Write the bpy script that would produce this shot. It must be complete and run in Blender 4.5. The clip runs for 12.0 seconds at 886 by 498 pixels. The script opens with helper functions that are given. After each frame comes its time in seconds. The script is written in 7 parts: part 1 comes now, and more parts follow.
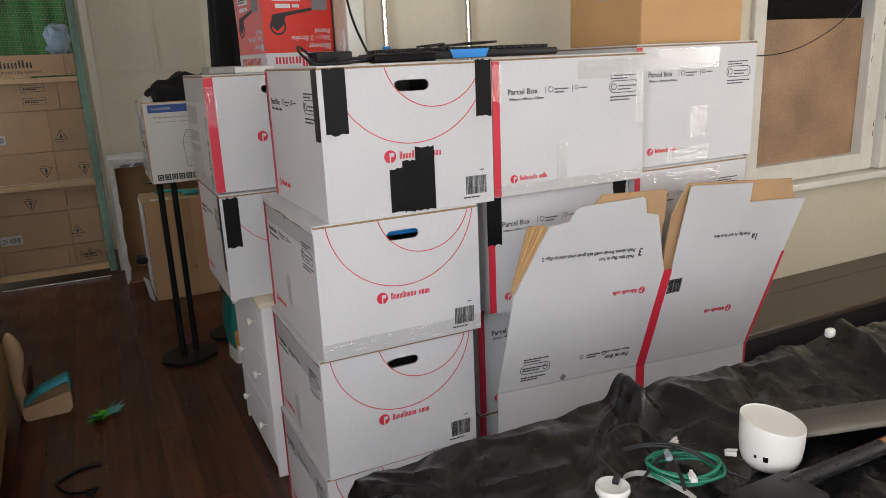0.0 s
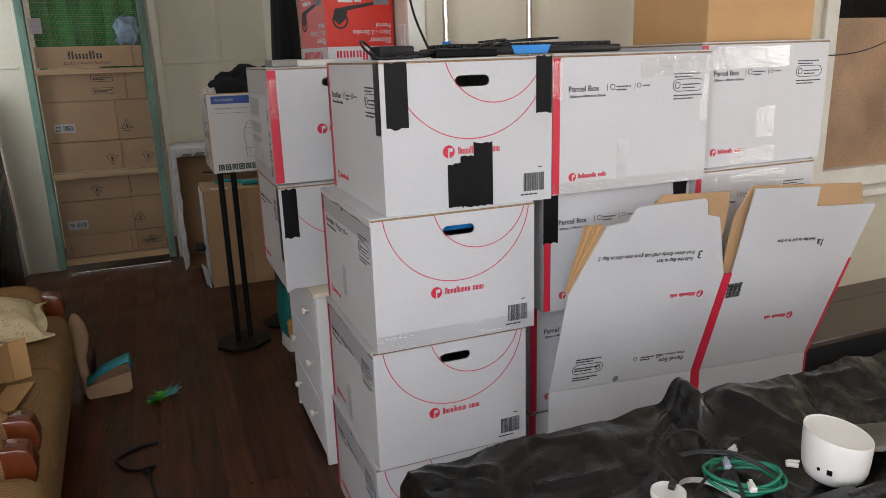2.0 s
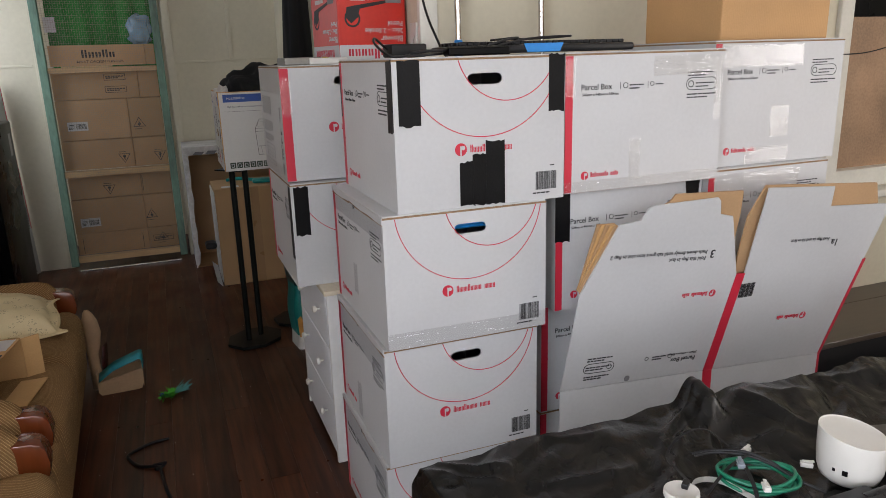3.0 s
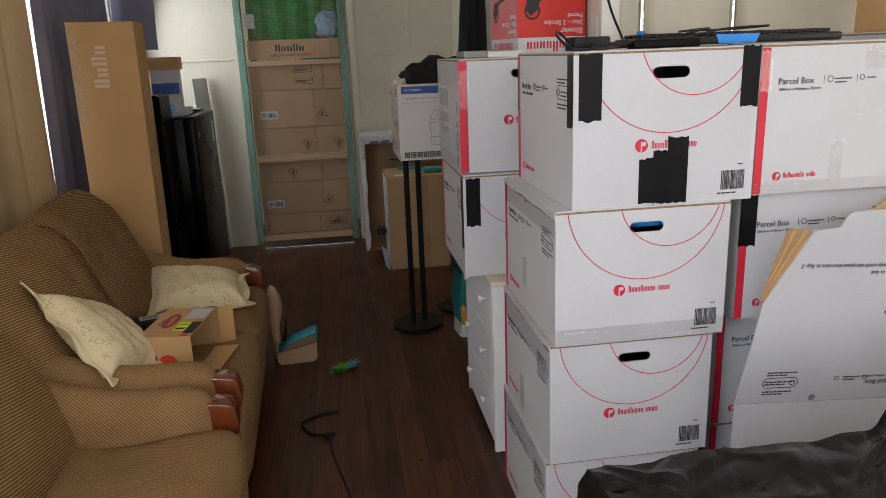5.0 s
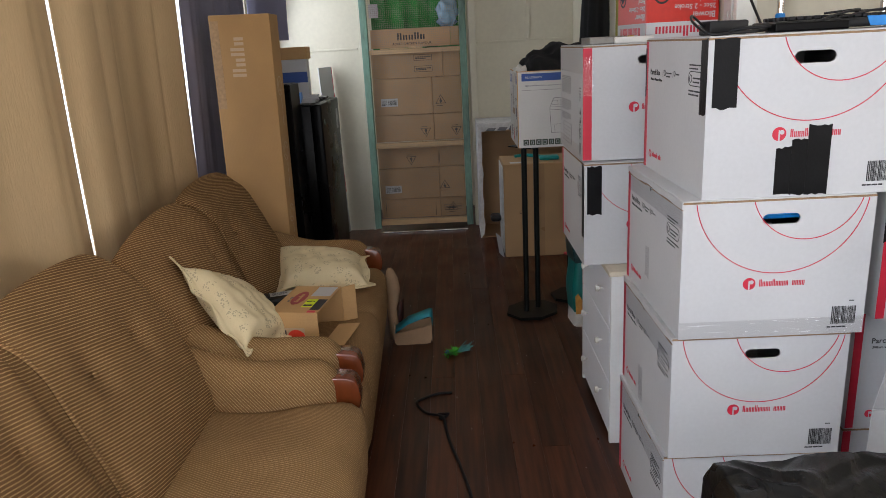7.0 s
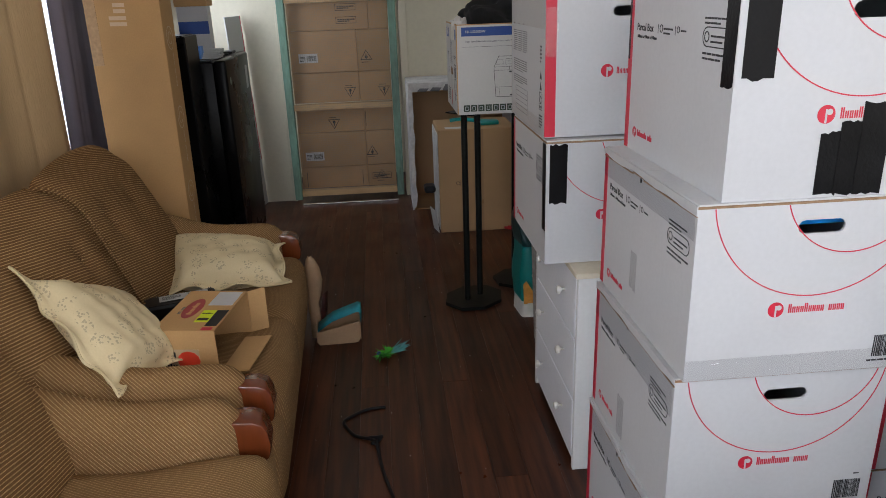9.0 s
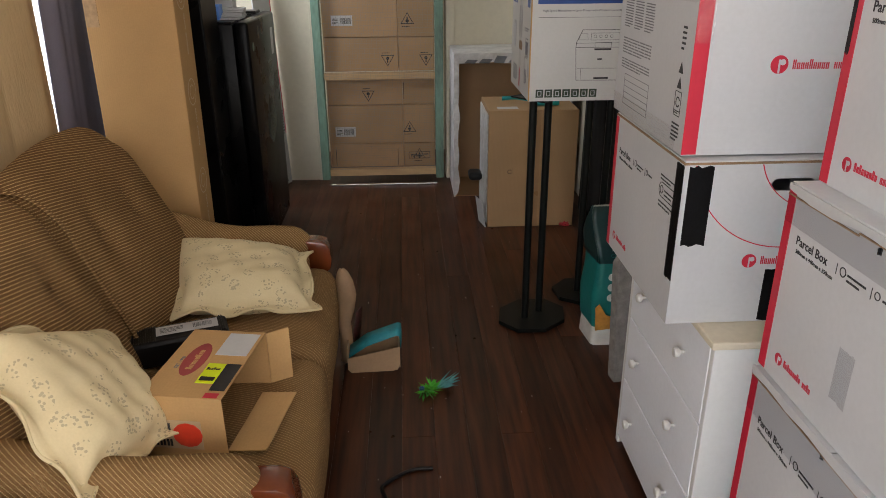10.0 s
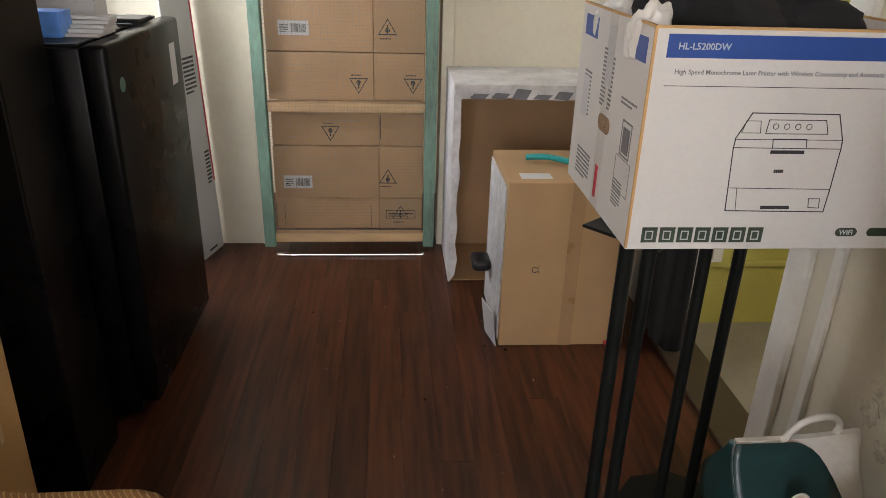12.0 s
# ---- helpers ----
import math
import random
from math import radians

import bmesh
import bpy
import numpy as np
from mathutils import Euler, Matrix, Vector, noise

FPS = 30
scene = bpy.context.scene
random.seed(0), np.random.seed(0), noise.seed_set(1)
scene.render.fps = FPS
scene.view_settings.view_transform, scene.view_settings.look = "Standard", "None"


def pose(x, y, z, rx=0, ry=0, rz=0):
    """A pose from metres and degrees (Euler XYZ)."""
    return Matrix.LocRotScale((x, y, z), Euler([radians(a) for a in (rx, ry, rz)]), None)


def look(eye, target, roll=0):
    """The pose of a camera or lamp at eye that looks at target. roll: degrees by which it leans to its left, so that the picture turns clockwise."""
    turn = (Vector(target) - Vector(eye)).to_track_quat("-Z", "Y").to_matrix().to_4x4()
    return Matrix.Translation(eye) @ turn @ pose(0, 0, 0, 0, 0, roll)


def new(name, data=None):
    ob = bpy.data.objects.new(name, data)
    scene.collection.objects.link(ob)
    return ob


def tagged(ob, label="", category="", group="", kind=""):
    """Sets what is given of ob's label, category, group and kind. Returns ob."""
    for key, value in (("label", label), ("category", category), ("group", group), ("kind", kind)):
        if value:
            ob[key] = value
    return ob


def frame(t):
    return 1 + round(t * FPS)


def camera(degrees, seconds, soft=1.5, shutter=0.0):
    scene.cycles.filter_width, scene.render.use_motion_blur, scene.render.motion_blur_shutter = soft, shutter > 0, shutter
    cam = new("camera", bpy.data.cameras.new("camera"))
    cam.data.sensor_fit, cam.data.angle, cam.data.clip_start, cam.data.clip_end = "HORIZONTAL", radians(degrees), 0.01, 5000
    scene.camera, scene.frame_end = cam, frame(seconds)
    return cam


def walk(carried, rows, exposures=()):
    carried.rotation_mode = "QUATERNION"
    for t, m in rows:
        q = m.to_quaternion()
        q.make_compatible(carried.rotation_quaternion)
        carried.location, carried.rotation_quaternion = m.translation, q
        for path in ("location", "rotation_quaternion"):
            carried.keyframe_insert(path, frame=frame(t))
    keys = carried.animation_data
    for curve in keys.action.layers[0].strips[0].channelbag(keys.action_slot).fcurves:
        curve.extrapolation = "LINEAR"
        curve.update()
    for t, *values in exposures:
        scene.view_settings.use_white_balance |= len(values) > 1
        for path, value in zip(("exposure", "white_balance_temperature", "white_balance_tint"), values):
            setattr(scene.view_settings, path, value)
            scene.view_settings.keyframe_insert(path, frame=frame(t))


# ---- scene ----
cam = camera(63.5, 12.0, soft=0.6)
PATH = [
    (0, (-0.005, 0.023, 1.427), (0.834, 1.766, 0.916), -2.5),
    (0.5, (-0.013, 0.027, 1.426), (0.773, 1.794, 0.916), -2.3),
    (1, (-0.02, 0.029, 1.425), (0.733, 1.81, 0.914), -2.0),
    (1.5, (-0.019, 0.03, 1.426), (0.709, 1.82, 0.91), -2.0),
    (2, (-0.021, 0.029, 1.428), (0.692, 1.825, 0.91), -1.8),
    (2.5, (-0.023, 0.033, 1.425), (0.68, 1.832, 0.905), -1.7),
    (2.7, (-0.025, 0.031, 1.424), (0.675, 1.831, 0.905), -1.7),
    (4.3, (-0.044, 0.035, 1.429), (0.457, 1.9, 0.907), -1.9),
    (4.5, (-0.052, 0.034, 1.43), (0.394, 1.912, 0.909), -1.9),
    (5, (-0.059, 0.038, 1.432), (0.203, 1.95, 0.905), -2.2),
    (5.5, (-0.076, 0.029, 1.429), (0.015, 1.955, 0.896), -2.4),
    (6, (-0.093, 0.014, 1.434), (-0.141, 1.94, 0.898), -2.7),
    (6.5, (-0.089, 0.014, 1.435), (-0.192, 1.936, 0.893), -3.1),
    (7, (-0.094, 0.012, 1.435), (-0.137, 1.935, 0.889), -3.0),
    (7.5, (-0.129, 0.062, 1.436), (-0.023, 1.982, 0.887), -2.5),
    (7.7, (-0.16, 0.095, 1.431), (-0.005, 2.01, 0.877), -2.4),
    (9.3, (-0.097, 0.669, 1.403), (0.048, 2.536, 0.699), -1.8),
    (9.5, (-0.111, 0.784, 1.394), (0.02, 2.644, 0.669), -1.5),
    (10, (-0.202, 1.092, 1.409), (-0.108, 2.937, 0.643), -0.4),
    (10.5, (-0.182, 1.447, 1.4), (-0.115, 3.284, 0.612), 0.1),
    (11, (-0.166, 1.779, 1.403), (-0.078, 3.607, 0.597), 0.4),
    (11.5, (-0.256, 2.131, 1.43), (-0.13, 3.955, 0.62), 0.9),
    (12, (-0.18, 2.496, 1.414), (-0.026, 4.319, 0.605), 1.8),
]
EXPOSURE = [(0.0, -0.38, 6700, 15), (2.5, -0.47, 6550, 16), (4.5, -0.44, 6600, 16), (6.5, -0.22, 6500, 16), (7.5, -0.25, 6300, 15), (9.5, -0.07, 6300, 15), (10.0, 0.17, 6850, 16), (10.5, 0.45, 7600, 18), (11.0, 0.58, 7900, 21), (11.5, 0.75, 8050, 21), (12.0, 0.88, 6900, 18)]
walk(cam, [(t, look(eye, target, roll)) for t, eye, target, roll in PATH], EXPOSURE)

# ---- light ----
world = bpy.data.worlds.new("sky")
scene.world = world
world.use_nodes = True
wn, wl = world.node_tree.nodes, world.node_tree.links
sky = wn.new("ShaderNodeTexSky")
sky.sky_type, sky.sun_disc = "NISHITA", False
sky.sun_elevation, sky.sun_rotation = radians(46), radians(-9)
wl.new(sky.outputs[0], wn["Background"].inputs[0])
wn["Background"].inputs[1].default_value = 0.12
sun = new("sun", bpy.data.lights.new("sun", "SUN"))
sun.data.energy, sun.data.angle, sun.data.color = 3.0, radians(0.5), (1.0, 0.95, 0.87)
sun.matrix_world = look((-0.6, 4.0, 4.2), (0, 0, 0))


def window_light(name, eye, target, w, h, watts, color):
    lamp = new(name, bpy.data.lights.new(name, "AREA"))
    lamp.data.shape, lamp.data.size, lamp.data.size_y = "RECTANGLE", w, h
    lamp.data.energy, lamp.data.color = watts, color
    lamp.matrix_world = look(eye, target)
    return lamp


window_light("back_window_light", (0.65, -1.40, 1.70), (0.65, 0.6, 1.75), 3.6, 1.7, 46, (1.0, 0.975, 0.94))
window_light("left_window_light", (-1.46, -0.65, 1.65), (0.2, -0.2, 1.60), 1.2, 1.7, 84, (0.84, 0.92, 1.0))
window_light("side_window_light", (-1.47, 5.22, 1.6), (0.0, 5.0, 1.2), 0.85, 1.1, 17, (0.82, 0.91, 1.0))
window_light("east_window_light", (4.57, -0.42, 1.45), (2.0, 0.3, 1.3), 1.6, 1.5, 66, (1.0, 0.96, 0.90))
# unseen fill lamp added to brighten the next room; no window is known there
window_light("next_room_fill", (2.9, 3.6, 1.7), (1.2, 4.6, 0.8), 0.8, 0.9, 10, (1.0, 0.98, 0.92))


# ---- materials ----
def nodes_of(name):
    m = bpy.data.materials.new(name)
    m.use_nodes = True
    t = m.node_tree
    return m, t.nodes, t.links, t.nodes["Principled BSDF"]


def surf(name, base, rough=0.6, var=0.12, scale=6.0, fine=120.0, bump=0.15, metal=0.0, coat=0.0, stretch=(1, 1, 1), dist=0.002, other=None, each=0.0, spec=0.5):
    """A surface with colour variation at two scales, uneven gloss and fine relief."""
    m, n, l, b = nodes_of(name)
    co = n.new("ShaderNodeTexCoord")
    mp = n.new("ShaderNodeMapping")
    mp.inputs["Scale"].default_value = stretch
    l.new(co.outputs["Object"], mp.inputs[0])
    big, small = n.new("ShaderNodeTexNoise"), n.new("ShaderNodeTexNoise")
    big.inputs["Scale"].default_value, big.inputs["Detail"].default_value = scale, 5
    small.inputs["Scale"].default_value, small.inputs["Detail"].default_value = fine, 3
    l.new(mp.outputs[0], big.inputs[0])
    l.new(mp.outputs[0], small.inputs[0])
    mixv = n.new("ShaderNodeMath")
    mixv.operation = "MULTIPLY_ADD"
    l.new(small.outputs[0], mixv.inputs[0])
    mixv.inputs[1].default_value = 0.45
    l.new(big.outputs[0], mixv.inputs[2])
    ramp = n.new("ShaderNodeMapRange")
    l.new(mixv.outputs[0], ramp.inputs[0])
    ramp.inputs[1].default_value, ramp.inputs[2].default_value = 0.5, 0.95
    mix = n.new("ShaderNodeMix")
    mix.data_type = "RGBA"
    l.new(ramp.outputs[0], mix.inputs[0])
    lo = other or [c * (1 - var) for c in base]
    hi = [min(1, c * (1 + var)) for c in base]
    mix.inputs[6].default_value, mix.inputs[7].default_value = (*lo, 1), (*hi, 1)
    col = mix.outputs[2]
    if each:
        info = n.new("ShaderNodeObjectInfo")
        er = n.new("ShaderNodeMapRange")
        l.new(info.outputs["Random"], er.inputs[0])
        er.inputs[3].default_value, er.inputs[4].default_value = 1 - each, 1 + each
        sc = n.new("ShaderNodeVectorMath")
        sc.operation = "SCALE"
        l.new(col, sc.inputs[0])
        l.new(er.outputs[0], sc.inputs["Scale"])
        col = sc.outputs[0]
    l.new(col, b.inputs["Base Color"])
    rr = n.new("ShaderNodeMapRange")
    l.new(big.outputs[0], rr.inputs[0])
    rr.inputs[3].default_value, rr.inputs[4].default_value = max(0.02, rough - 0.1), min(1, rough + 0.1)
    l.new(rr.outputs[0], b.inputs["Roughness"])
    b.inputs["Metallic"].default_value, b.inputs["Coat Weight"].default_value = metal, coat
    b.inputs["Specular IOR Level"].default_value = spec
    if bump:
        bp = n.new("ShaderNodeBump")
        bp.inputs["Strength"].default_value, bp.inputs["Distance"].default_value = bump, dist
        l.new(mixv.outputs[0], bp.inputs["Height"])
        l.new(bp.outputs[0], b.inputs["Normal"])
    return m


def glow(name, color, strength):
    m, n, l, b = nodes_of(name)
    b.inputs["Base Color"].default_value = (*color, 1)
    b.inputs["Emission Color"].default_value, b.inputs["Emission Strength"].default_value = (*color, 1), strength
    return m


def ribbed_fabric(name, dark, pale, pitch, angle, across):
    """Woven upholstery: pale diagonal ribs over a darker ground."""
    m, n, l, b = nodes_of(name)
    co = n.new("ShaderNodeTexCoord")
    dot, jit = n.new("ShaderNodeVectorMath"), n.new("ShaderNodeTexNoise")
    dot.operation = "DOT_PRODUCT"
    dot.inputs[1].default_value = [c * 6.2832 / pitch for c in angle]
    l.new(co.outputs["Object"], dot.inputs[0])
    jit.inputs["Scale"].default_value = 7
    l.new(co.outputs["Object"], jit.inputs[0])
    ph = n.new("ShaderNodeMath")
    ph.operation, ph.inputs[1].default_value = "MULTIPLY_ADD", 3.0
    l.new(jit.outputs[0], ph.inputs[0])
    l.new(dot.outputs["Value"], ph.inputs[2])
    sn = n.new("ShaderNodeMath")
    sn.operation = "SINE"
    l.new(ph.outputs[0], sn.inputs[0])
    wave = n.new("ShaderNodeMapRange")
    l.new(sn.outputs[0], wave.inputs[0])
    wave.inputs[1].default_value, wave.inputs[2].default_value = 0.30, 0.90
    dot2, ph2, sn2, stitch = n.new("ShaderNodeVectorMath"), n.new("ShaderNodeMath"), n.new("ShaderNodeMath"), n.new("ShaderNodeMapRange")
    dot2.operation, ph2.operation, sn2.operation = "DOT_PRODUCT", "MULTIPLY_ADD", "SINE"
    dot2.inputs[1].default_value = [c * 6.2832 / (pitch * 0.45) for c in across]
    l.new(co.outputs["Object"], dot2.inputs[0])
    ph2.inputs[1].default_value = 5.0
    l.new(jit.outputs[0], ph2.inputs[0])
    l.new(dot2.outputs["Value"], ph2.inputs[2])
    l.new(ph2.outputs[0], sn2.inputs[0])
    l.new(sn2.outputs[0], stitch.inputs[0])
    stitch.inputs[1].default_value, stitch.inputs[2].default_value, stitch.inputs[3].default_value, stitch.inputs[4].default_value = -0.7, 0.5, 0.4, 1.0
    rib = n.new("ShaderNodeMath")
    rib.operation = "MULTIPLY"
    l.new(wave.outputs[0], rib.inputs[0])
    l.new(stitch.outputs[0], rib.inputs[1])
    fine = n.new("ShaderNodeTexNoise")
    fine.inputs["Scale"].default_value = 260
    l.new(co.outputs["Object"], fine.inputs[0])
    blot = n.new("ShaderNodeTexNoise")
    blot.inputs["Scale"].default_value = 5
    l.new(co.outputs["Object"], blot.inputs[0])
    add = n.new("ShaderNodeMath")
    add.operation = "MULTIPLY_ADD"
    l.new(fine.outputs[0], add.inputs[0])
    add.inputs[1].default_value = 0.9
    l.new(rib.outputs[0], add.inputs[2])
    mr = n.new("ShaderNodeMapRange")
    l.new(add.outputs[0], mr.inputs[0])
    mr.inputs[1].default_value, mr.inputs[2].default_value = 0.55, 1.5
    mix = n.new("ShaderNodeMix")
    mix.data_type = "RGBA"
    l.new(mr.outputs[0], mix.inputs[0])
    mix.inputs[6].default_value, mix.inputs[7].default_value = (*dark, 1), (*pale, 1)
    sc = n.new("ShaderNodeVectorMath")
    sc.operation = "SCALE"
    br = n.new("ShaderNodeMapRange")
    l.new(blot.outputs[0], br.inputs[0])
    br.inputs[3].default_value, br.inputs[4].default_value = 0.75, 1.25
    l.new(mix.outputs[2], sc.inputs[0])
    l.new(br.outputs[0], sc.inputs["Scale"])
    l.new(sc.outputs[0], b.inputs["Base Color"])
    b.inputs["Roughness"].default_value = 0.95
    b.inputs["Specular IOR Level"].default_value = 0.12
    bp = n.new("ShaderNodeBump")
    bp.inputs["Strength"].default_value, bp.inputs["Distance"].default_value = 0.6, 0.003
    l.new(add.outputs[0], bp.inputs["Height"])
    l.new(bp.outputs[0], b.inputs["Normal"])
    return m


def corrugated(name, base, each=0.0, rough=0.75):
    """Brown kraft board with faint flutes and fibres."""
    m = surf(name, base, rough, 0.10, 4.0, 170.0, 0.12, each=each, dist=0.001)
    n, l = m.node_tree.nodes, m.node_tree.links
    wave = n.new("ShaderNodeTexWave")
    wave.bands_direction = "X"
    wave.inputs["Scale"].default_value, wave.inputs["Distortion"].default_value = 45, 0.4
    co = n.new("ShaderNodeTexCoord")
    l.new(co.outputs["Object"], wave.inputs[0])
    bp = n.new("ShaderNodeBump")
    bp.inputs["Strength"].default_value, bp.inputs["Distance"].default_value = 0.12, 0.001
    l.new(wave.outputs[1], bp.inputs["Height"])
    old = n["Principled BSDF"].inputs["Normal"].links[0].from_socket
    l.new(old, bp.inputs["Normal"])
    l.new(bp.outputs[0], n["Principled BSDF"].inputs["Normal"])
    return m


def timber_floor(name):
    m, n, l, b = nodes_of(name)
    co, info = n.new("ShaderNodeTexCoord"), n.new("ShaderNodeObjectInfo")
    mp = n.new("ShaderNodeMapping")
    mp.inputs["Scale"].default_value = (14, 0.9, 14)
    l.new(co.outputs["Object"], mp.inputs[0])
    off = n.new("ShaderNodeVectorMath")
    off.operation = "SCALE"
    off.inputs[0].default_value = (31, 17, 5)
    l.new(info.outputs["Random"], off.inputs["Scale"])
    l.new(off.outputs[0], mp.inputs["Location"])
    grain, wear = n.new("ShaderNodeTexNoise"), n.new("ShaderNodeTexNoise")
    grain.inputs["Scale"].default_value, grain.inputs["Detail"].default_value = 3.0, 8
    l.new(mp.outputs[0], grain.inputs[0])
    wear.inputs["Scale"].default_value, wear.inputs["Detail"].default_value = 2.3, 6
    l.new(co.outputs["Object"], wear.inputs[0])
    ramp = n.new("ShaderNodeValToRGB")
    ramp.color_ramp.elements[0].position, ramp.color_ramp.elements[1].position = 0.32, 0.72
    ramp.color_ramp.elements[0].color, ramp.color_ramp.elements[1].color = (0.028, 0.0094, 0.0048, 1), (0.102, 0.032, 0.0135, 1)
    l.new(grain.outputs[0], ramp.inputs[0])
    er = n.new("ShaderNodeMapRange")
    l.new(info.outputs["Random"], er.inputs[0])
    er.inputs[3].default_value, er.inputs[4].default_value = 0.78, 1.25
    sc = n.new("ShaderNodeVectorMath")
    sc.operation = "SCALE"
    l.new(ramp.outputs[0], sc.inputs[0])
    l.new(er.outputs[0], sc.inputs["Scale"])
    l.new(sc.outputs[0], b.inputs["Base Color"])
    b.inputs["Specular IOR Level"].default_value = 0.3
    rr = n.new("ShaderNodeMapRange")
    l.new(wear.outputs[0], rr.inputs[0])
    rr.inputs[1].default_value, rr.inputs[2].default_value = 0.3, 0.7
    rr.inputs[3].default_value, rr.inputs[4].default_value = 0.24, 0.48
    l.new(rr.outputs[0], b.inputs["Roughness"])
    bp = n.new("ShaderNodeBump")
    bp.inputs["Strength"].default_value, bp.inputs["Distance"].default_value = 0.12, 0.002
    l.new(grain.outputs[0], bp.inputs["Height"])
    l.new(bp.outputs[0], b.inputs["Normal"])
    return m


WHITE = surf("white_board", (0.505, 0.51, 0.515), 0.5, 0.055, 3.2, 90, 0.08, dist=0.0015, each=0.03)
RED = surf("red_print", (0.54, 0.020, 0.045), 0.45, 0.06, 5, 90, 0.03)
INK = surf("black_ink", (0.02, 0.02, 0.022), 0.6, 0.2, 9, 200, 0.02)
GREYINK = surf("grey_ink", (0.16, 0.16, 0.17), 0.6, 0.2, 9, 200, 0.02)
BLUEINK = surf("blue_print", (0.02, 0.07, 0.28), 0.45, 0.1, 6, 120, 0.02)
TAPE = surf("black_tape", (0.0055, 0.0055, 0.006), 0.36, 0.3, 12, 160, 0.28, dist=0.004, spec=0.16)
KRAFT = corrugated("kraft_board", (0.51, 0.305, 0.125))
KRAFT_PIECE = corrugated("kraft_sheet", (0.40, 0.245, 0.125), each=0.12)
KRAFT_MID = corrugated("dull_kraft", (0.40, 0.25, 0.125))
KRAFT_EDGE = surf("kraft_edge", (0.27, 0.17, 0.095), 0.9, 0.25, 60, 300, 0.6)


def film_tape(name, tint, gloss):
    """Thin see-through packing tape with a wavy gloss."""
    m, n, l, b = nodes_of(name)
    n.remove(b)
    mix, tr, gl = n.new("ShaderNodeMixShader"), n.new("ShaderNodeBsdfTransparent"), n.new("ShaderNodeBsdfGlossy")
    mix.inputs[0].default_value, gl.inputs["Roughness"].default_value = gloss, 0.06
    tr.inputs[0].default_value = (*tint, 1)
    tn, tb = n.new("ShaderNodeTexNoise"), n.new("ShaderNodeBump")
    tn.inputs["Scale"].default_value, tb.inputs["Strength"].default_value, tb.inputs["Distance"].default_value = 7, 0.35, 0.010
    l.new(tn.outputs[0], tb.inputs["Height"])
    l.new(tb.outputs[0], gl.inputs["Normal"])
    l.new(tr.outputs[0], mix.inputs[1])
    l.new(gl.outputs[0], mix.inputs[2])
    l.new(mix.outputs[0], n["Material Output"].inputs[0])
    return m


CLEAR = film_tape("clear_tape", (0.955, 0.95, 0.945), 0.11)
GREYFILM = film_tape("dull_clear_tape", (0.80, 0.80, 0.81), 0.05)
FLOORWOOD = timber_floor("stained_floorboard")
WALLPAINT = surf("cream_wall_paint", (0.60, 0.555, 0.43), 0.5, 0.07, 1.6, 40, 0.10, dist=0.003)
TRIMPAINT = surf("white_trim_paint", (0.66, 0.645, 0.58), 0.4, 0.08, 7, 60, 0.12)
CEILPAINT = surf("ceiling_paint", (0.86, 0.85, 0.82), 0.8, 0.05, 2, 50, 0.05)
GREENWOOD = surf("green_painted_timber", (0.13, 0.235, 0.175), 0.6, 0.3, 9, 70, 0.4, stretch=(1, 1, 0.25), other=(0.075, 0.115, 0.09))
RAWPINE = surf("raw_pine", (0.50, 0.33, 0.17), 0.65, 0.22, 5, 60, 0.2, stretch=(0.15, 1, 1))
SOFA = ribbed_fabric("ribbed_upholstery", (0.175, 0.095, 0.039), (0.64, 0.425, 0.200), 0.0084, (-0.35, 0.22, 0.90), (0.1, 0.97, -0.2))
SOFA_ARM = ribbed_fabric("ribbed_arm_upholstery", (0.23, 0.130, 0.055), (0.55, 0.372, 0.182), 0.0070, (0.68, 0.50, 0.50), (-0.7, 0.5, 0.5))
SOFA_SEAT = ribbed_fabric("seat_upholstery", (0.235, 0.135, 0.058), (0.45, 0.295, 0.14), 0.0072, (0.45, 0.87, 0.2), (0.87, -0.45, 0.2))
SOFAWOOD = surf("varnished_timber", (0.16, 0.036, 0.010), 0.22, 0.3, 4, 50, 0.1, stretch=(1, 1, 0.15), coat=0.5)
CURTAIN = surf("beige_curtain", (0.60, 0.43, 0.235), 0.9, 0.07, 4, 140, 0.22, stretch=(1, 1, 0.22), dist=0.010)
NAVY = surf("slate_blue_curtain", (0.20, 0.195, 0.27), 0.9, 0.15, 3, 220, 0.25)
BLACKPLAST = surf("black_plastic", (0.010, 0.010, 0.011), 0.42, 0.2, 8, 150, 0.1, spec=0.28)
BLACKGLOSS = surf("black_enamel", (0.0035, 0.0033, 0.0034), 0.28, 0.3, 3, 90, 0.05, spec=0.09)
BLACKSHEET = surf("black_sheet", (0.0042, 0.0041, 0.0040), 0.27, 0.25, 12, 110, 0.25, dist=0.006, spec=0.26, stretch=(1, 0.6, 1))
for _node in BLACKSHEET.node_tree.nodes:
    if _node.bl_idname == "ShaderNodeTexNoise" and _node.inputs["Scale"].default_value < 20:
        _node.inputs["Distortion"].default_value = 1.6
BLACKCLOTH = surf("black_cloth", (0.006, 0.006, 0.0065), 0.95, 0.3, 6, 200, 0.4)
STEELBLACK = surf("black_powdercoat", (0.006, 0.0072, 0.0066), 0.40, 0.2, 10, 220, 0.15, spec=0.18)
WHITEPLAST = surf("white_plastic", (0.57, 0.555, 0.515), 0.3, 0.03, 3, 60, 0.02)
CHESTPAINT = surf("white_lacquer", (0.68, 0.68, 0.66), 0.4, 0.05, 3, 80, 0.05)
CHESTFRONT = surf("pale_grey_front", (0.76, 0.78, 0.81), 0.4, 0.05, 3, 80, 0.05)
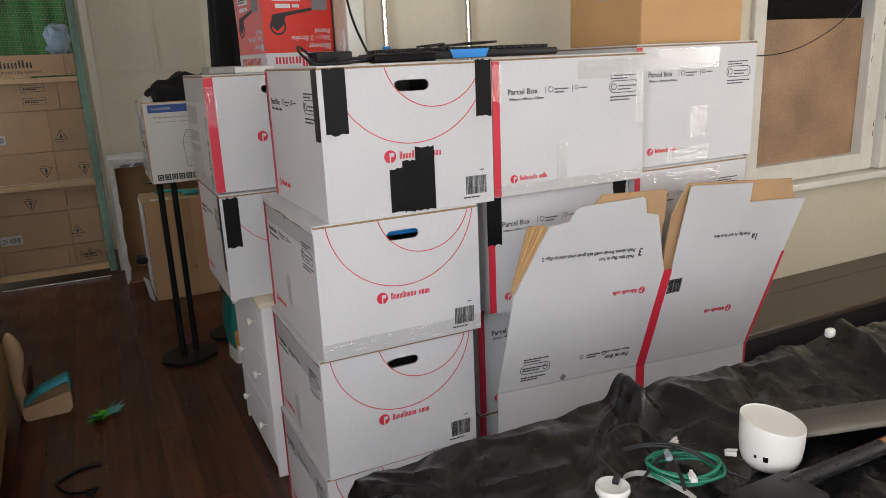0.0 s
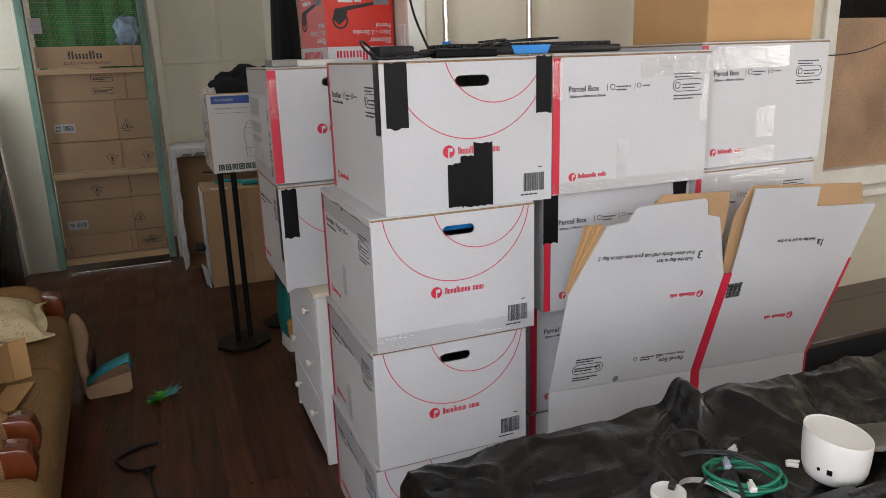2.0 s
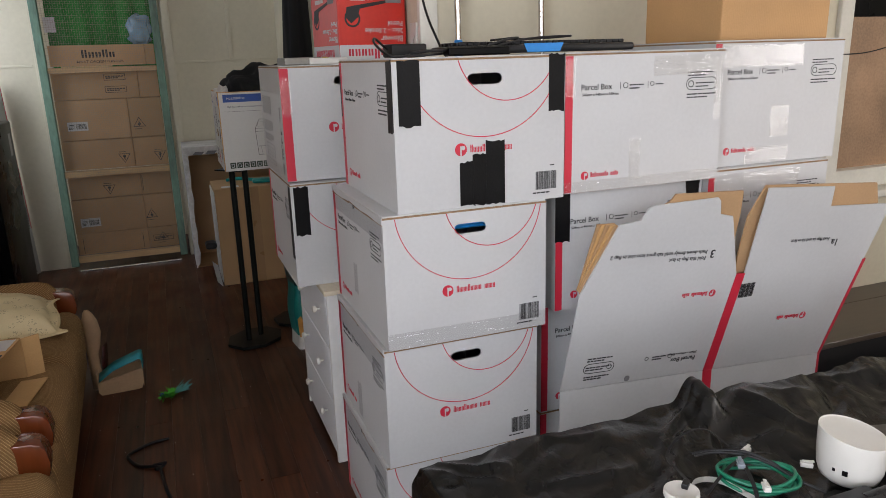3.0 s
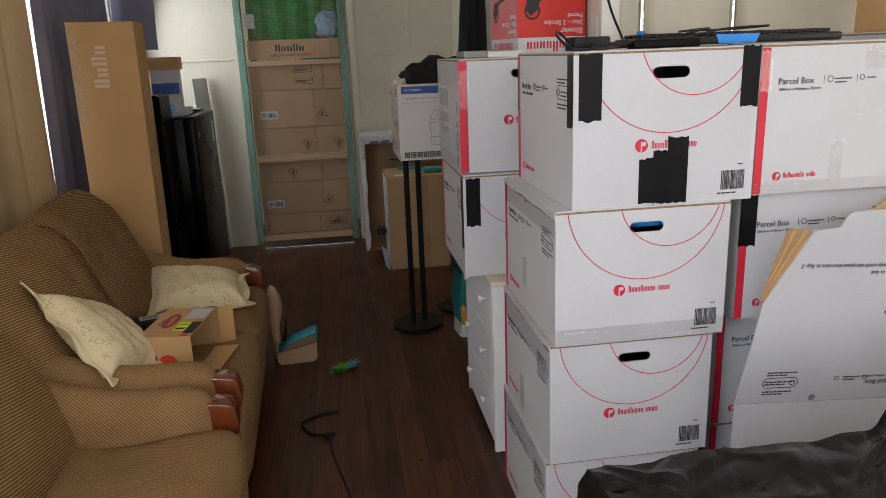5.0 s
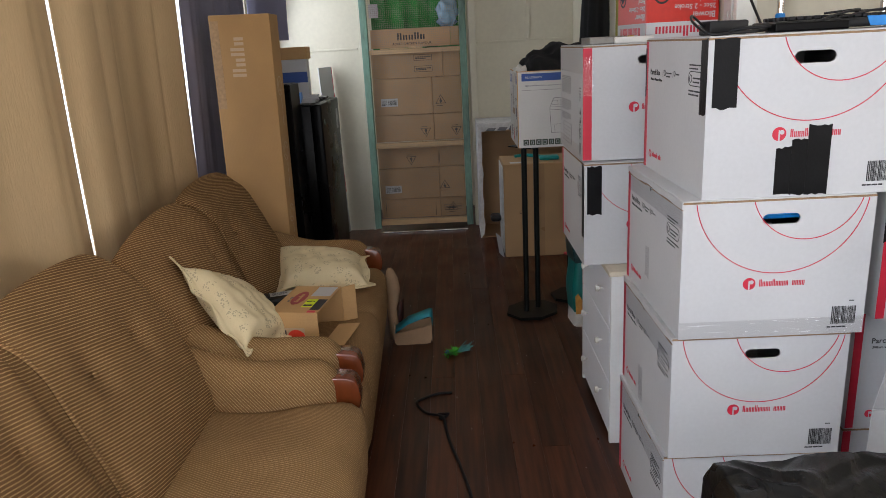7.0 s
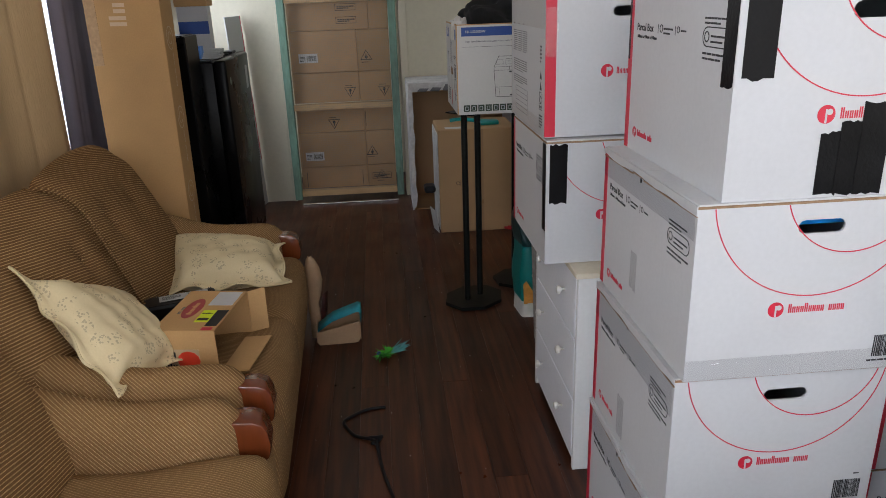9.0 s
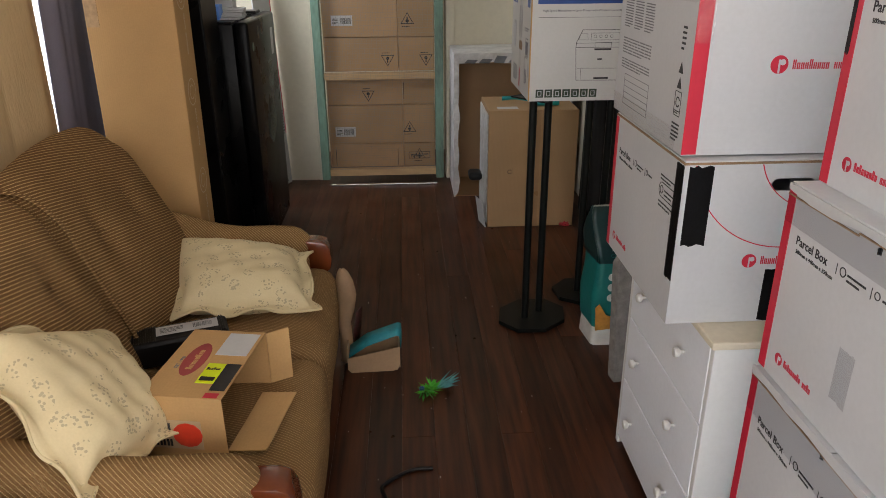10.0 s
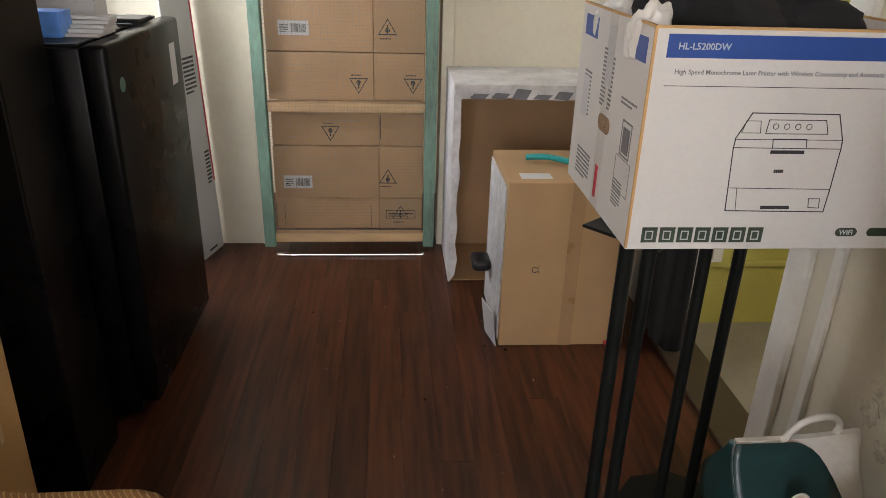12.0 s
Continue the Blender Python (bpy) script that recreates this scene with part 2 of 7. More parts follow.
CHROME = surf("chrome_tube", (0.62, 0.62, 0.63), 0.18, 0.1, 6, 90, 0.03, metal=1.0)
TEAL = surf("teal_plastic", (0.0, 0.27, 0.27), 0.4, 0.1, 6, 90, 0.05)
BLUEPLAST = surf("bright_blue_plastic", (0.01, 0.20, 0.55), 0.35, 0.1, 6, 90, 0.03)
GREENCABLE = surf("green_cable", (0.0, 0.13, 0.07), 0.4, 0.1, 6, 90, 0.03)
DARKWOOD = surf("dark_brown_timber", (0.055, 0.038, 0.025), 0.32, 0.25, 3, 60, 0.1, stretch=(0.2, 1, 1))
PARTICLE = surf("brown_fibreboard", (0.33, 0.20, 0.115), 0.5, 0.32, 3.5, 90, 0.3)
GREENCLOTH = surf("green_cloth", (0.012, 0.19, 0.028), 0.8, 0.35, 3, 160, 0.3)
YELLOWPAINT = surf("yellow_green_paint", (0.46, 0.42, 0.10), 0.5, 0.08, 3, 60, 0.1)


# ---- building helpers ----
def obj_bm():
    return bmesh.new()


def add_box(bm, lo, hi, m=Matrix.Identity(4), bevel=0.0, seg=2):
    sub = bmesh.new()
    bmesh.ops.create_cube(sub, size=1.0)
    for v in sub.verts:
        v.co = Vector([lo[i] + (v.co[i] + 0.5) * (hi[i] - lo[i]) for i in range(3)])
    if bevel:
        bmesh.ops.bevel(sub, geom=sub.edges[:], offset=bevel, segments=seg, affect="EDGES", profile=0.5)
    join(bm, sub, m)


def join(bm, sub, m=Matrix.Identity(4)):
    table = [bm.verts.new(m @ v.co) for v in sub.verts]
    sub.verts.index_update()
    for f in sub.faces:
        try:
            bm.faces.new([table[v.index] for v in f.verts])
        except ValueError:
            pass
    sub.free()


def add_tube(bm, pts, r, seg=8, r_end=None):
    """A round bar swept along a line of points."""
    pts = [Vector(p) for p in pts]
    rings, up = [], None
    for i, p in enumerate(pts):
        d = (pts[min(i + 1, len(pts) - 1)] - pts[max(i - 1, 0)]).normalized()
        side = d.cross(Vector((0, 0, 1)))
        side = Vector((1, 0, 0)) if side.length < 0.05 else side.normalized()
        if up is not None and side.dot(up) < 0:
            side = -side
        up = side
        other = d.cross(side).normalized()
        rad = r if r_end is None else r + (r_end - r) * i / (len(pts) - 1)
        rings.append([bm.verts.new(p + rad * (math.cos(a) * side + math.sin(a) * other)) for a in [2 * math.pi * k / seg for k in range(seg)]])
    for a, b in zip(rings, rings[1:]):
        for k in range(seg):
            bm.faces.new((a[k], a[(k + 1) % seg], b[(k + 1) % seg], b[k]))
    bm.faces.new(rings[0][::-1])
    bm.faces.new(rings[-1])


def spline(pts, n=8):
    """Points of a smooth line through the given ones."""
    p = [Vector(q) for q in pts]
    p = [2 * p[0] - p[1]] + p + [2 * p[-1] - p[-2]]
    out = []
    for i in range(1, len(p) - 2):
        for k in range(n):
            t = k / n
            out.append(0.5 * (2 * p[i] + (p[i + 1] - p[i - 1]) * t + (2 * p[i - 1] - 5 * p[i] + 4 * p[i + 1] - p[i + 2]) * t * t + (3 * p[i] - p[i - 1] - 3 * p[i + 1] + p[i + 2]) * t ** 3))
    return out + [p[-2]]


def add_lathe(bm, profile, m=Matrix.Identity(4), seg=28):
    rings = [[bm.verts.new(m @ Vector((r * math.cos(2 * math.pi * k / seg), r * math.sin(2 * math.pi * k / seg), z))) for k in range(seg)] for r, z in profile]
    for a, b in zip(rings, rings[1:]):
        for k in range(seg):
            bm.faces.new((a[k], a[(k + 1) % seg], b[(k + 1) % seg], b[k]))
    bm.faces.new(rings[0][::-1])
    bm.faces.new(rings[-1])


def add_plate(bm, outline, m=Matrix.Identity(4), d=0.001, holes=()):
    """A flat plate, d thick along +z of m, with an outline in x and y and holes through it."""
    sub = bmesh.new()
    edges = []
    for loop in (outline, *holes):
        vs = [sub.verts.new((x, y, 0)) for x, y in loop]
        edges += [sub.edges.new((vs[i], vs[(i + 1) % len(vs)])) for i in range(len(vs))]
    if holes:
        bmesh.ops.triangle_fill(sub, edges=edges, use_beauty=True)
    else:
        sub.faces.new(sub.verts[:])
    for f in sub.faces:
        f.normal_update()
        if f.normal.z < 0:
            f.normal_flip()
    top = bmesh.ops.extrude_face_region(sub, geom=sub.faces[:])
    for g in top["geom"]:
        if isinstance(g, bmesh.types.BMVert):
            g.co.z += d
    join(bm, sub, m)


def rect(u0, v0, u1, v1):
    return [(u0, v0), (u1, v0), (u1, v1), (u0, v1)]


def stadium(cx, cy, w, h, n=6):
    r = h / 2
    return [(cx + w / 2 - r + r * math.sin(math.pi * k / n), cy - r * math.cos(math.pi * k / n)) for k in range(n + 1)] + \
           [(cx - w / 2 + r - r * math.sin(math.pi * k / n), cy + r * math.cos(math.pi * k / n)) for k in range(n + 1)]


def disc(cx, cy, r, n=20):
    return [(cx + r * math.cos(2 * math.pi * k / n), cy + r * math.sin(2 * math.pi * k / n)) for k in range(n)]


def add_soft(bm, lo, hi, r, puff=0.0, n=10, m=Matrix.Identity(4), warp=None):
    """A cushion: a box with round edges, its broad faces swollen."""
    sub = bmesh.new()
    bmesh.ops.create_cube(sub, size=2.0)
    bmesh.ops.subdivide_edges(sub, edges=sub.edges[:], cuts=n, use_grid_fill=True)
    c = [(lo[i] + hi[i]) / 2 for i in range(3)]
    h = [(hi[i] - lo[i]) / 2 for i in range(3)]
    for v in sub.verts:
        q = v.co.copy()
        p = Vector([q[i] * h[i] for i in range(3)])
        inner = Vector([max(-(h[i] - r), min(h[i] - r, p[i])) for i in range(3)])
        d = p - inner
        if d.length > 1e-6:
            p = inner + d.normalized() * min(r, max(abs(x) for x in d) if max(abs(x) for x in d) else r)
        for i in range(3):
            j, k = (i + 1) % 3, (i + 2) % 3
            p[i] += math.copysign(puff * max(0, 1 - q[j] ** 2) * max(0, 1 - q[k] ** 2) * (abs(q[i]) > 0.99), q[i])
        v.co = p + Vector(c)
        if warp:
            v.co = warp(v.co)
    join(bm, sub, m)


def finish(bm, name, material, smooth=0):
    bmesh.ops.recalc_face_normals(bm, faces=bm.faces[:])
    me = bpy.data.meshes.new(name)
    bm.to_mesh(me)
    bm.free()
    me.materials.append(material)
    if smooth:
        me.polygons.foreach_set("use_smooth", [True] * len(me.polygons))
        me.set_sharp_from_angle(angle=radians(smooth))
    return me


FINE_PRINT = ("small_print", "bar_code", "side_print", "label_print", "word_mark", "print", "line_drawing", "icon_lines", "sticker_print", "front_print", "oval_word", "maker_mark", "badge_relief")


def part(name, bm, material, parent, label="", smooth=0):
    ob = new(name, finish(bm, name, material, smooth))
    ob.parent = parent
    return tagged(ob, label, kind="stuff" if name in FINE_PRINT else "")


def thing(name, label, category, m=Matrix.Identity(4), group="", kind=""):
    ob = new(name)
    ob.empty_display_size = 0.1
    ob.matrix_basis = m
    return tagged(ob, label, category, group, kind)


def panels(name, boxes, material, parent, label="", bevel=0.0):
    """One part for each flat board."""
    for lo, hi in boxes:
        bm = obj_bm()
        add_box(bm, lo, hi, bevel=bevel, seg=1)
        part(name, bm, material, parent, label)


def solid(name, bm, material, label, category, m=Matrix.Identity(4), smooth=0, group="", kind=""):
    ob = new(name, finish(bm, name, material, smooth))
    ob.matrix_basis = m
    return tagged(ob, label, category, group, kind)


LETTERS = {}


def lettering(name, text, size, m, material, parent, align="LEFT", label=""):
    """Raised printed words in the built-in font, lying in x and y of m."""
    key = (text, size, align, material.name)
    if key not in LETTERS:
        cu = bpy.data.curves.new("words", "FONT")
        cu.body, cu.size, cu.align_x, cu.extrude, cu.resolution_u = text, size, align, 0.0003, 2
        cu.offset = size * 0.012
        tmp = new("words", cu)
        bpy.context.view_layer.update()
        me = bpy.data.meshes.new_from_object(tmp.evaluated_get(bpy.context.evaluated_depsgraph_get()))
        me.materials.clear()
        me.materials.append(material)
        bpy.data.objects.remove(tmp)
        LETTERS[key] = me
    ob = new(name, LETTERS[key])
    ob.parent = parent
    ob.matrix_basis = m
    return tagged(ob, label)


def add_word_bars(bm, u, v, w, h, n, m, seed=0):
    """A word that stays plain bars: a row of even upright strokes, two to a letter, the first and the tall ones longer."""
    step = w / n
    gap = {14: 9, 13: 7}.get(n)
    for i in range(n):
        if i == gap:
            continue
        hh = h * (0.96 if i == 0 or (i + seed) % 5 == 0 else 0.66)
        for k in (0.08, 0.54):
            add_plate(bm, rect(u + (i + k) * step, v, u + (i + k + 0.30) * step, v + hh), m, 0.0006)


def add_small_print(bm, u, v, w, h, rows, m, seed=0, fill=0.5):
    """Unreadable small print: broken thin bars, row under row."""
    rnd = random.Random(seed + 7)
    for r in range(rows):
        y0 = v + h - (r + 1) * h / rows
        x = u
        end = u + w * (1 if r < rows - 1 else 0.7)
        while x < end:
            ln = min(end - x, w * rnd.uniform(0.07, 0.2))
            add_plate(bm, rect(x, y0, x + ln, y0 + h / rows * fill), m, 0.0006)
            x += ln + w * 0.025


def add_barcode(bm, u, v, w, h, m, seed=0):
    rnd = random.Random(seed + 3)
    x = u
    while x < u + w:
        bw = rnd.choice((0.0009, 0.0016, 0.0024))
        add_plate(bm, rect(x, v, min(u + w, x + bw), v + h), m, 0.0006)
        x += bw + rnd.choice((0.0009, 0.0016))


def add_ring(bm, cx, cy, r, w, m, a0=0.0, a1=360.0, n=40, squash=1.0):
    pts = [(math.cos(radians(a0 + (a1 - a0) * k / n)), math.sin(radians(a0 + (a1 - a0) * k / n))) for k in range(n + 1)]
    for (c0, s0), (c1, s1) in zip(pts, pts[1:]):
        add_plate(bm, [(cx + (r - w) * c0, cy + (r - w) * s0 * squash), (cx + r * c0, cy + r * s0 * squash), (cx + r * c1, cy + r * s1 * squash), (cx + (r - w) * c1, cy + (r - w) * s1 * squash)], m, 0.0006)


# ---- structure ----
FAR, RIGHT, NORTH, LEFT, BACK, EAST, TOP = 5.76, 0.86, 2.50, -1.50, -1.45, 4.60, 2.65


def upright(x, y, z, ux, uy):
    """A frame for wall plates: x along (ux, uy), y up, thickness to the back."""
    u, v = Vector((ux, uy, 0)), Vector((0, 0, 1))
    w = u.cross(v)
    return Matrix(((u.x, v.x, w.x, x), (u.y, v.y, w.y, y), (u.z, v.z, w.z, z), (0, 0, 0, 1)))


def face(ox, oy, oz, ux, uy):
    u, v = Vector((ux, uy, 0)), Vector((0, 0, 1))
    w = u.cross(v)
    return Matrix(((u.x, 0, w.x, ox), (u.y, 0, w.y, oy), (0, 1, 0, oz), (0, 0, 0, 1)))


def wall(name, m, outline, holes, d, material, label):
    bm = obj_bm()
    add_plate(bm, outline, m, d, holes)
    return solid(name, bm, material, label, "wall", kind="structure")


# wall plates grow towards the frame's +z, so each frame faces out of the room
wall("wall_far", upright(1.0, FAR, 0, -1, 0), [(0, 0), (0.94, 0), (0.94, 2.03), (1.75, 2.03), (1.75, 0), (2.62, 0), (2.62, TOP), (0, TOP)], (), 0.12, WALLPAINT, "cream painted sheet wall with a boarded doorway")
wall("wall_left", upright(LEFT, -2.5, 0, 0, -1) @ Matrix.Scale(-1, 4, (1, 0, 0)), rect(0, 0, 8.4, TOP), (rect(1.22, 0.75, 2.48, 2.55), rect(2.9, 0.72, 7.75, 2.15)), 0.12, WALLPAINT, "cream wall with curtained windows")
wall("wall_right", upright(RIGHT, NORTH, 0, 0, 1), [(0, 0), (1.6, 0), (1.6, 2.03), (2.37, 2.03), (2.37, 0), (FAR - NORTH, 0), (FAR - NORTH, TOP), (0, TOP)], (), 0.12, WALLPAINT, "cream wall with peeling paint beside a doorway")
wall("wall_window", upright(EAST + 0.12, NORTH, 0, -1, 0), rect(0, 0, EAST - RIGHT, TOP), (rect(0.98, 0.80, 1.84, 1.95),), 0.12, WALLPAINT, "cream wall under a boarded window")
wall("wall_back", upright(LEFT - 0.12, BACK, 0, 1, 0), rect(0, 0, 6.4, TOP), (rect(0.45, 0.83, 4.1, 2.57),), 0.12, WALLPAINT, "plain cream wall with a window")
wall("wall_east", upright(EAST, BACK, 0, 0, 1), rect(0, 0, NORTH - BACK, TOP), (rect(0.23, 0.70, 1.83, 2.2),), 0.12, WALLPAINT, "plain cream wall with a window")
bm = obj_bm()
add_box(bm, (LEFT - 0.12, BACK - 0.12, TOP), (EAST + 0.12, FAR + 0.9, TOP + 0.1))
solid("ceiling", bm, CEILPAINT, "plain painted ceiling", "ceiling", kind="structure")
# the room beyond the doorway
wall("wall_passage_end", upright(3.2, 4.93, 0, -1, 0), rect(0, 0, 2.22, TOP), (), 0.1, YELLOWPAINT, "yellow-green wall of the next room")
# the side wall's opening is invented, cut to suit the added fill lamp
wall("wall_passage_side", upright(3.1, NORTH + 0.2, 0, 0, 1), rect(0, 0, 2.35, TOP), (rect(0.5, 1.2, 1.3, 2.15),), 0.1, YELLOWPAINT, "yellow-green wall of the next room")
wall("wall_outer_porch", upright(1.0, 6.5, 0, -1, 0), rect(0, 0, 2.62, TOP), (), 0.1, WALLPAINT, "wall closing the space behind the doorway")

# floor of boards
floor = thing("floor", "dark red-brown stained timber floorboards with worn gloss", "floor", kind="structure")
bm = obj_bm()
add_box(bm, (LEFT - 0.12, BACK - 0.12, -0.08), (EAST + 0.12, FAR + 0.9, -0.0165))
part("subfloor", bm, DARKWOOD, floor)
rnd = random.Random(5)
bwid = 0.105
plank_meshes = {}


def plank_mesh(ln):
    if ln not in plank_meshes:
        pb = obj_bm()
        add_box(pb, (0, 0, -0.016), (bwid - 0.0006, ln - 0.0008, 0))
        plank_meshes[ln] = finish(pb, "floorboard", FLOORWOOD)
    return plank_meshes[ln]


x = LEFT
while x < 0.86:
    y, ln = BACK - 0.1, 0.0
    while y < FAR + 0.3:
        ln = rnd.choice((1.8, 2.4, 3.0, 3.6)) if ln else rnd.choice((0.6, 1.2, 1.5, 2.1, 2.7))
        ln = min(ln, round(FAR + 0.85 - y, 1))
        ob = new("floorboard", plank_mesh(ln))
        ob.parent = floor
        ob.location = (x, y, 0)
        y += ln
    x += bwid
bm = obj_bm()
xx = x
while xx < EAST:
    add_box(bm, (xx, BACK, -0.016), (xx + bwid - 0.0006, FAR, 0))
    xx += bwid
tagged(part("board_field", bm, FLOORWOOD, floor), kind="stuff")


def trim(name, lo, hi, material=TRIMPAINT, label="white painted timber trim", bevel=0.004):
    tb = obj_bm()
    add_box(tb, lo, hi, bevel=bevel)
    return solid(name, tb, material, label, "trim", kind="structure")


# far wall: cover battens and the worn frame of the doorway
trim("trim_1", (LEFT, FAR - 0.010, 1.435), (-0.80, FAR + 0.01, 1.452), WALLPAINT, "horizontal cover strip on the cream wall")
trim("trim_2", (0.11, FAR - 0.010, 1.435), (RIGHT, FAR + 0.01, 1.452), WALLPAINT, "horizontal cover strip on the cream wall")
trim("trim_3", (0.06, FAR - 0.022, 0.0), (0.115, FAR + 0.02, 2.08), WALLPAINT, "cream painted door frame")
trim("trim_4", (-0.785, FAR - 0.012, 0.0), (-0.755, FAR + 0.02, 2.08), WALLPAINT, "worn cream door frame")
trim("trim_5", (0.50, FAR - 0.008, 1.452), (0.53, FAR + 0.01, TOP), WALLPAINT, "vertical cover strip on the cream wall")
trim("baseboard", (0.115, FAR - 0.012, 0), (RIGHT, FAR + 0.01, 0.03), WALLPAINT, "low cream skirting")
# doorway to the next room
trim("trim_6", (RIGHT - 0.018, 4.01, 0), (RIGHT + 0.005, 4.10, 2.10), TRIMPAINT, "white door architrave with chipped paint")
trim("trim_7", (RIGHT - 0.002, 4.085, 0), (RIGHT + 0.125, 4.115, 2.04), TRIMPAINT, "white door jamb")
trim("trim_8", (RIGHT - 0.018, 4.87, 0), (RIGHT + 0.005, 4.96, 2.10), TRIMPAINT, "white door architrave")
trim("trim_9", (RIGHT - 0.002, 4.855, 0), (RIGHT + 0.125, 4.885, 2.04), TRIMPAINT, "white door jamb")
trim("trim_10", (RIGHT - 0.03, 4.115, -0.002), (RIGHT + 0.13, 4.855, 0.012), DARKWOOD, "worn dark timber threshold")
# corner post where the room widens
trim("trim_11", (RIGHT - 0.012, NORTH - 0.02, 0), (RIGHT + 0.055, NORTH + 0.01, TOP), TRIMPAINT, "cream corner moulding")

# boarded window in the window wall
win = thing("window_1", "white timber window boarded with brown fibreboard under dark glass", "window", kind="structure")
for lo, hi in (((2.82, NORTH - 0.02, 0.76), (3.75, NORTH + 0.1, 0.85)), ((2.82, NORTH - 0.02, 1.9), (3.75, NORTH + 0.1, 1.98)),
               ((2.82, NORTH - 0.021, 0.76), (2.90, NORTH + 0.1, 1.98)), ((3.68, NORTH - 0.021, 0.76), (3.78, NORTH + 0.1, 1.98))):
    bm = obj_bm()
    add_box(bm, lo, hi, bevel=0.006)
    part("window_frame", bm, TRIMPAINT, win)
bm = obj_bm()
add_box(bm, (2.6, NORTH - 0.09, 0.715), (4.3, NORTH + 0.02, 0.752), bevel=0.008)
part("window_sill", bm, TRIMPAINT, win)
bm = obj_bm()
add_box(bm, (2.90, NORTH + 0.035, 0.85), (3.68, NORTH + 0.05, 1.545))
part("board", bm, PARTICLE, win, "brown fibreboard sheet")
bm = obj_bm()
add_box(bm, (2.90, NORTH + 0.055, 1.545), (3.68, NORTH + 0.06, 1.92))
part("pane", bm, BLACKGLOSS, win, "dark glass pane")
bm = obj_bm()
add_box(bm, (3.80, NORTH - 0.055, 0.76), (3.86, NORTH + 0.0, 2.0), bevel=0.004)
add_box(bm, (3.93, NORTH - 0.03, 0.76), (4.02, NORTH + 0.0, 2.0), bevel=0.004)
part("sash_stile", bm, TRIMPAINT, win, "chipped white sash stile")
bm = obj_bm()
add_box(bm, (3.808, NORTH - 0.060, 1.50), (3.845, NORTH - 0.0552, 1.68), bevel=0.002)
part("hinge", bm, TRIMPAINT, win, "painted hinge plate")
BAREWOOD = surf("bare_worn_timber", (0.13, 0.085, 0.05), 0.8, 0.3, 30, 120, 0.4)
rnd = random.Random(17)
for k in range(12):
    z, x, hgt = rnd.uniform(0.9, 1.9), rnd.choice((3.803, 3.850, 3.688, 3.760)), rnd.uniform(0.012, 0.05)
    y = NORTH - (0.0552 if x > 3.8 else 0.0212)
    bm = obj_bm()
    add_plate(bm, [(0, 0), (0.006, hgt * 0.2), (0.004, hgt * 0.6), (0.007, hgt), (0.001, hgt * 0.8), (-0.001, hgt * 0.4)], Matrix.Translation((x, y, z)) @ face(0, 0, 0, 1, 0), 0.0006)
    part("paint_chip", bm, BAREWOOD, win, "bare wood where paint has chipped")


bm = obj_bm()
add_box(bm, (-4.6, -10.0, -2.0), (-4.5, 40.0, 8.0))
solid("backdrop", bm, glow("bright_outdoors", (0.86, 0.93, 1.0), 3.0), "bright hazy outdoors beyond the windows", "backdrop", kind="structure")


# ---- curtains ----
def smooth01(t):
    t = max(0.0, min(1.0, t))
    return t * t * (3 - 2 * t)


def curtain(y0, y1, z0, z1, x, material, folds, depth, seed, label, flare0=0.0, flare1=0.0):
    """Hanging cloth: uneven soft folds that drift and fade downwards; flares open its side edges towards the top."""
    rnd = random.Random(seed)
    span = y1 - y0
    # broad soft folds, then a few narrow creases on top of them
    ridges = [((k + rnd.uniform(0.2, 0.8)) / folds, rnd.uniform(0.45, 0.85) / folds, rnd.choice((-1, 1)) * rnd.uniform(0.5, 1.0), rnd.uniform(-0.05, 0.05), rnd.uniform(0.3, 1.2)) for k in range(folds)]
    ridges += [(rnd.uniform(0.0, 1.0), rnd.uniform(0.018, 0.05) / span, rnd.choice((-1, 1)) * rnd.uniform(0.06, 0.22), rnd.uniform(-0.06, 0.06), rnd.uniform(0.4, 2.5)) for k in range(folds)]
    bm = obj_bm()
    nu, nv = int(span * 120), 24
    grid = []
    for i in range(nu + 1):
        u = i / nu
        row = []
        for j in range(nv + 1):
            v = j / nv
            off = 0.0
            for c, wd, h, drift, k in ridges:
                d = (u - c - drift * (1 - v)) / wd
                off += h * math.exp(-d * d * 2.2) * (0.45 + 0.55 * v ** k)
            off *= smooth01(min(u, 1 - u) * (y1 - y0) / 0.10)
            a, b = y0 + flare0 * v ** 1.5, y1 + flare1 * v ** 1.5
            row.append(bm.verts.new((x + depth * off, a + (b - a) * u + 0.004 * math.sin(v * 11 + seed), z0 + (z1 - z0) * v)))
        grid.append(row)
    for a, b in zip(grid, grid[1:]):
        for j in range(nv):
            bm.faces.new((a[j], b[j], b[j + 1], a[j + 1]))
    ob = solid("curtain", bm, material, label, "curtain", smooth=60, group="curtains along the window wall")
    mod = ob.modifiers.new("cloth", "SOLIDIFY")
    mod.thickness = 0.003
    return ob


curtain(0.1, 2.436, 0.25, 2.45, -1.385, CURTAIN, 8, 0.042, 1, "heavy beige fabric curtain hanging in soft folds", 0.0, -0.022)
curtain(2.448, 3.545, 0.25, 2.45, -1.385, CURTAIN, 5, 0.048, 6, "heavy beige fabric curtain hanging behind the sofa", 0.006, 0.085)
curtain(3.572, 4.835, 0.25, 2.45, -1.40, NAVY, 9, 0.040, 3, "slate blue curtain beside the tall carton", 0.215, 0.0)
ob = curtain(0.0, 0.25, 1.52, 2.45, 0.0, NAVY, 2, 0.020, 4, "slate blue curtain drawn aside above the fridge")
ob.matrix_basis = pose(-1.385, 4.865, 0, 0, 0, -75)
bm = obj_bm()
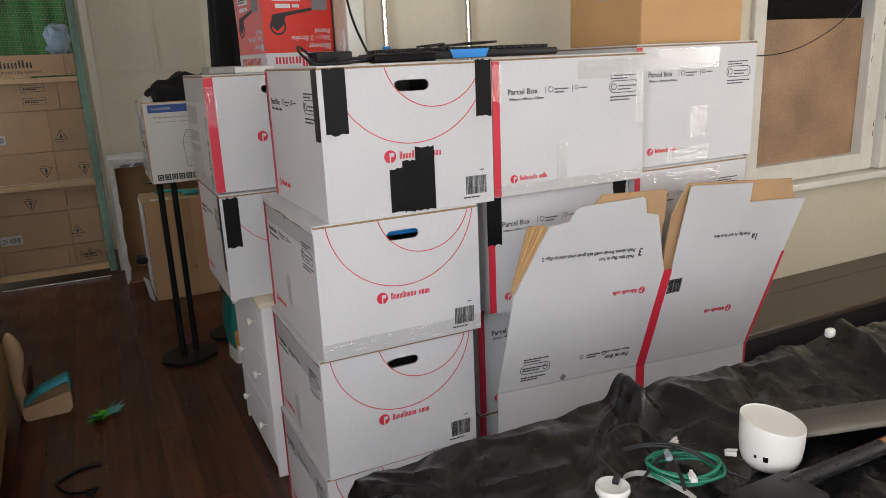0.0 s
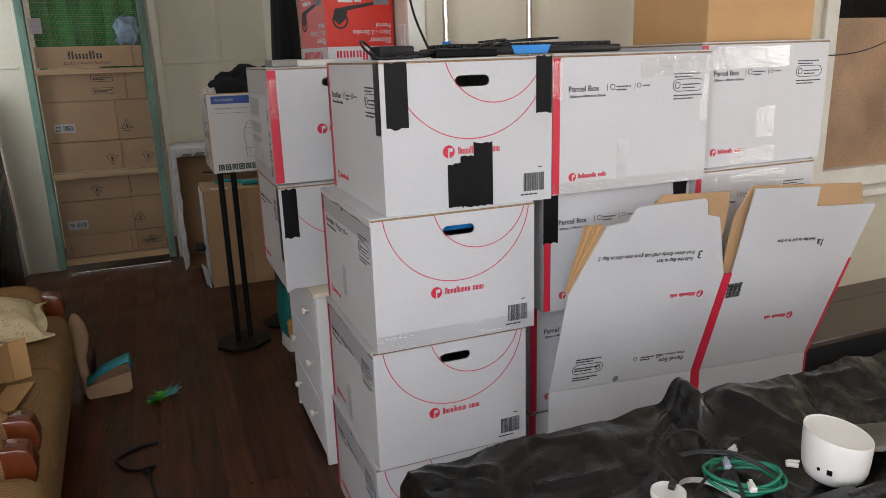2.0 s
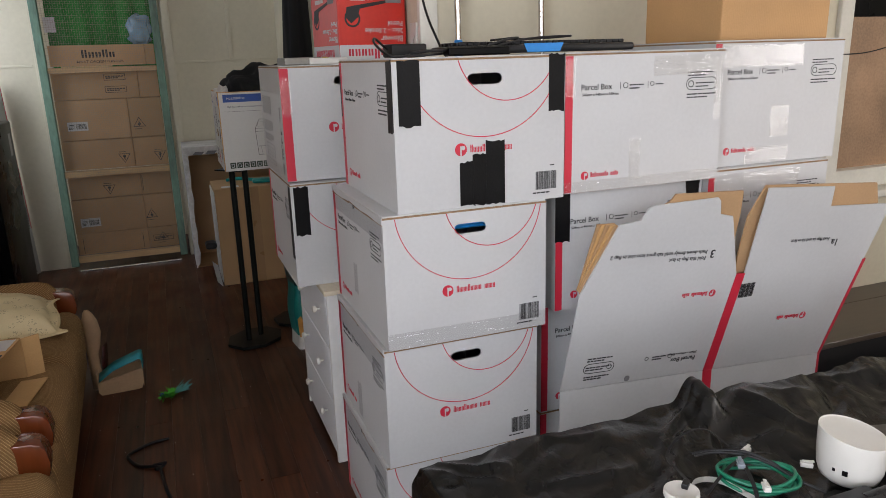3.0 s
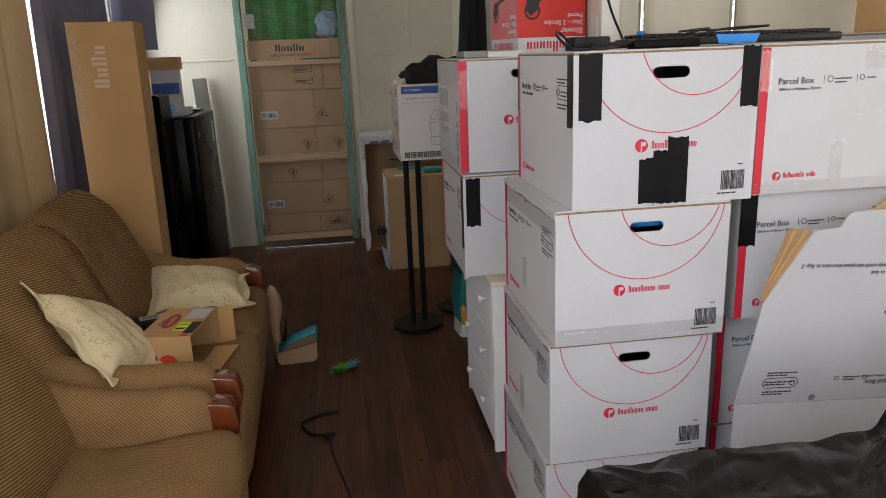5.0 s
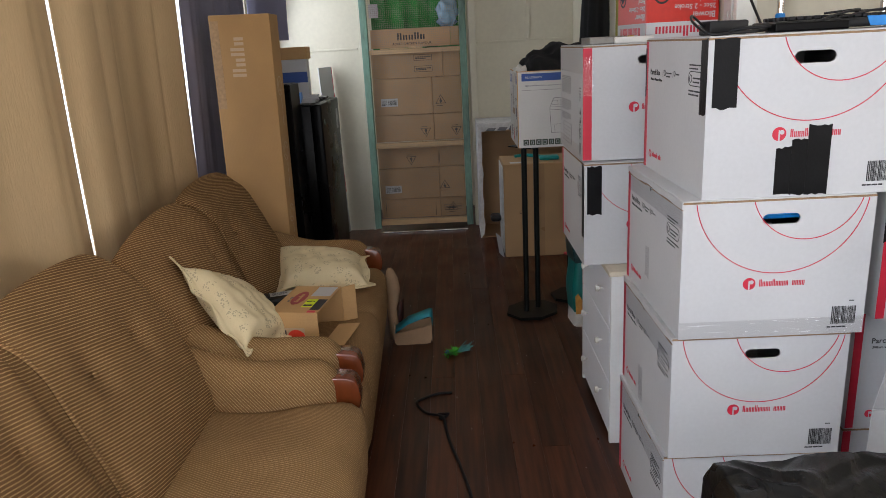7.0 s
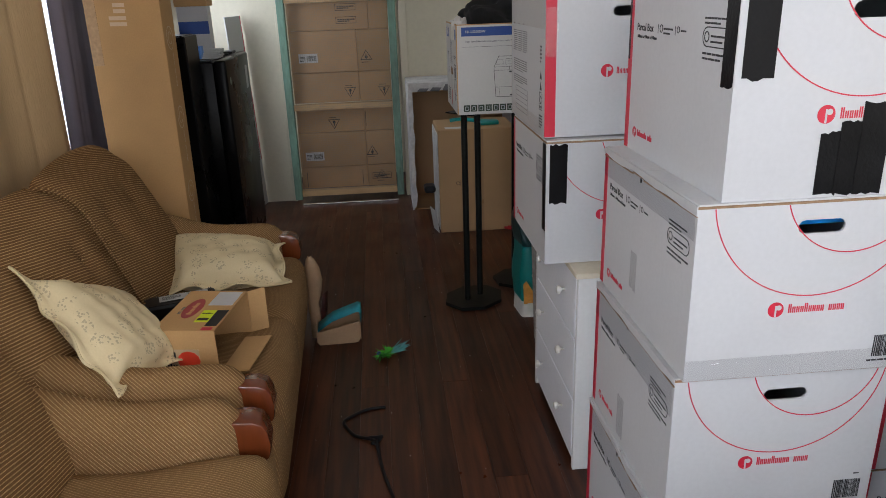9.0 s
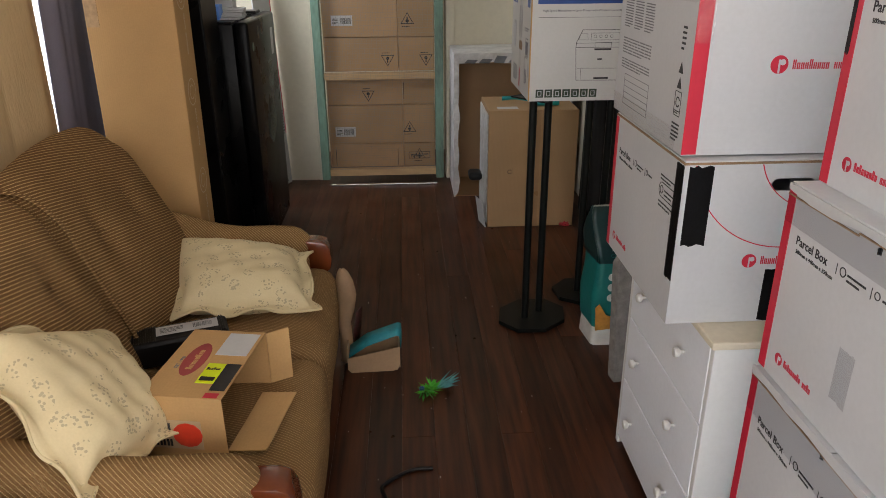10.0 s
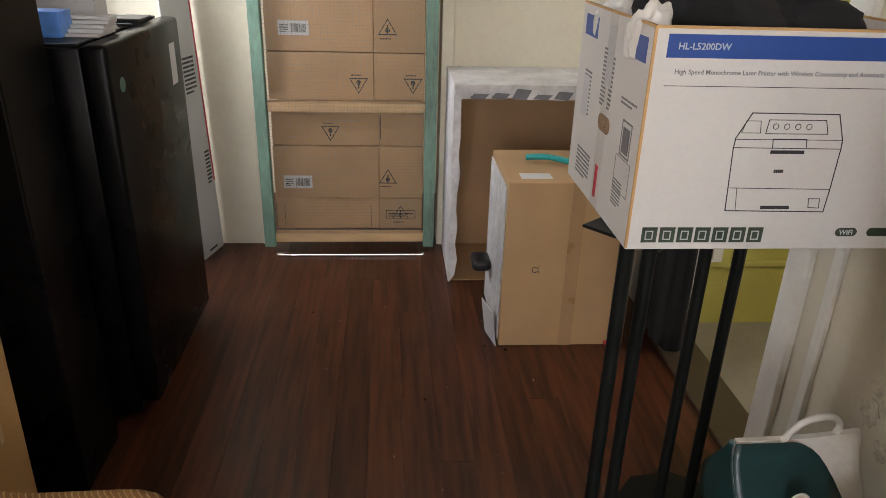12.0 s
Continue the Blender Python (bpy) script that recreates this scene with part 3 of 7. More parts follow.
add_tube(bm, [(-1.42, -0.2, 2.46), (-1.42, 4.6, 2.46)], 0.012)
solid("curtain_rod", bm, STEELBLACK, "dark metal curtain rod", "curtain rod", smooth=40)


# ---- parcel boxes ----
def badge(bm_red, bm_white, u, v, r, m):
    add_plate(bm_red, disc(u, v, r), m, 0.0006)
    add_plate(bm_white, rect(u - r * 0.12, v - r * 0.95, u + r * 0.10, v + r * 0.55), m, 0.0010)
    add_plate(bm_white, disc(u + r * 0.36, v + r * 0.25, r * 0.33), m, 0.0010)


def end_print(box, m, W, H, logo=(0.368, 0.405)):
    """The carton's short side: two hanging arcs, the badge with its word, and a bar code."""
    red, white, ink = obj_bm(), obj_bm(), obj_bm()
    a0 = math.degrees(math.asin(0.026 / 0.206))
    add_ring(red, W * 0.515, H + 0.024, 0.206, 0.0022, m, 180 + a0, 360 - a0, 40)
    part("arc_print", red, RED, box, "thin red arc")
    red = obj_bm()
    a0 = math.degrees(math.asin(0.037 / 0.134))
    add_ring(red, W * 0.65, H + 0.035, 0.134, 0.0022, m, 180 + a0, 360 - a0, 34)
    part("arc_print", red, RED, box, "thin red arc")
    red = obj_bm()
    badge(red, white, W * logo[0], H * logo[1], 0.0155, m)
    part("badge", red, RED, box, "round red badge")
    red = obj_bm()
    add_word_bars(red, W * logo[0] + 0.024, H * logo[1] - 0.008, 0.112, 0.019, 14, m, 1)
    part("word_mark", red, RED, box, "red word bars")
    part("badge_relief", white, WHITE, box)
    add_barcode(ink, W - 0.080, 0.026, 0.060, 0.046, m, 2)
    add_small_print(ink, W - 0.088, 0.016, 0.068, 0.007, 1, m, 4)
    add_small_print(ink, W - 0.040, 0.085, 0.018, 0.005, 1, m, 5)
    part("bar_code", ink, INK, box)


def side_print(box, m, L, H, strip=True, words=True):
    """The carton's long side: red corner strip, title, seal, small badge."""
    red, white, ink = obj_bm(), obj_bm(), obj_bm()
    if strip:
        add_plate(red, rect(0.0, 0.002, 0.022, H - 0.002), m, 0.0008)
        part("corner_strip", red, RED, box, "red corner strip")
        red = obj_bm()
    badge(red, white, 0.062, 0.044, 0.0115, m)
    part("badge", red, RED, box, "round red badge")
    red = obj_bm()
    add_word_bars(red, 0.080, 0.039, 0.088, 0.014, 14, m, 3)
    part("word_mark", red, RED, box, "red word bars")
    part("badge_relief", white, WHITE, box)
    if words:
        lettering("title", "Parcel Box", 0.0215, m @ Matrix.Translation((0.046, H - 0.088, 0.0004)), INK, box)
        lettering("size_line", "500mm x 440mm x 350mm", 0.0098, m @ Matrix.Translation((0.050, H - 0.103, 0.0004)), INK, box)
    add_plate(ink, rect(0.165, H - 0.09, 0.1662, H - 0.072), m, 0.0006)
    add_ring(ink, 0.182, H - 0.080, 0.008, 0.0018, m, 0, 360, 16)
    add_small_print(ink, 0.194, H - 0.09, 0.045, 0.017, 2, m, 8, 0.4)
    add_plate(ink, rect(0.252, H - 0.09, 0.2532, H - 0.072), m, 0.0006)
    add_ring(ink, 0.266, H - 0.079, 0.0065, 0.0016, m, 0, 360, 14)
    add_small_print(ink, 0.278, H - 0.082, 0.034, 0.007, 1, m, 9, 0.45)
    cx, cy = L - 0.075, H - 0.085
    outer, inner = stadium(cx, cy, 0.105, 0.034), stadium(cx, cy, 0.101, 0.030)
    for i in range(len(outer)):
        j = (i + 1) % len(outer)
        add_plate(ink, [inner[i], outer[i], outer[j], inner[j]], m, 0.0006)
    add_ring(ink, cx - 0.036, cy, 0.0095, 0.0022, m, 0, 360, 16)
    add_small_print(ink, cx - 0.02, cy - 0.009, 0.062, 0.018, 2, m, 10, 0.36)
    add_small_print(ink, cx - 0.048, cy + 0.021, 0.085, 0.016, 2, m, 11, 0.4)
    add_small_print(ink, cx - 0.048, cy - 0.038, 0.098, 0.017, 2, m, 12, 0.42)
    part("small_print", ink, INK, box)


def plain_print(box, m, L, H, at=0.5):
    red, white = obj_bm(), obj_bm()
    add_plate(red, rect(0.0, 0.002, 0.030, H - 0.002), m, 0.0008)
    part("corner_strip", red, RED, box, "red corner strip")
    red = obj_bm()
    badge(red, white, L * at, H * 0.47, 0.0175, m)
    part("badge", red, RED, box, "round red badge")
    red = obj_bm()
    add_word_bars(red, L * at + 0.026, H * 0.47 - 0.009, 0.115, 0.019, 14, m, 1)
    part("word_mark", red, RED, box, "red word bars")
    part("badge_relief", white, WHITE, box)


def info_print(box, m, L, H):
    """Posting notes: three columns, a paragraph, a ruled address panel and handling marks."""
    ink = obj_bm()
    for k in range(3):
        u = 0.038 + k * 0.076
        add_small_print(ink, u, 0.290, 0.022, 0.008, 1, m, 20 + k, 0.6)
        add_small_print(ink, u, 0.210, 0.060, 0.066, 11, m, 30 + k, 0.42)
    add_small_print(ink, 0.040, 0.148, 0.210, 0.040, 6, m, 41, 0.42)
    add_small_print(ink, 0.040, 0.112, 0.210, 0.026, 4, m, 42, 0.42)
    part("small_print", ink, GREYINK, box)
    ink = obj_bm()
    for k in range(6):
        add_plate(ink, rect(0.074, 0.026 + k * 0.0145, 0.258, 0.0271 + k * 0.0145), m, 0.0006)
    for k in (0.074, 0.257):
        add_plate(ink, rect(k, 0.026, k + 0.0011, 0.0996), m, 0.0006)
    part("address_panel", ink, GREYINK, box)
    u = L - 0.062
    for v in (0.125, 0.155):
        ink = obj_bm()
        add_plate(ink, [(u, v), (u + 0.024, v), (u + 0.012, v + 0.022)], m, 0.0006)
        part("handling_mark", ink, INK, box)
    ink = obj_bm()
    for r in (rect(u - 0.004, 0.070, u + 0.030, 0.0715), rect(u - 0.004, 0.118, u + 0.030, 0.1195), rect(u - 0.004, 0.070, u - 0.0025, 0.1195), rect(u + 0.0285, 0.070, u + 0.030, 0.1195)):
        add_plate(ink, r, m, 0.0006)
    add_ring(ink, u + 0.013, 0.098, 0.011, 0.003, m, 20, 330, 12)
    add_small_print(ink, u, 0.075, 0.026, 0.008, 2, m, 50, 0.5)
    part("recycling_mark", ink, INK, box)
    ink = obj_bm()
    add_small_print(ink, u - 0.006, 0.020, 0.040, 0.040, 5, m, 51, 0.45)
    add_small_print(ink, u, 0.200, 0.020, 0.050, 5, m, 52, 0.45)
    part("small_print", ink, INK, box)


def tape_strip(box, m, u0, v0, u1, v1, material=TAPE, label="strip of black cloth tape", name="tape", lift=0.0012, seed=1):
    """A strip of tape with uneven torn ends."""
    rnd = random.Random(seed)
    n = 6
    long_v = abs(v1 - v0) >= abs(u1 - u0)
    if long_v:
        a = [(u0 + (u1 - u0) * k / n, v0 + rnd.uniform(-0.003, 0.003)) for k in range(n + 1)]
        b = [(u0 + (u1 - u0) * k / n, v1 + rnd.uniform(-0.003, 0.003)) for k in range(n, -1, -1)]
    else:
        a = [(u0, v0)] + [(u1 + rnd.uniform(-0.003, 0.003), v0 + (v1 - v0) * k / n) for k in range(n + 1)]
        b = [(u0 + rnd.uniform(-0.003, 0.003), v1 - (v1 - v0) * k / n) for k in range(n)]
    bm = obj_bm()
    if material in (CLEAR, GREYFILM):
        bm.faces.new([bm.verts.new(m @ Vector((q[0], q[1], lift))) for q in a + b])
        ob = part(name, bm, material, box, label)
        ob.visible_shadow = False
        return ob
    add_plate(bm, a + b, m, lift)
    return part(name, bm, material, box, label)


def carton_body(box, W, L, H, hole, material=WHITE, t=0.005):
    f = face(0, 0, 0, 1, 0)
    holes = [stadium(W * 0.515, H - 0.045, 0.090, 0.026)] if hole else []
    shell = obj_bm()
    add_plate(shell, rect(0.0, 0, W, H), f @ Matrix.Translation((0, 0, -t)), t, holes)
    part("front_panel", shell, material, box)
    for name, lo, hi in (("left_panel", (0, t, 0), (t, L - t, H)), ("right_panel", (W - t, t, 0), (W, L - t, H)),
                         ("back_panel", (0, L - t, 0), (W, L, H)), ("bottom_panel", (t, t, 0), (W - t, L - t, t))):
        shell = obj_bm()
        add_box(shell, lo, hi)
        part(name, shell, material, box)
    for a, b in ((0.0012, L / 2 - 0.0015), (L / 2 + 0.0015, L - 0.0012)):
        lid = obj_bm()
        add_box(lid, (0.0012, a, H + 0.0036), (W - 0.0012, b, H + 0.0072), bevel=0.0008, seg=1)
        part("lid_flap", lid, material, box)
    rim = obj_bm()
    add_box(rim, (-0.001, -0.001, H - 0.0012), (W + 0.001, L + 0.001, H + 0.0034), bevel=0.0012, seg=1)
    part("board_edge", rim, KRAFT_EDGE, box, "brown corrugated edge")


def parcel_box(x, y, z, rot, label, L=0.5, W=0.44, H=0.342, kind="end", hole=True, group="stacked parcel cartons", size=1.0):
    box = thing("parcel_box", label, "cardboard box", pose(x, y, z, 0, 0, rot) @ Matrix.Scale(size, 4), group)
    carton_body(box, W, L, H, hole)
    f, s = face(0, 0, 0, 1, 0), face(0, L, 0, 0, -1)
    if kind == "end":
        end_print(box, f, W, H)
        side_print(box, s, L, H)
    elif kind == "side":
        side_print(box, s, L, H)
    else:
        plain_print(box, f, W, H, 0.39)
        info_print(box, s, L, H)
    return box, f, s


# stack beside the passage
b, f, s = parcel_box(0.490, 1.690, 1.0495, 0, "white parcel carton patched with black tape on top of a stack", L=0.50, W=0.446, H=0.350, size=1.049)
tape_strip(b, f, 0.012, 0.203, 0.066, 0.352, seed=2)
tape_strip(b, f, 0.401, 0.221, 0.4445, 0.356, seed=3)
tape_strip(b, s, 0.457, 0.190, 0.497, 0.352, seed=4)
tape_strip(b, f, 0.160, 0.004, 0.199, 0.111, seed=5)
tape_strip(b, f, 0.194, 0.004, 0.234, 0.128, seed=6, lift=0.0018)
tape_strip(b, f, 0.229, 0.004, 0.279, 0.159, seed=7, lift=0.0024)
tape_strip(b, s, 0.0, 0.20, 0.010, 0.33, seed=8)
b, f, s = parcel_box(0.446, 1.683, 0.695, 0, "white parcel carton with clear tape in a stack", L=0.535, W=0.456, H=0.347)
lid_x = [(b, s, 0.535, 0.345, 3)]
tape_strip(b, f, 0.0, 0.0, 0.456, 0.045, CLEAR, "band of clear packing tape", "clear_tape", seed=11)
tape_strip(b, s, 0.0, 0.285, 0.53, 0.343, GREYFILM, "band of clear packing tape", "clear_tape", seed=12)
tape_strip(b, s, 0.215, 0.07, 0.255, 0.16, GREYFILM, "patch of clear tape", "clear_tape", seed=13)
bm = obj_bm()
add_box(bm, (0.62, 1.72, 0.985), (0.80, 1.80, 1.03), bevel=0.012)
solid("plastic_tub", bm, BLUEPLAST, "blue plastic container inside the carton", "container")
b, f, s = parcel_box(0.438, 1.700, 0.347, 0, "white parcel carton with clear tape in a stack", L=0.515, W=0.447, H=0.338)
lid_x.append((b, s, 0.515, 0.340, 5))
tape_strip(b, s, 0.0, 0.255, 0.51, 0.338, GREYFILM, "band of clear packing tape", "clear_tape", seed=14)
tape_strip(b, s, 0.20, 0.02, 0.245, 0.13, GREYFILM, "patch of clear tape", "clear_tape", seed=15)
b, f, s = parcel_box(0.432, 1.715, 0.0, 0, "white parcel carton at the bottom of a stack", L=0.50, H=0.336)
tape_strip(b, s, 0.0, 0.25, 0.49, 0.334, GREYFILM, "band of clear packing tape", "clear_tape", seed=16)

lid_x.append((b, s, 0.50, 0.336, 8))


def lid_lap(box, s, L, H, seed):
    """The lid flap folded over the long side, its lower edge notched and brown."""
    rnd = random.Random(seed)
    low = [(L * k / 8, H - 0.004 - rnd.choice((0.0, 0.003, 0.007))) for k in range(9)]
    bm = obj_bm()
    add_plate(bm, [(L, H + 0.007), (0.0, H + 0.007)] + low, s, 0.0028)
    part("lid_lap", bm, WHITE, box)
    bm = obj_bm()
    for (a, c), (d, e) in zip(low, low[1:]):
        add_plate(bm, [(a, min(c, e) - 0.0022), (d, min(c, e) - 0.0022), (d, min(c, e)), (a, min(c, e))], s, 0.0024)
    part("lap_edge", bm, KRAFT_EDGE, box, "torn brown board edge")
    bm = obj_bm()
    add_plate(bm, [(L * 0.46, H - 0.022), (L * 0.475, H - 0.020), (L * 0.475, H - 0.010), (L * 0.46, H - 0.012)], s, 0.0012)
    part("tab_slot", bm, INK, box)


def long_side_box(x, y, z, label, H=0.342, L=0.5, turn=0, size=1.0):
    """A carton whose long printed side faces south, its left end at x."""
    box = thing("parcel_box", label, "cardboard box", pose(x, y, z, 0, 0, turn) @ Matrix.Scale(size, 4), "stacked parcel cartons")
    carton_body(box, L, 0.44, H, False)
    m = face(0, 0, 0, 1, 0)
    side_print(box, m, L, H)
    return box, m


for args in lid_x:
    lid_lap(*args)
b, m = long_side_box(0.965, 1.699, 1.0545, "white parcel carton sealed with shiny clear tape", H=0.354, L=0.505, size=1.027)
tape_strip(b, m, 0.0, 0.25, 0.03, 0.345, CLEAR, "glossy clear tape over the red corner", "clear_tape", seed=20)
tape_strip(b, m, 0.27, 0.295, 0.5, 0.346, CLEAR, "glossy clear tape", "clear_tape", seed=21)
tape_strip(b, m, 0.475, 0.17, 0.5, 0.33, CLEAR, "glossy clear tape", "clear_tape", seed=22)
tape_strip(b, m, 0.0, 0.0, 0.5, 0.03, CLEAR, "glossy clear tape", "clear_tape", seed=23)
tape_strip(b, m, 0.20, 0.02, 0.235, 0.13, CLEAR, "wrinkled clear tape", "clear_tape", seed=24)
b, m = long_side_box(0.962, 1.735, 0.705, "white parcel carton with a black taped corner")
tape_strip(b, m, -0.002, 0.205, 0.045, 0.342, seed=25)
tape_strip(b, m, 0.44, 0.30, 0.49, 0.342, seed=26)
b, m = long_side_box(0.955, 1.80, 0.355, "white parcel carton in a stack behind a flattened carton")
b, m = long_side_box(0.958, 1.81, 0.0, "white parcel carton at the bottom of a stack")
b, m = long_side_box(1.4875, 1.742, 1.0767, "white parcel carton with glossy tape under a brown carton", H=0.353, L=0.490, size=1.025)
tape_strip(b, m, 0.0, 0.285, 0.33, 0.346, CLEAR, "glossy clear tape", "clear_tape", seed=30)
tape_strip(b, m, 0.22, 0.08, 0.29, 0.17, CLEAR, "glossy clear tape patch", "clear_tape", seed=31)
tape_strip(b, m, 0.13, 0.0, 0.30, 0.05, CLEAR, "glossy clear tape", "clear_tape", seed=32)
b, m = long_side_box(1.466, 1.712, 0.715, "white parcel carton with glossy tape", H=0.354, L=0.472)
tape_strip(b, m, 0.0, 0.27, 0.35, 0.345, CLEAR, "glossy clear tape", "clear_tape", seed=33)
b, m = long_side_box(1.466, 1.76, 0.358, "white parcel carton in a stack", H=0.346, L=0.48)
b, m = long_side_box(1.466, 1.77, 0.0, "white parcel carton at the bottom of a stack", H=0.346, L=0.48)

# cartons on the chest of drawers
b, f, s = parcel_box(0.346, 2.432, 0.664, 0, "white parcel carton with black tape on a chest of drawers", L=0.48, H=0.354)
tape_strip(b, f, 0.010, 0.182, 0.060, 0.350, seed=40)
tape_strip(b, s, 0.440, 0.10, 0.479, 0.350, seed=41)
tape_strip(b, f, 0.20, 0.004, 0.29, 0.125, seed=42)
b, f, s = parcel_box(0.346, 2.462, 1.029, 0, "white parcel carton with a red corner on top of another", L=0.49, H=0.375, kind="plain")
tape_strip(b, s, 0.0, 0.290, 0.49, 0.372, CLEAR, "band of clear tape", "clear_tape", seed=43)
tape_strip(b, s, 0.0, 0.0, 0.45, 0.045, CLEAR, "band of clear tape", "clear_tape", seed=44)
tape_strip(b, f, 0.0, 0.22, 0.035, 0.345, CLEAR, "glossy clear tape", "clear_tape", seed=45)


# ---- chest of drawers ----
chest = thing("chest_of_drawers", "low white chest of drawers with round white knobs", "chest of drawers", pose(0, 0, 0))
bm = obj_bm()
add_box(bm, (0.426, 2.352, 0.0), (0.845, 2.370, 0.643), bevel=0.002)
part("side_panel", bm, CHESTPAINT, chest)
bm = obj_bm()
add_box(bm, (0.426, 2.886, 0.0), (0.845, 2.904, 0.643), bevel=0.002)
part("side_panel", bm, CHESTPAINT, chest)
bm = obj_bm()
add_box(bm, (0.417, 2.345, 0.644), (0.848, 2.912, 0.662), bevel=0.004)
part("top", bm, surf("pale_timber_top", (0.62, 0.55, 0.42), 0.4, 0.1, 5, 70, 0.05), chest, "cream worn top")
bm = obj_bm()
add_box(bm, (0.441, 2.371, 0.05), (0.842, 2.885, 0.640))
part("carcass", bm, CHESTPAINT, chest)
for k, z in enumerate((0.034, 0.238, 0.442)):
    bm = obj_bm()
    add_box(bm, (0.4255, 2.372, z), (0.440, 2.884, z + 0.200), bevel=0.002)
    d = part("drawer", bm, CHESTFRONT, chest)
    for y in (2.495, 2.775):
        bm = obj_bm()
        add_lathe(bm, [(0.004, 0), (0.004, 0.010), (0.0115, 0.014), (0.0135, 0.020), (0.011, 0.026), (0.004, 0.028)], pose(0.4255, y, z + 0.112, 0, -90, 0), 14)
        part("knob", bm, WHITEPLAST, d, "round white knob", 50)


# ---- sofas ----
BUTTONS = (-0.405, -0.165, 0.165, 0.405)


SOFA_TURN = Matrix.Translation((-0.435, 2.8, 0)) @ pose(0, 0, 0, 0, 0, 2.3) @ Matrix.Translation((0.435, -2.8, 0))


def sofa(y0, y1, mid, label, arm=0.13, armtop=0.522):
    s = thing("sofa", label, "sofa", SOFA_TURN, group="matching sofas")
    bm = obj_bm()
    add_box(bm, (-1.22, y0 + 0.05, 0.10), (-0.56, y1 - 0.05, 0.24), bevel=0.01)
    part("base", bm, SOFA, s)
    for x in (-1.15, -0.62):
        for y in (y0 + 0.12, y1 - 0.12):
            bm = obj_bm()
            add_lathe(bm, [(0.018, 0), (0.024, 0.104)], pose(x, y, 0), 12)
            part("leg", bm, SOFAWOOD, s, "short turned timber leg", 40)

    bm = obj_bm()
    add_soft(bm, (-0.535, y0 + 0.010, 0.095), (-0.450, y1 - 0.010, 0.334), 0.030, 0.004, 14)
    part("front_rail", bm, SOFA_SEAT, s, "padded front rail under the arms", 180)

    def sag(c):
        """The seat rolls over its front edge and dips where people sat."""
        front = smooth01((c.x + 0.60) / 0.16)
        return Vector((c.x, c.y, c.z - 0.006 * front * (c.z > 0.3) - 0.026 * (c.z > 0.3) * math.exp(-((c.x + 0.76) / 0.16) ** 2)))
    for a, b in ((y0 + arm - 0.012, mid - 0.002), (mid + 0.002, y1 - arm + 0.012)):
        bm = obj_bm()
        add_soft(bm, (-1.02, a, 0.195), (-0.440, b, 0.408), 0.056, 0.018, 18, warp=sag)
        part("seat_cushion", bm, SOFA_SEAT, s, "", 180)

    def lean(c):
        """The back slopes away and its shoulders round off towards the arms."""
        e, e2 = y1 - c.y, c.y - y0
        k = min(1.0, max(0.0, 1 - e / 0.155))
        k2 = min(1.0, max(0.0, 1 - e2 / 0.07))
        fall = (0.34 * (1 - math.sqrt(1 - k * k)) + 0.078 * max(0.0, 1 - e2 / 0.62) + 0.02 * (1 - math.sqrt(1 - k2 * k2))) * smooth01((c.z - 0.42) / 0.42)
        t = (c.z - 0.36)
        return Vector((c.x - 0.33 * t - 0.12 * t * t, c.y, c.z - fall))
    for a, b in ((y0 - 0.012, mid - 0.001), (mid + 0.001, y1 - 0.006)):
        bm = obj_bm()

        def dimple(c, a=a, b=b):
            p = lean(c)
            if c.x > -1.0:
                for by in BUTTONS:
                    p.x -= 0.034 * math.exp(-((c.y - mid - by) / 0.032) ** 2 - ((c.z - 0.715) / 0.060) ** 2)
                p.x += 0.014 * math.exp(-((c.z - 0.47) / 0.10) ** 2)
            return p
        add_soft(bm, (-1.06, a, 0.33), (-0.90, b, 0.892), 0.078, 0.034, 38, warp=dimple)
        c = part("back_cushion", bm, SOFA, s, "", 180)
        for by in BUTTONS:
            if a < mid + by < b:
                bm = obj_bm()
                q = lean(Vector((-0.897, mid + by, 0.715)))
                add_lathe(bm, [(0.003, -0.006), (0.010, 0.0), (0.009, 0.004), (0.003, 0.006)], Matrix.Translation(q) @ pose(0, 0, 0, 0, 62, 0), 12)
                part("button", bm, SOFA, c, "", 60)
    bm = obj_bm()
    add_tube(bm, spline([lean(Vector((-0.895, mid, z))) + Vector((0.004, 0, 0)) for z in (0.40, 0.55, 0.70, 0.80)] + [lean(Vector((-0.93, mid, 0.870))), lean(Vector((-1.02, mid, 0.884)))]), 0.006, 6)
    part("seam_piping", bm, SOFA, s, "", 60)

    def rise(c):
        """The arm pad climbs into the back and droops at its front."""
        up = smooth01((c.z - 0.30) / 0.15)
        return Vector((c.x, c.y, c.z + up * (0.10 * smooth01((-0.74 - c.x) / 0.40) - 0.008 * smooth01((c.x + 0.62) / 0.10))))
    for ya in (y0, y1 - arm):
        bm = obj_bm()
        add_soft(bm, (-1.14, ya, 0.16), (-0.520, ya + arm, armtop), 0.062, 0.008, 18, warp=rise)
        part("armrest", bm, SOFA_ARM, s, "ribbed padded armrest", 180)
        bm = obj_bm()
        prof = [(-0.545, 0.338), (-0.470, 0.338), (-0.458, 0.346), (-0.453, 0.362), (-0.452, 0.385), (-0.456, 0.420), (-0.468, 0.442), (-0.490, 0.452), (-0.545, 0.456)]
        c = ya + arm / 2
        sub = bmesh.new()
        add_plate(sub, prof, Matrix.Identity(4), 0.078)
        bmesh.ops.bevel(sub, geom=[e for e in sub.edges], offset=0.006, segments=2, affect="EDGES", profile=0.5)
        join(bm, sub, Matrix(((1, 0, 0, 0), (0, 0, 1, c - 0.039), (0, 1, 0, armtop - 0.498), (0, 0, 0, 1))))
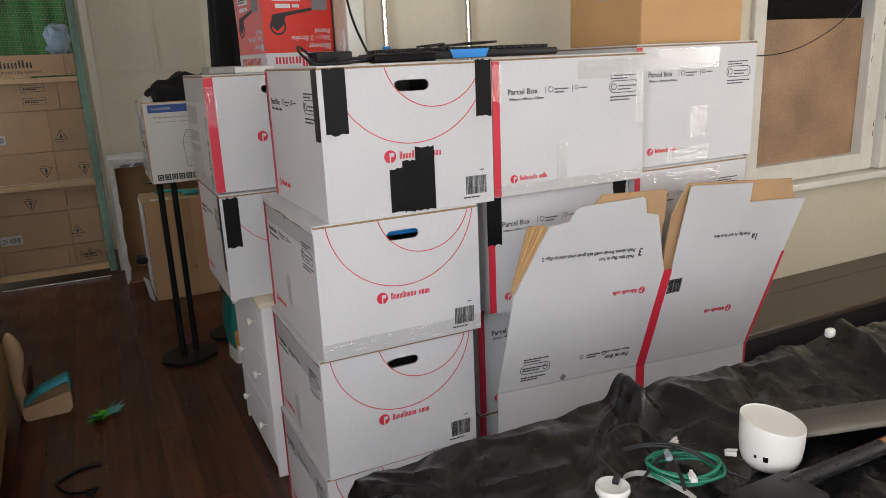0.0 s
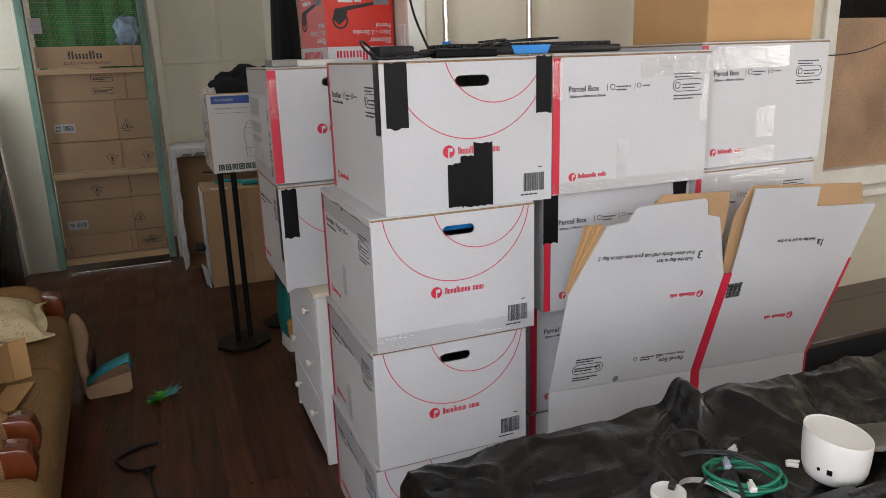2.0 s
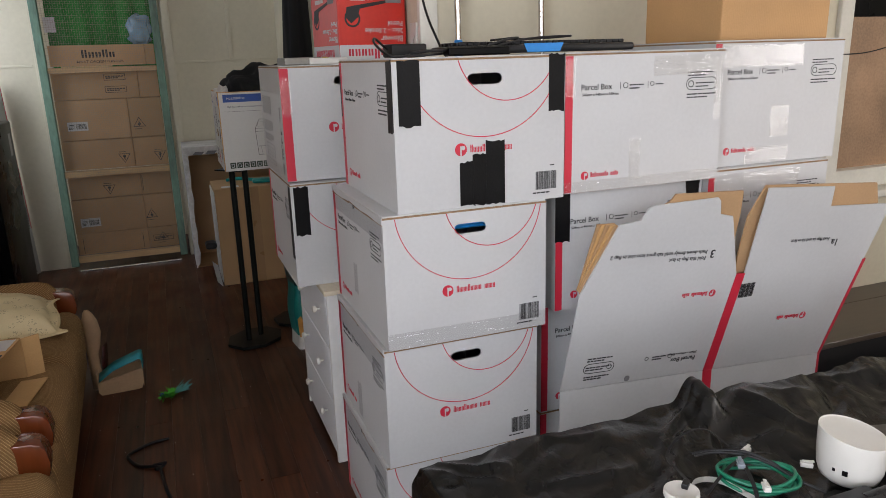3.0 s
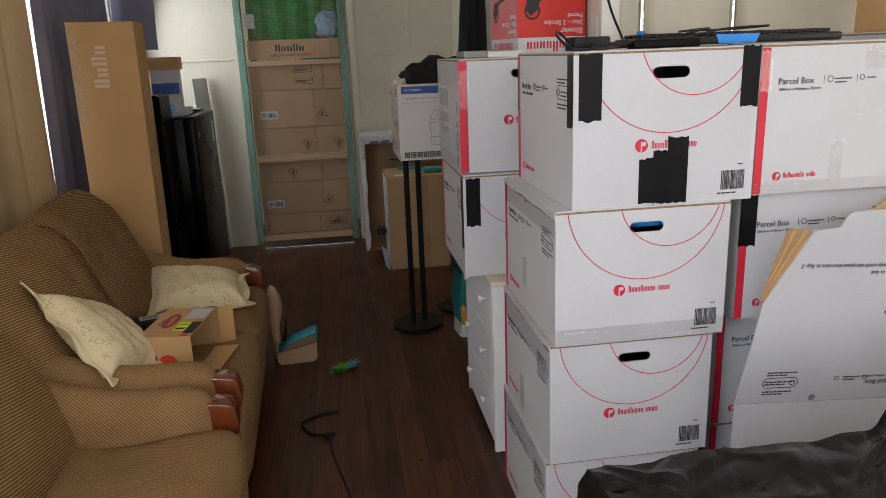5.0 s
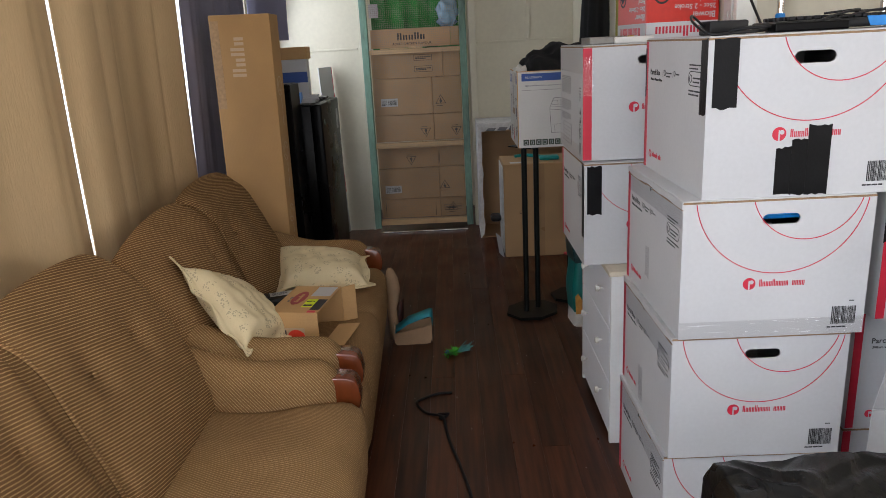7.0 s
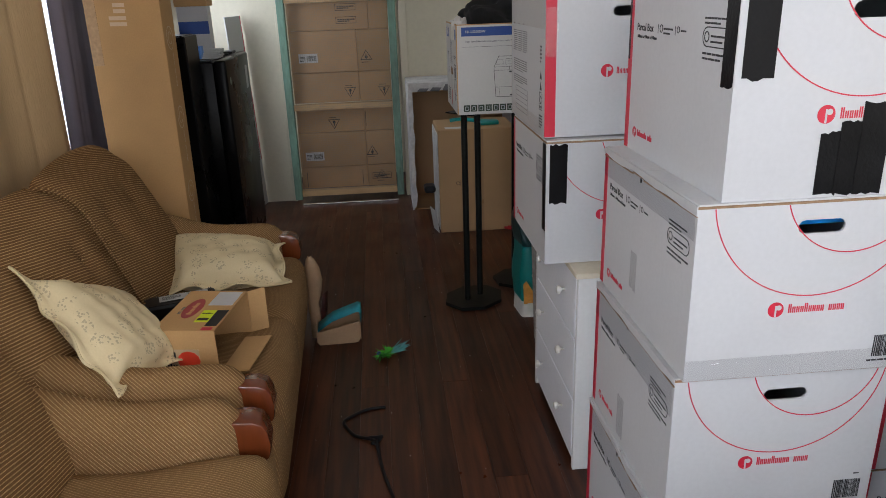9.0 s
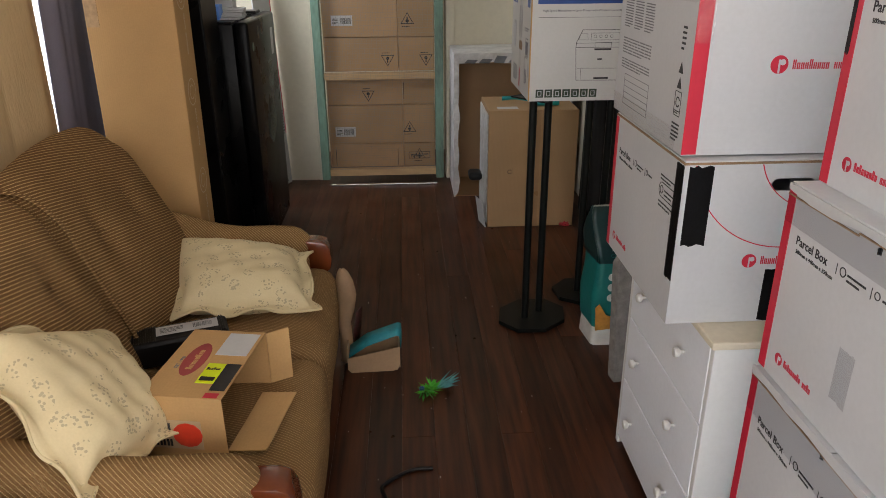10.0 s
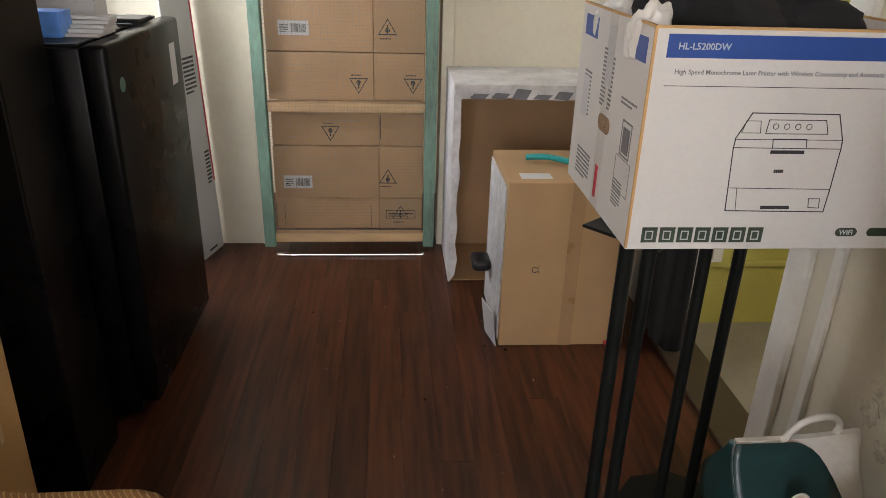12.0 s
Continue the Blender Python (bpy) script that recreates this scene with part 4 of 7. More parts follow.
        part("arm_front", bm, SOFAWOOD, s, "varnished reddish timber arm front", 40)
    return s


sofa(2.152, 3.535, 2.815, "brown ribbed two-seat sofa with timber arm fronts under the curtains")
sofa(0.74, 2.147, 1.437, "brown ribbed two-seat sofa with timber arm fronts", armtop=0.500)


def floral(name):
    m = surf(name, (0.72, 0.60, 0.36), 0.85, 0.06, 5, 200, 0.25)
    n, l = m.node_tree.nodes, m.node_tree.links
    b = n["Principled BSDF"]
    old = b.inputs["Base Color"].links[0].from_socket
    co = n.new("ShaderNodeTexCoord")
    ctr, petal, mask = n.new("ShaderNodeTexVoronoi"), n.new("ShaderNodeTexVoronoi"), n.new("ShaderNodeTexNoise")
    ctr.inputs["Scale"].default_value, petal.inputs["Scale"].default_value, mask.inputs["Scale"].default_value = 21, 125, 30
    for t in (ctr, petal, mask):
        l.new(co.outputs["Object"], t.inputs[0])
    near, pet, both = n.new("ShaderNodeMath"), n.new("ShaderNodeMath"), n.new("ShaderNodeMath")
    near.operation, near.inputs[1].default_value = "LESS_THAN", 0.42
    l.new(ctr.outputs["Distance"], near.inputs[0])
    pet.operation, pet.inputs[1].default_value = "LESS_THAN", 0.40
    l.new(petal.outputs["Distance"], pet.inputs[0])
    both.operation = "MULTIPLY"
    l.new(near.outputs[0], both.inputs[0])
    l.new(pet.outputs[0], both.inputs[1])
    amount = n.new("ShaderNodeMath")
    amount.operation, amount.inputs[1].default_value = "MULTIPLY", 0.55
    l.new(both.outputs[0], amount.inputs[0])
    hue = n.new("ShaderNodeMix")
    hue.data_type = "RGBA"
    l.new(mask.outputs[0], hue.inputs[0])
    hue.inputs[6].default_value, hue.inputs[7].default_value = (0.27, 0.26, 0.18, 1), (0.33, 0.23, 0.15, 1)
    mix = n.new("ShaderNodeMix")
    mix.data_type = "RGBA"
    l.new(amount.outputs[0], mix.inputs[0])
    l.new(old, mix.inputs[6])
    l.new(hue.outputs[2], mix.inputs[7])
    l.new(mix.outputs[2], b.inputs["Base Color"])
    return m


FLORAL = floral("cream_floral_cotton")


def scallop(u, v):
    """How far the border reaches out: lobes at the corners, a notch beside each, a shallow swell between."""
    e, s_ = max(abs(u), abs(v)), min(abs(u), abs(v)) / max(abs(u), abs(v), 1e-6)
    flange = smooth01((e - 0.55) / 0.40)
    return 1 + flange * (0.075 * math.exp(-((1 - s_) / 0.20) ** 2) - 0.055 * math.exp(-((s_ - 0.62) / 0.17) ** 2) - 0.01)


def pillow(m, w, h, t, seed, label, corners=None):
    rnd = random.Random(seed)
    ph = [rnd.uniform(0, 6.3) for _ in range(6)]
    bm = obj_bm()
    n = 44
    tops, bots = [], []
    for i in range(n + 1):
        ra, rb = [], []
        for j in range(n + 1):
            u, v = 2 * i / n - 1, 2 * j / n - 1
            k = scallop(u, v)
            e = max(abs(u), abs(v))
            wav = 0.012 * math.sin(7 * (u - v) + ph[0]) * max(0, e - 0.8) / 0.2
            x, y = u * w / 2 * k, v * h / 2 * k
            q = max(0.0, 1 - (abs(u) / 0.84) ** 4) * max(0.0, 1 - (abs(v) / 0.84) ** 4)
            crease = (0.005 * math.sin(5 * u + 3 * v + ph[1]) * math.sin(4 * v - 2 * u + ph[2]) + 0.004 * math.sin(13 * u - 9 * v + ph[3]) * math.sin(6 * u + 11 * v + ph[4])) * q
            zt = t / 2 * q ** 0.45 + crease + wav
            zb = -t / 2 * 0.8 * q ** 0.45 + wav
            ra.append(bm.verts.new((x, y, zt + 0.003)))
            rb.append(bm.verts.new((x, y, zb - 0.003)))
        tops.append(ra)
        bots.append(rb)
    for i in range(n):
        for j in range(n):
            bm.faces.new((tops[i][j], tops[i + 1][j], tops[i + 1][j + 1], tops[i][j + 1]))
            bm.faces.new((bots[i][j], bots[i][j + 1], bots[i + 1][j + 1], bots[i + 1][j]))
    def place(bm):
        """Stretches the flat cushion over its four resting corners."""
        if corners:
            ca, cb, cc, cd = [Vector(c) for c in corners]
            up = (cb - ca + cd - cc).cross(cc - ca + cd - cb).normalized()
            for q in bm.verts:
                s, r = 0.5 + q.co.x / w, 0.5 + q.co.y / h
                q.co = ca * (1 - s) * (1 - r) + cb * s * (1 - r) + cc * (1 - s) * r + cd * s * r + up * q.co.z
    ring = [(i, 0) for i in range(n)] + [(n, j) for j in range(n)] + [(i, n) for i in range(n, 0, -1)] + [(0, j) for j in range(n, 0, -1)]
    for (a, b), (c, d) in zip(ring, ring[1:] + ring[:1]):
        bm.faces.new((tops[a][b], tops[c][d], bots[c][d], bots[a][b]))
    pil = thing("pillow", label, "pillow", m, "cream pillows on the sofa")
    place(bm)
    part("cushion", bm, FLORAL, pil, "", 180)
    bm = obj_bm()
    seam = [(-0.84, k) for k in [a / 24 * 0.84 for a in range(-24, 24)]] + [(k, 0.84) for k in [a / 24 * 0.84 for a in range(-24, 24)]] + [(0.84, -k) for k in [a / 24 * 0.84 for a in range(-24, 24)]] + [(-k, -0.84) for k in [a / 24 * 0.84 for a in range(-24, 24)]]
    line = []
    for u, v in seam + seam[:1]:
        k = scallop(u, v)
        line.append((u * w / 2 * k, v * h / 2 * k, 0.004 + 0.012 * math.sin(7 * (u - v) + ph[0]) * 0.3))
    add_tube(bm, line, 0.0028, 6)
    place(bm)
    part("piping", bm, FLORAL, pil, "", 60)
    edge = [(-1, a / 24) for a in range(-24, 24)] + [(a / 24, 1) for a in range(-24, 24)] + [(1, -a / 24) for a in range(-24, 24)] + [(-a / 24, -1) for a in range(-24, 24)]
    bm = obj_bm()
    line = []
    for u, v in edge + edge[:1]:
        k = scallop(u, v)
        line.append((u * w / 2 * k, v * h / 2 * k, 0.012 * math.sin(7 * (u - v) + ph[0])))
    add_tube(bm, line, 0.0038, 6)
    place(bm)
    part("edge_binding", bm, FLORAL, pil, "", 60)
    return pil


pillow(Matrix.Identity(4), 0.40, 0.40, 0.13, 1, "cream floral pillow with a flat border propped on the sofa", ((-1.045, 2.285, 0.785), (-0.792, 2.120, 0.516), (-0.935, 2.66, 0.56), (-0.712, 2.405, 0.452)))
pillow(Matrix.Identity(4), 0.46, 0.40, 0.15, 2, "cream floral pillow with a scalloped border lying on the seat", ((-0.885, 2.970, 0.440), (-0.480, 3.000, 0.432), (-1.062, 3.425, 0.500), (-0.548, 3.380, 0.462)))

# small open carton on the seat
sc = thing("small_carton", "small open brown carton with coloured stickers on a sofa seat", "cardboard box", pose(-0.780, 2.397, 0.3945, 0, 0, -9))
CW, CD, CH = 0.180, 0.285, 0.156
panels("board", (((0, 0, 0), (CW, 0.003, CH)), ((0, CD - 0.003, 0), (CW, CD, CH)), ((0, 0.003, 0), (0.003, CD - 0.003, CH)), ((0, 0, -0.003), (CW, CD, 0)), ((0, 0, CH), (CW, CD, CH + 0.003))), KRAFT, sc)
bm = obj_bm()
add_box(bm, (CW, 0.004, 0.0), (CW + 0.085, CD - 0.06, 0.003), pose(0, 0, 0.012, 0, -4, 0))
part("flap", bm, KRAFT, sc)
bm = obj_bm()
add_box(bm, (0, 0, 0), (0.003, 0.058, CH - 0.002), pose(CW, CD, 0.002, 0, 0, -48))
part("flap", bm, KRAFT, sc)
t = Matrix.Translation((0, 0, CH + 0.0031))
bm = obj_bm()
add_plate(bm, [(0.062 + 0.026 * math.cos(a) * 1.0, 0.150 + 0.070 * math.sin(a)) for a in [k * math.pi / 12 for k in range(24)]], t, 0.0008)
part("oval_mark", bm, surf("dull_red_print", (0.33, 0.05, 0.05), 0.6, 0.1, 8, 90, 0.02), sc, "dull red oval print")
bm = obj_bm()
add_word_bars(bm, 0, 0, 0.085, 0.016, 8, t @ pose(0.070, 0.105, 0.0006, 0, 0, 90), 5)
part("oval_word", bm, KRAFT, sc)
lettering("caption", "EST. 1998", 0.012, t @ pose(0.035, 0.110, 0.0003, 0, 0, 90), GREYINK, sc)
bm = obj_bm()
add_plate(bm, rect(0.098, 0.172, 0.172, 0.272), t, 0.0009)
part("white_label", bm, WHITE, sc, "blank white paper label")
bm = obj_bm()
add_plate(bm, rect(0.100, 0.055, 0.141, 0.135), t, 0.0009)
part("yellow_label", bm, surf("fluorescent_yellow_paper", (0.66, 0.80, 0.01), 0.6, 0.05, 8, 90, 0.02), sc, "fluorescent yellow label")
bm = obj_bm()
add_word_bars(bm, 0.104, 0.108, 0.032, 0.010, 6, t @ Matrix.Translation((0, 0, 0.0008)), 2)
add_plate(bm, rect(0.104, 0.065, 0.137, 0.080), t @ Matrix.Translation((0, 0, 0.0008)), 0.0006)
part("label_print", bm, INK, sc)
bm = obj_bm()
add_plate(bm, rect(0.142, 0.030, 0.176, 0.135), t, 0.0013)
part("dark_label", bm, INK, sc, "black sticker")
bm = obj_bm()
add_plate(bm, rect(0.140, 0.003, 0.170, 0.0195), t, 0.0013)
part("red_label", bm, RED, sc, "small red sticker")
fr = face(0, 0, 0, 1, 0)
bm = obj_bm()
add_plate(bm, rect(0.010, 0.028, 0.128, 0.100), fr, 0.0008)
part("paper_tape", bm, surf("tan_tape", (0.48, 0.34, 0.20), 0.4, 0.1, 8, 90, 0.02), sc)
bm = obj_bm()
add_plate(bm, stadium(0.096, 0.064, 0.066, 0.060), fr @ Matrix.Translation((0, 0, 0.0008)), 0.0006)
part("red_sticker", bm, surf("orange_red_print", (0.72, 0.05, 0.02), 0.5, 0.1, 8, 90, 0.02), sc, "orange red sticker")
bm = obj_bm()
add_word_bars(bm, 0.014, 0.067, 0.048, 0.026, 3, fr @ Matrix.Translation((0, 0, 0.0008)), 3)
add_word_bars(bm, 0.014, 0.034, 0.048, 0.026, 3, fr @ Matrix.Translation((0, 0, 0.0008)), 4)
part("sticker_print", bm, INK, sc)

# black toner carton on the seat
tn = thing("toner_pack", "black ribbed plastic pack with a white label on the sofa seat", "box", pose(-0.930, 2.745, 0.395, 0, 0, 19))
bm = obj_bm()
add_box(bm, (0, 0, 0), (0.25, 0.10, 0.075), bevel=0.01)
part("case", bm, BLACKPLAST, tn)
panels("rib", [((u, 0.006, 0.075), (u + 0.003, 0.094, 0.0775)) for u in [0.006 + k * 0.006 for k in range(10)] + [0.230 + k * 0.006 for k in range(2)]], BLACKPLAST, tn)
bm = obj_bm()
add_plate(bm, rect(0.065, 0.03, 0.225, 0.08), Matrix.Translation((0, 0, 0.0776)), 0.0008)
part("label_sticker", bm, WHITE, tn, "white paper label")
bm = obj_bm()
add_small_print(bm, 0.075, 0.042, 0.06, 0.03, 4, Matrix.Translation((0, 0, 0.0784)), 2)
add_barcode(bm, 0.16, 0.045, 0.05, 0.025, Matrix.Translation((0, 0, 0.0784)), 2)
part("label_print", bm, GREYINK, tn)

# ---- tall carton, cabinet and fridge ----
tall = thing("tall_carton", "tall slim brown carton with pale printing standing behind the sofa", "cardboard box", pose(-1.280, 3.652, 0.004, 0, 0.8, 0))
bm = obj_bm()
add_box(bm, (0, 0, 0), (0.298, 0.178, 1.628), bevel=0.004)
part("shell", bm, KRAFT, tall)
PALEINK = surf("pale_print", (0.62, 0.47, 0.32), 0.7, 0.08, 9, 120, 0.02)
m = face(0, 0, 0, 1, 0)
bm = obj_bm()
add_word_bars(bm, 0, 0, 0.20, 0.07, 4, m @ pose(0.160, 1.33, 0.0004, 0, 0, 90), 8)
part("front_print", bm, PALEINK, tall, "pale upright word bars")
m = face(0.298, 0, 0, 0, 1)
bm = obj_bm()
for v in (0.62, 0.95, 1.28):
    add_ring(bm, 0.085, v, 0.048, 0.0035, m, 0, 360, 30)
    add_ring(bm, 0.085, v, 0.026, 0.0030, m, 30, 330, 20)
    add_word_bars(bm, 0, 0, 0.14, 0.013, 13, m @ pose(0.105, v - 0.20, 0.0, 0, 0, 90), 9)
part("side_print", bm, PALEINK, tall, "pale ring emblems")
bm = obj_bm()
add_plate(bm, rect(0.002, 1.18, 0.045, 1.60), face(0, 0, 0, 1, 0), 0.001)
part("packing_tape", bm, surf("shiny_brown_tape", (0.50, 0.34, 0.20), 0.15, 0.15, 60, 90, 0.6), tall, "glossy packing tape")

cab = thing("black_cabinet", "tall glossy black cabinet beside the carton", "cabinet")
bm = obj_bm()
add_box(bm, (-1.42, 4.06, 0), (-0.985, 4.30, 1.268), bevel=0.006)
part("body", bm, BLACKGLOSS, cab)
bm = obj_bm()
add_box(bm, (-1.40, 4.075, 1.2682), (-1.0, 4.285, 1.272), bevel=0.002)
part("top", bm, BLACKGLOSS, cab)

fr = thing("bar_fridge", "black bar fridge with a rounded door and cluttered top", "fridge")
bm = obj_bm()
add_box(bm, (-1.42, 4.382, 0.02), (-0.945, 5.06, 1.125), bevel=0.008)
part("body", bm, BLACKGLOSS, fr, "", 40)
bm = obj_bm()
add_box(bm, (-0.943, 4.384, 0.06), (-0.880, 5.058, 1.132), bevel=0.014, seg=3)
part("door", bm, BLACKGLOSS, fr, "glossy black door", 40)
bm = obj_bm()
add_box(bm, (-1.41, 4.395, 1.1255), (-0.95, 5.05, 1.134), bevel=0.003)
part("top", bm, BLACKPLAST, fr)
bm = obj_bm()
add_plate(bm, disc(0.045, 1.02, 0.020, 12), face(-0.880, 4.42, 0, 0, 1), 0.0006)
part("emblem", bm, surf("teal_emblem", (0.02, 0.13, 0.12), 0.3, 0.1, 6, 90, 0.02), fr)
bm = obj_bm()
add_plate(bm, rect(0.50, 0.93, 0.56, 1.06), face(-0.880, 4.42, 0, 0, 1), 0.0006)
part("energy_label", bm, WHITE, fr, "white paper label")

bx = thing("small_box", "blue and white carton standing on the fridge", "cardboard box", pose(-1.155, 4.65, 1.135, 0, 0, 4))
bm = obj_bm()
add_box(bm, (0, 0, 0.0), (0.16, 0.12, 0.262), bevel=0.002)
part("shell", bm, WHITE, bx)
bm = obj_bm()
add_plate(bm, rect(0.002, 0.12, 0.158, 0.185), face(0, 0, 0, 1, 0), 0.0008)
part("blue_band", bm, BLUEINK, bx)
bm = obj_bm()
add_box(bm, (-1.165, 4.655, 1.3975), (-0.99, 4.79, 1.472), bevel=0.003)
solid("small_box", bm, KRAFT, "small brown carton on a blue and white one", "cardboard box")
bm = obj_bm()
add_box(bm, (-1.11, 4.48, 1.135), (-1.02, 4.56, 1.20), bevel=0.003)
solid("small_box", bm, surf("blue_white_print", (0.10, 0.28, 0.72), 0.4, 0.4, 3, 30, 0.02), "glossy blue packet on the fridge", "box")
bm = obj_bm()
add_lathe(bm, [(0.024, 0), (0.025, 0.01), (0.025, 0.12), (0.018, 0.135), (0.012, 0.14), (0.012, 0.16)], pose(-1.19, 4.46, 1.135), 16)
solid("bottle", bm, WHITEPLAST, "white plastic bottle on the fridge", "bottle", smooth=40)
bm = obj_bm()
for k in range(3):
    add_ring(bm, 0, 0, 0.022, 0.005, pose(-1.00 + 0.03 * k, 4.72 + 0.035 * k, 1.1352 + 0.001 * k))
add_box(bm, (-1.02, 4.74, 1.135), (-0.93, 4.755, 1.142), bevel=0.002)
add_box(bm, (-1.00, 4.80, 1.135), (-0.92, 4.92, 1.150), bevel=0.004)
solid("scissors", bm, BLACKPLAST, "black handled scissors on the fridge", "scissors")
pp = thing("paper_pile", "loose pile of white papers on the fridge", "papers")
rnd = random.Random(3)
for k in range(5):
    dx = rnd.uniform(-0.01, 0.01)
    panels("sheet", (((-1.09 + dx, 4.50 + 0.02 * k, 1.135 + k * 0.009), (-0.93 + dx, 4.63, 1.143 + k * 0.009)),), WHITE, pp)

# white flattened carton leaning behind the fridge
lean = thing("flat_carton", "white flattened carton with a red edge leaning behind the fridge", "cardboard box", pose(-1.038, 5.519, 0.0, 0, -2.0, 0) @ pose(0, 0, 0, 0, 0, 74.5))
bm = obj_bm()
add_box(bm, (0, -0.008, 0), (0.225, 0.0, 1.32), bevel=0.001)
part("panel", bm, WHITE, lean)
bm = obj_bm()
add_box(bm, (0.218, -0.0095, 0.33), (0.227, -0.0078, 1.32))
part("red_edge", bm, RED, lean)
bm = obj_bm()
mm = Matrix.Translation((0, -0.008, 0)) @ face(0, 0, 0, 1, 0)
add_small_print(bm, 0.10, 0.75, 0.09, 0.16, 9, mm, 4)
add_small_print(bm, 0.17, 0.33, 0.04, 0.16, 9, mm, 5)
add_plate(bm, rect(0.10, 0.02, 0.17, 0.03), mm, 0.0006)
part("small_print", bm, INK, lean)


# ---- screened doorway at the end ----
door = thing("screen_frame", "green painted timber screen frame with wire mesh and bare pine rails", "screen", kind="")
for x0, x1 in ((-0.755, -0.705), (-0.012, 0.038)):
    bm = obj_bm()
    add_box(bm, (x0, 5.63, 0.035), (x1, 5.685, 2.0), bevel=0.003)
    part("post", bm, GREENWOOD, door)
for z, h in ((0.055, 0.045), (0.675, 0.042), (1.392, 0.034)):
    bm = obj_bm()
    add_box(bm, (-0.704, 5.645, z), (-0.013, 5.69, z + h), bevel=0.003)
    part("rail", bm, RAWPINE, door, "bare pine rail")
bm = obj_bm()
for k in range(46):
    x = -0.70 + k * 0.0150
    add_box(bm, (x, 5.6412, 0.10), (x + 0.0011, 5.6422, 1.98))
for k in range(125):
    z = 0.10 + k * 0.0150
    add_box(bm, (-0.704, 5.6424, z), (-0.013, 5.6434, z + 0.0011))
tagged(part("wire_mesh", bm, surf("galvanised_wire", (0.30, 0.27, 0.22), 0.5, 0.1, 6, 90, 0.02, metal=0.6), door), kind="stuff")
# bright bar added to imitate light and its reflection under the doorway
bm = obj_bm()
add_box(bm, (-0.70, 5.598, 0.002), (-0.008, 5.622, 0.012), bevel=0.003)
solid("door_gap_glint", bm, CHROME, "thin chrome bar standing in for light under the doorway", "metal strip")


def warning_mark(bm, u, v, r, m, up=True):
    s = 1 if up else -1
    pts = [(u - r, v - s * r * 0.62), (u + r, v - s * r * 0.62), (u, v + s * r * 1.05)]
    ins = [(u + (x - u) * 0.82, v + (y - v - 0.0) * 0.82) for x, y in pts]
    for i in range(3):
        j = (i + 1) % 3
        add_plate(bm, [pts[i], pts[j], ins[j], ins[i]], m, 0.0006)
    add_plate(bm, disc(u, v - s * r * 0.15, r * 0.25, 10), m, 0.0006)
    add_plate(bm, rect(u - r * 0.08, v - r * 0.5, u + r * 0.08, v + r * 0.4), m, 0.0006)
    add_small_print(bm, u - r * 0.8, v - s * r * 0.95 - 0.004, r * 1.6, 0.010, 1, m, 3)


def stored_carton(x0, x1, z0, z1, y, label, marks, seed):
    c = thing("stored_carton", label, "cardboard box", pose(x0, y, z0), "brown cartons behind the screen")
    bm = obj_bm()
    w, h = x1 - x0, z1 - z0
    add_box(bm, (0, 0, 0), (w, 0.25, h), bevel=0.003)
    part("shell", bm, KRAFT_PIECE, c)
    m = face(0, 0, 0, 1, 0)
    ink, paper, paperink = obj_bm(), obj_bm(), obj_bm()
    for kind, u, v in marks:
        if kind == "up" or kind == "down":
            warning_mark(ink, u, v, 0.042, m, kind == "up")
        elif kind == "code":
            add_plate(paper, rect(u, v, u + 0.13, v + 0.062), m, 0.0008)
            add_barcode(paperink, u + 0.055, v + 0.012, 0.065, 0.036, m @ Matrix.Translation((0, 0, 0.0008)), seed)
            add_small_print(paperink, u + 0.008, v + 0.012, 0.035, 0.036, 4, m @ Matrix.Translation((0, 0, 0.0008)), seed)
        elif kind == "frame":
            for r in (rect(u, v, u + 0.14, v + 0.003), rect(u, v + 0.042, u + 0.14, v + 0.045), rect(u, v, u + 0.003, v + 0.045), rect(u + 0.137, v, u + 0.14, v + 0.045)):
                add_plate(ink, r, m, 0.0006)
            add_small_print(ink, u + 0.012, v + 0.012, 0.116, 0.022, 2, m, seed, 0.7)
        elif kind == "slit":
            add_plate(ink, rect(u, v, u + 0.003, v + 0.11), m, 0.0006)
    if len(ink.verts):
        part("print", ink, INK, c, "black handling marks")
    else:
        ink.free()
    if len(paper.verts):
        part("shipping_label", paper, WHITE, c, "white bar code label")
        part("label_print", paperink, INK, c)
    else:
        paper.free(), paperink.free()
    return c


Y = 5.695
stored_carton(-0.70, -0.22, 0.10, 0.255, Y + 0.012, "brown carton flap low behind a wire screen", [("slit", 0.035, 0.01), ("slit", 0.44, 0.01)], 1)
stored_carton(-0.218, -0.015, 0.10, 0.255, Y + 0.008, "brown carton end low behind a wire screen", [("up", 0.10, 0.075), ("frame", 0.03, 0.05)], 2)
stored_carton(-0.70, -0.22, 0.258, 0.505, Y, "brown carton with a bar code label behind a wire screen", [("code", 0.042, 0.048)], 3)
stored_carton(-0.218, -0.015, 0.258, 0.505, Y + 0.003, "brown taped carton behind a wire screen", [("up", 0.040, 0.098)], 4)
stored_carton(-0.70, -0.22, 0.508, 0.672, Y + 0.02, "dark brown carton with a handling mark", [("down", 0.262, 0.062)], 5)
stored_carton(-0.218, -0.015, 0.508, 0.672, Y + 0.018, "dark brown carton end", [("slit", 0.005, 0.03)], 6)
stored_carton(-0.70, -0.24, 0.72, 0.925, Y, "brown carton with a handling mark behind a wire screen", [("down", 0.394, 0.072)], 7)
stored_carton(-0.238, -0.015, 0.72, 0.925, Y + 0.004, "brown carton end with a handling mark", [("down", 0.172, 0.072)], 8)
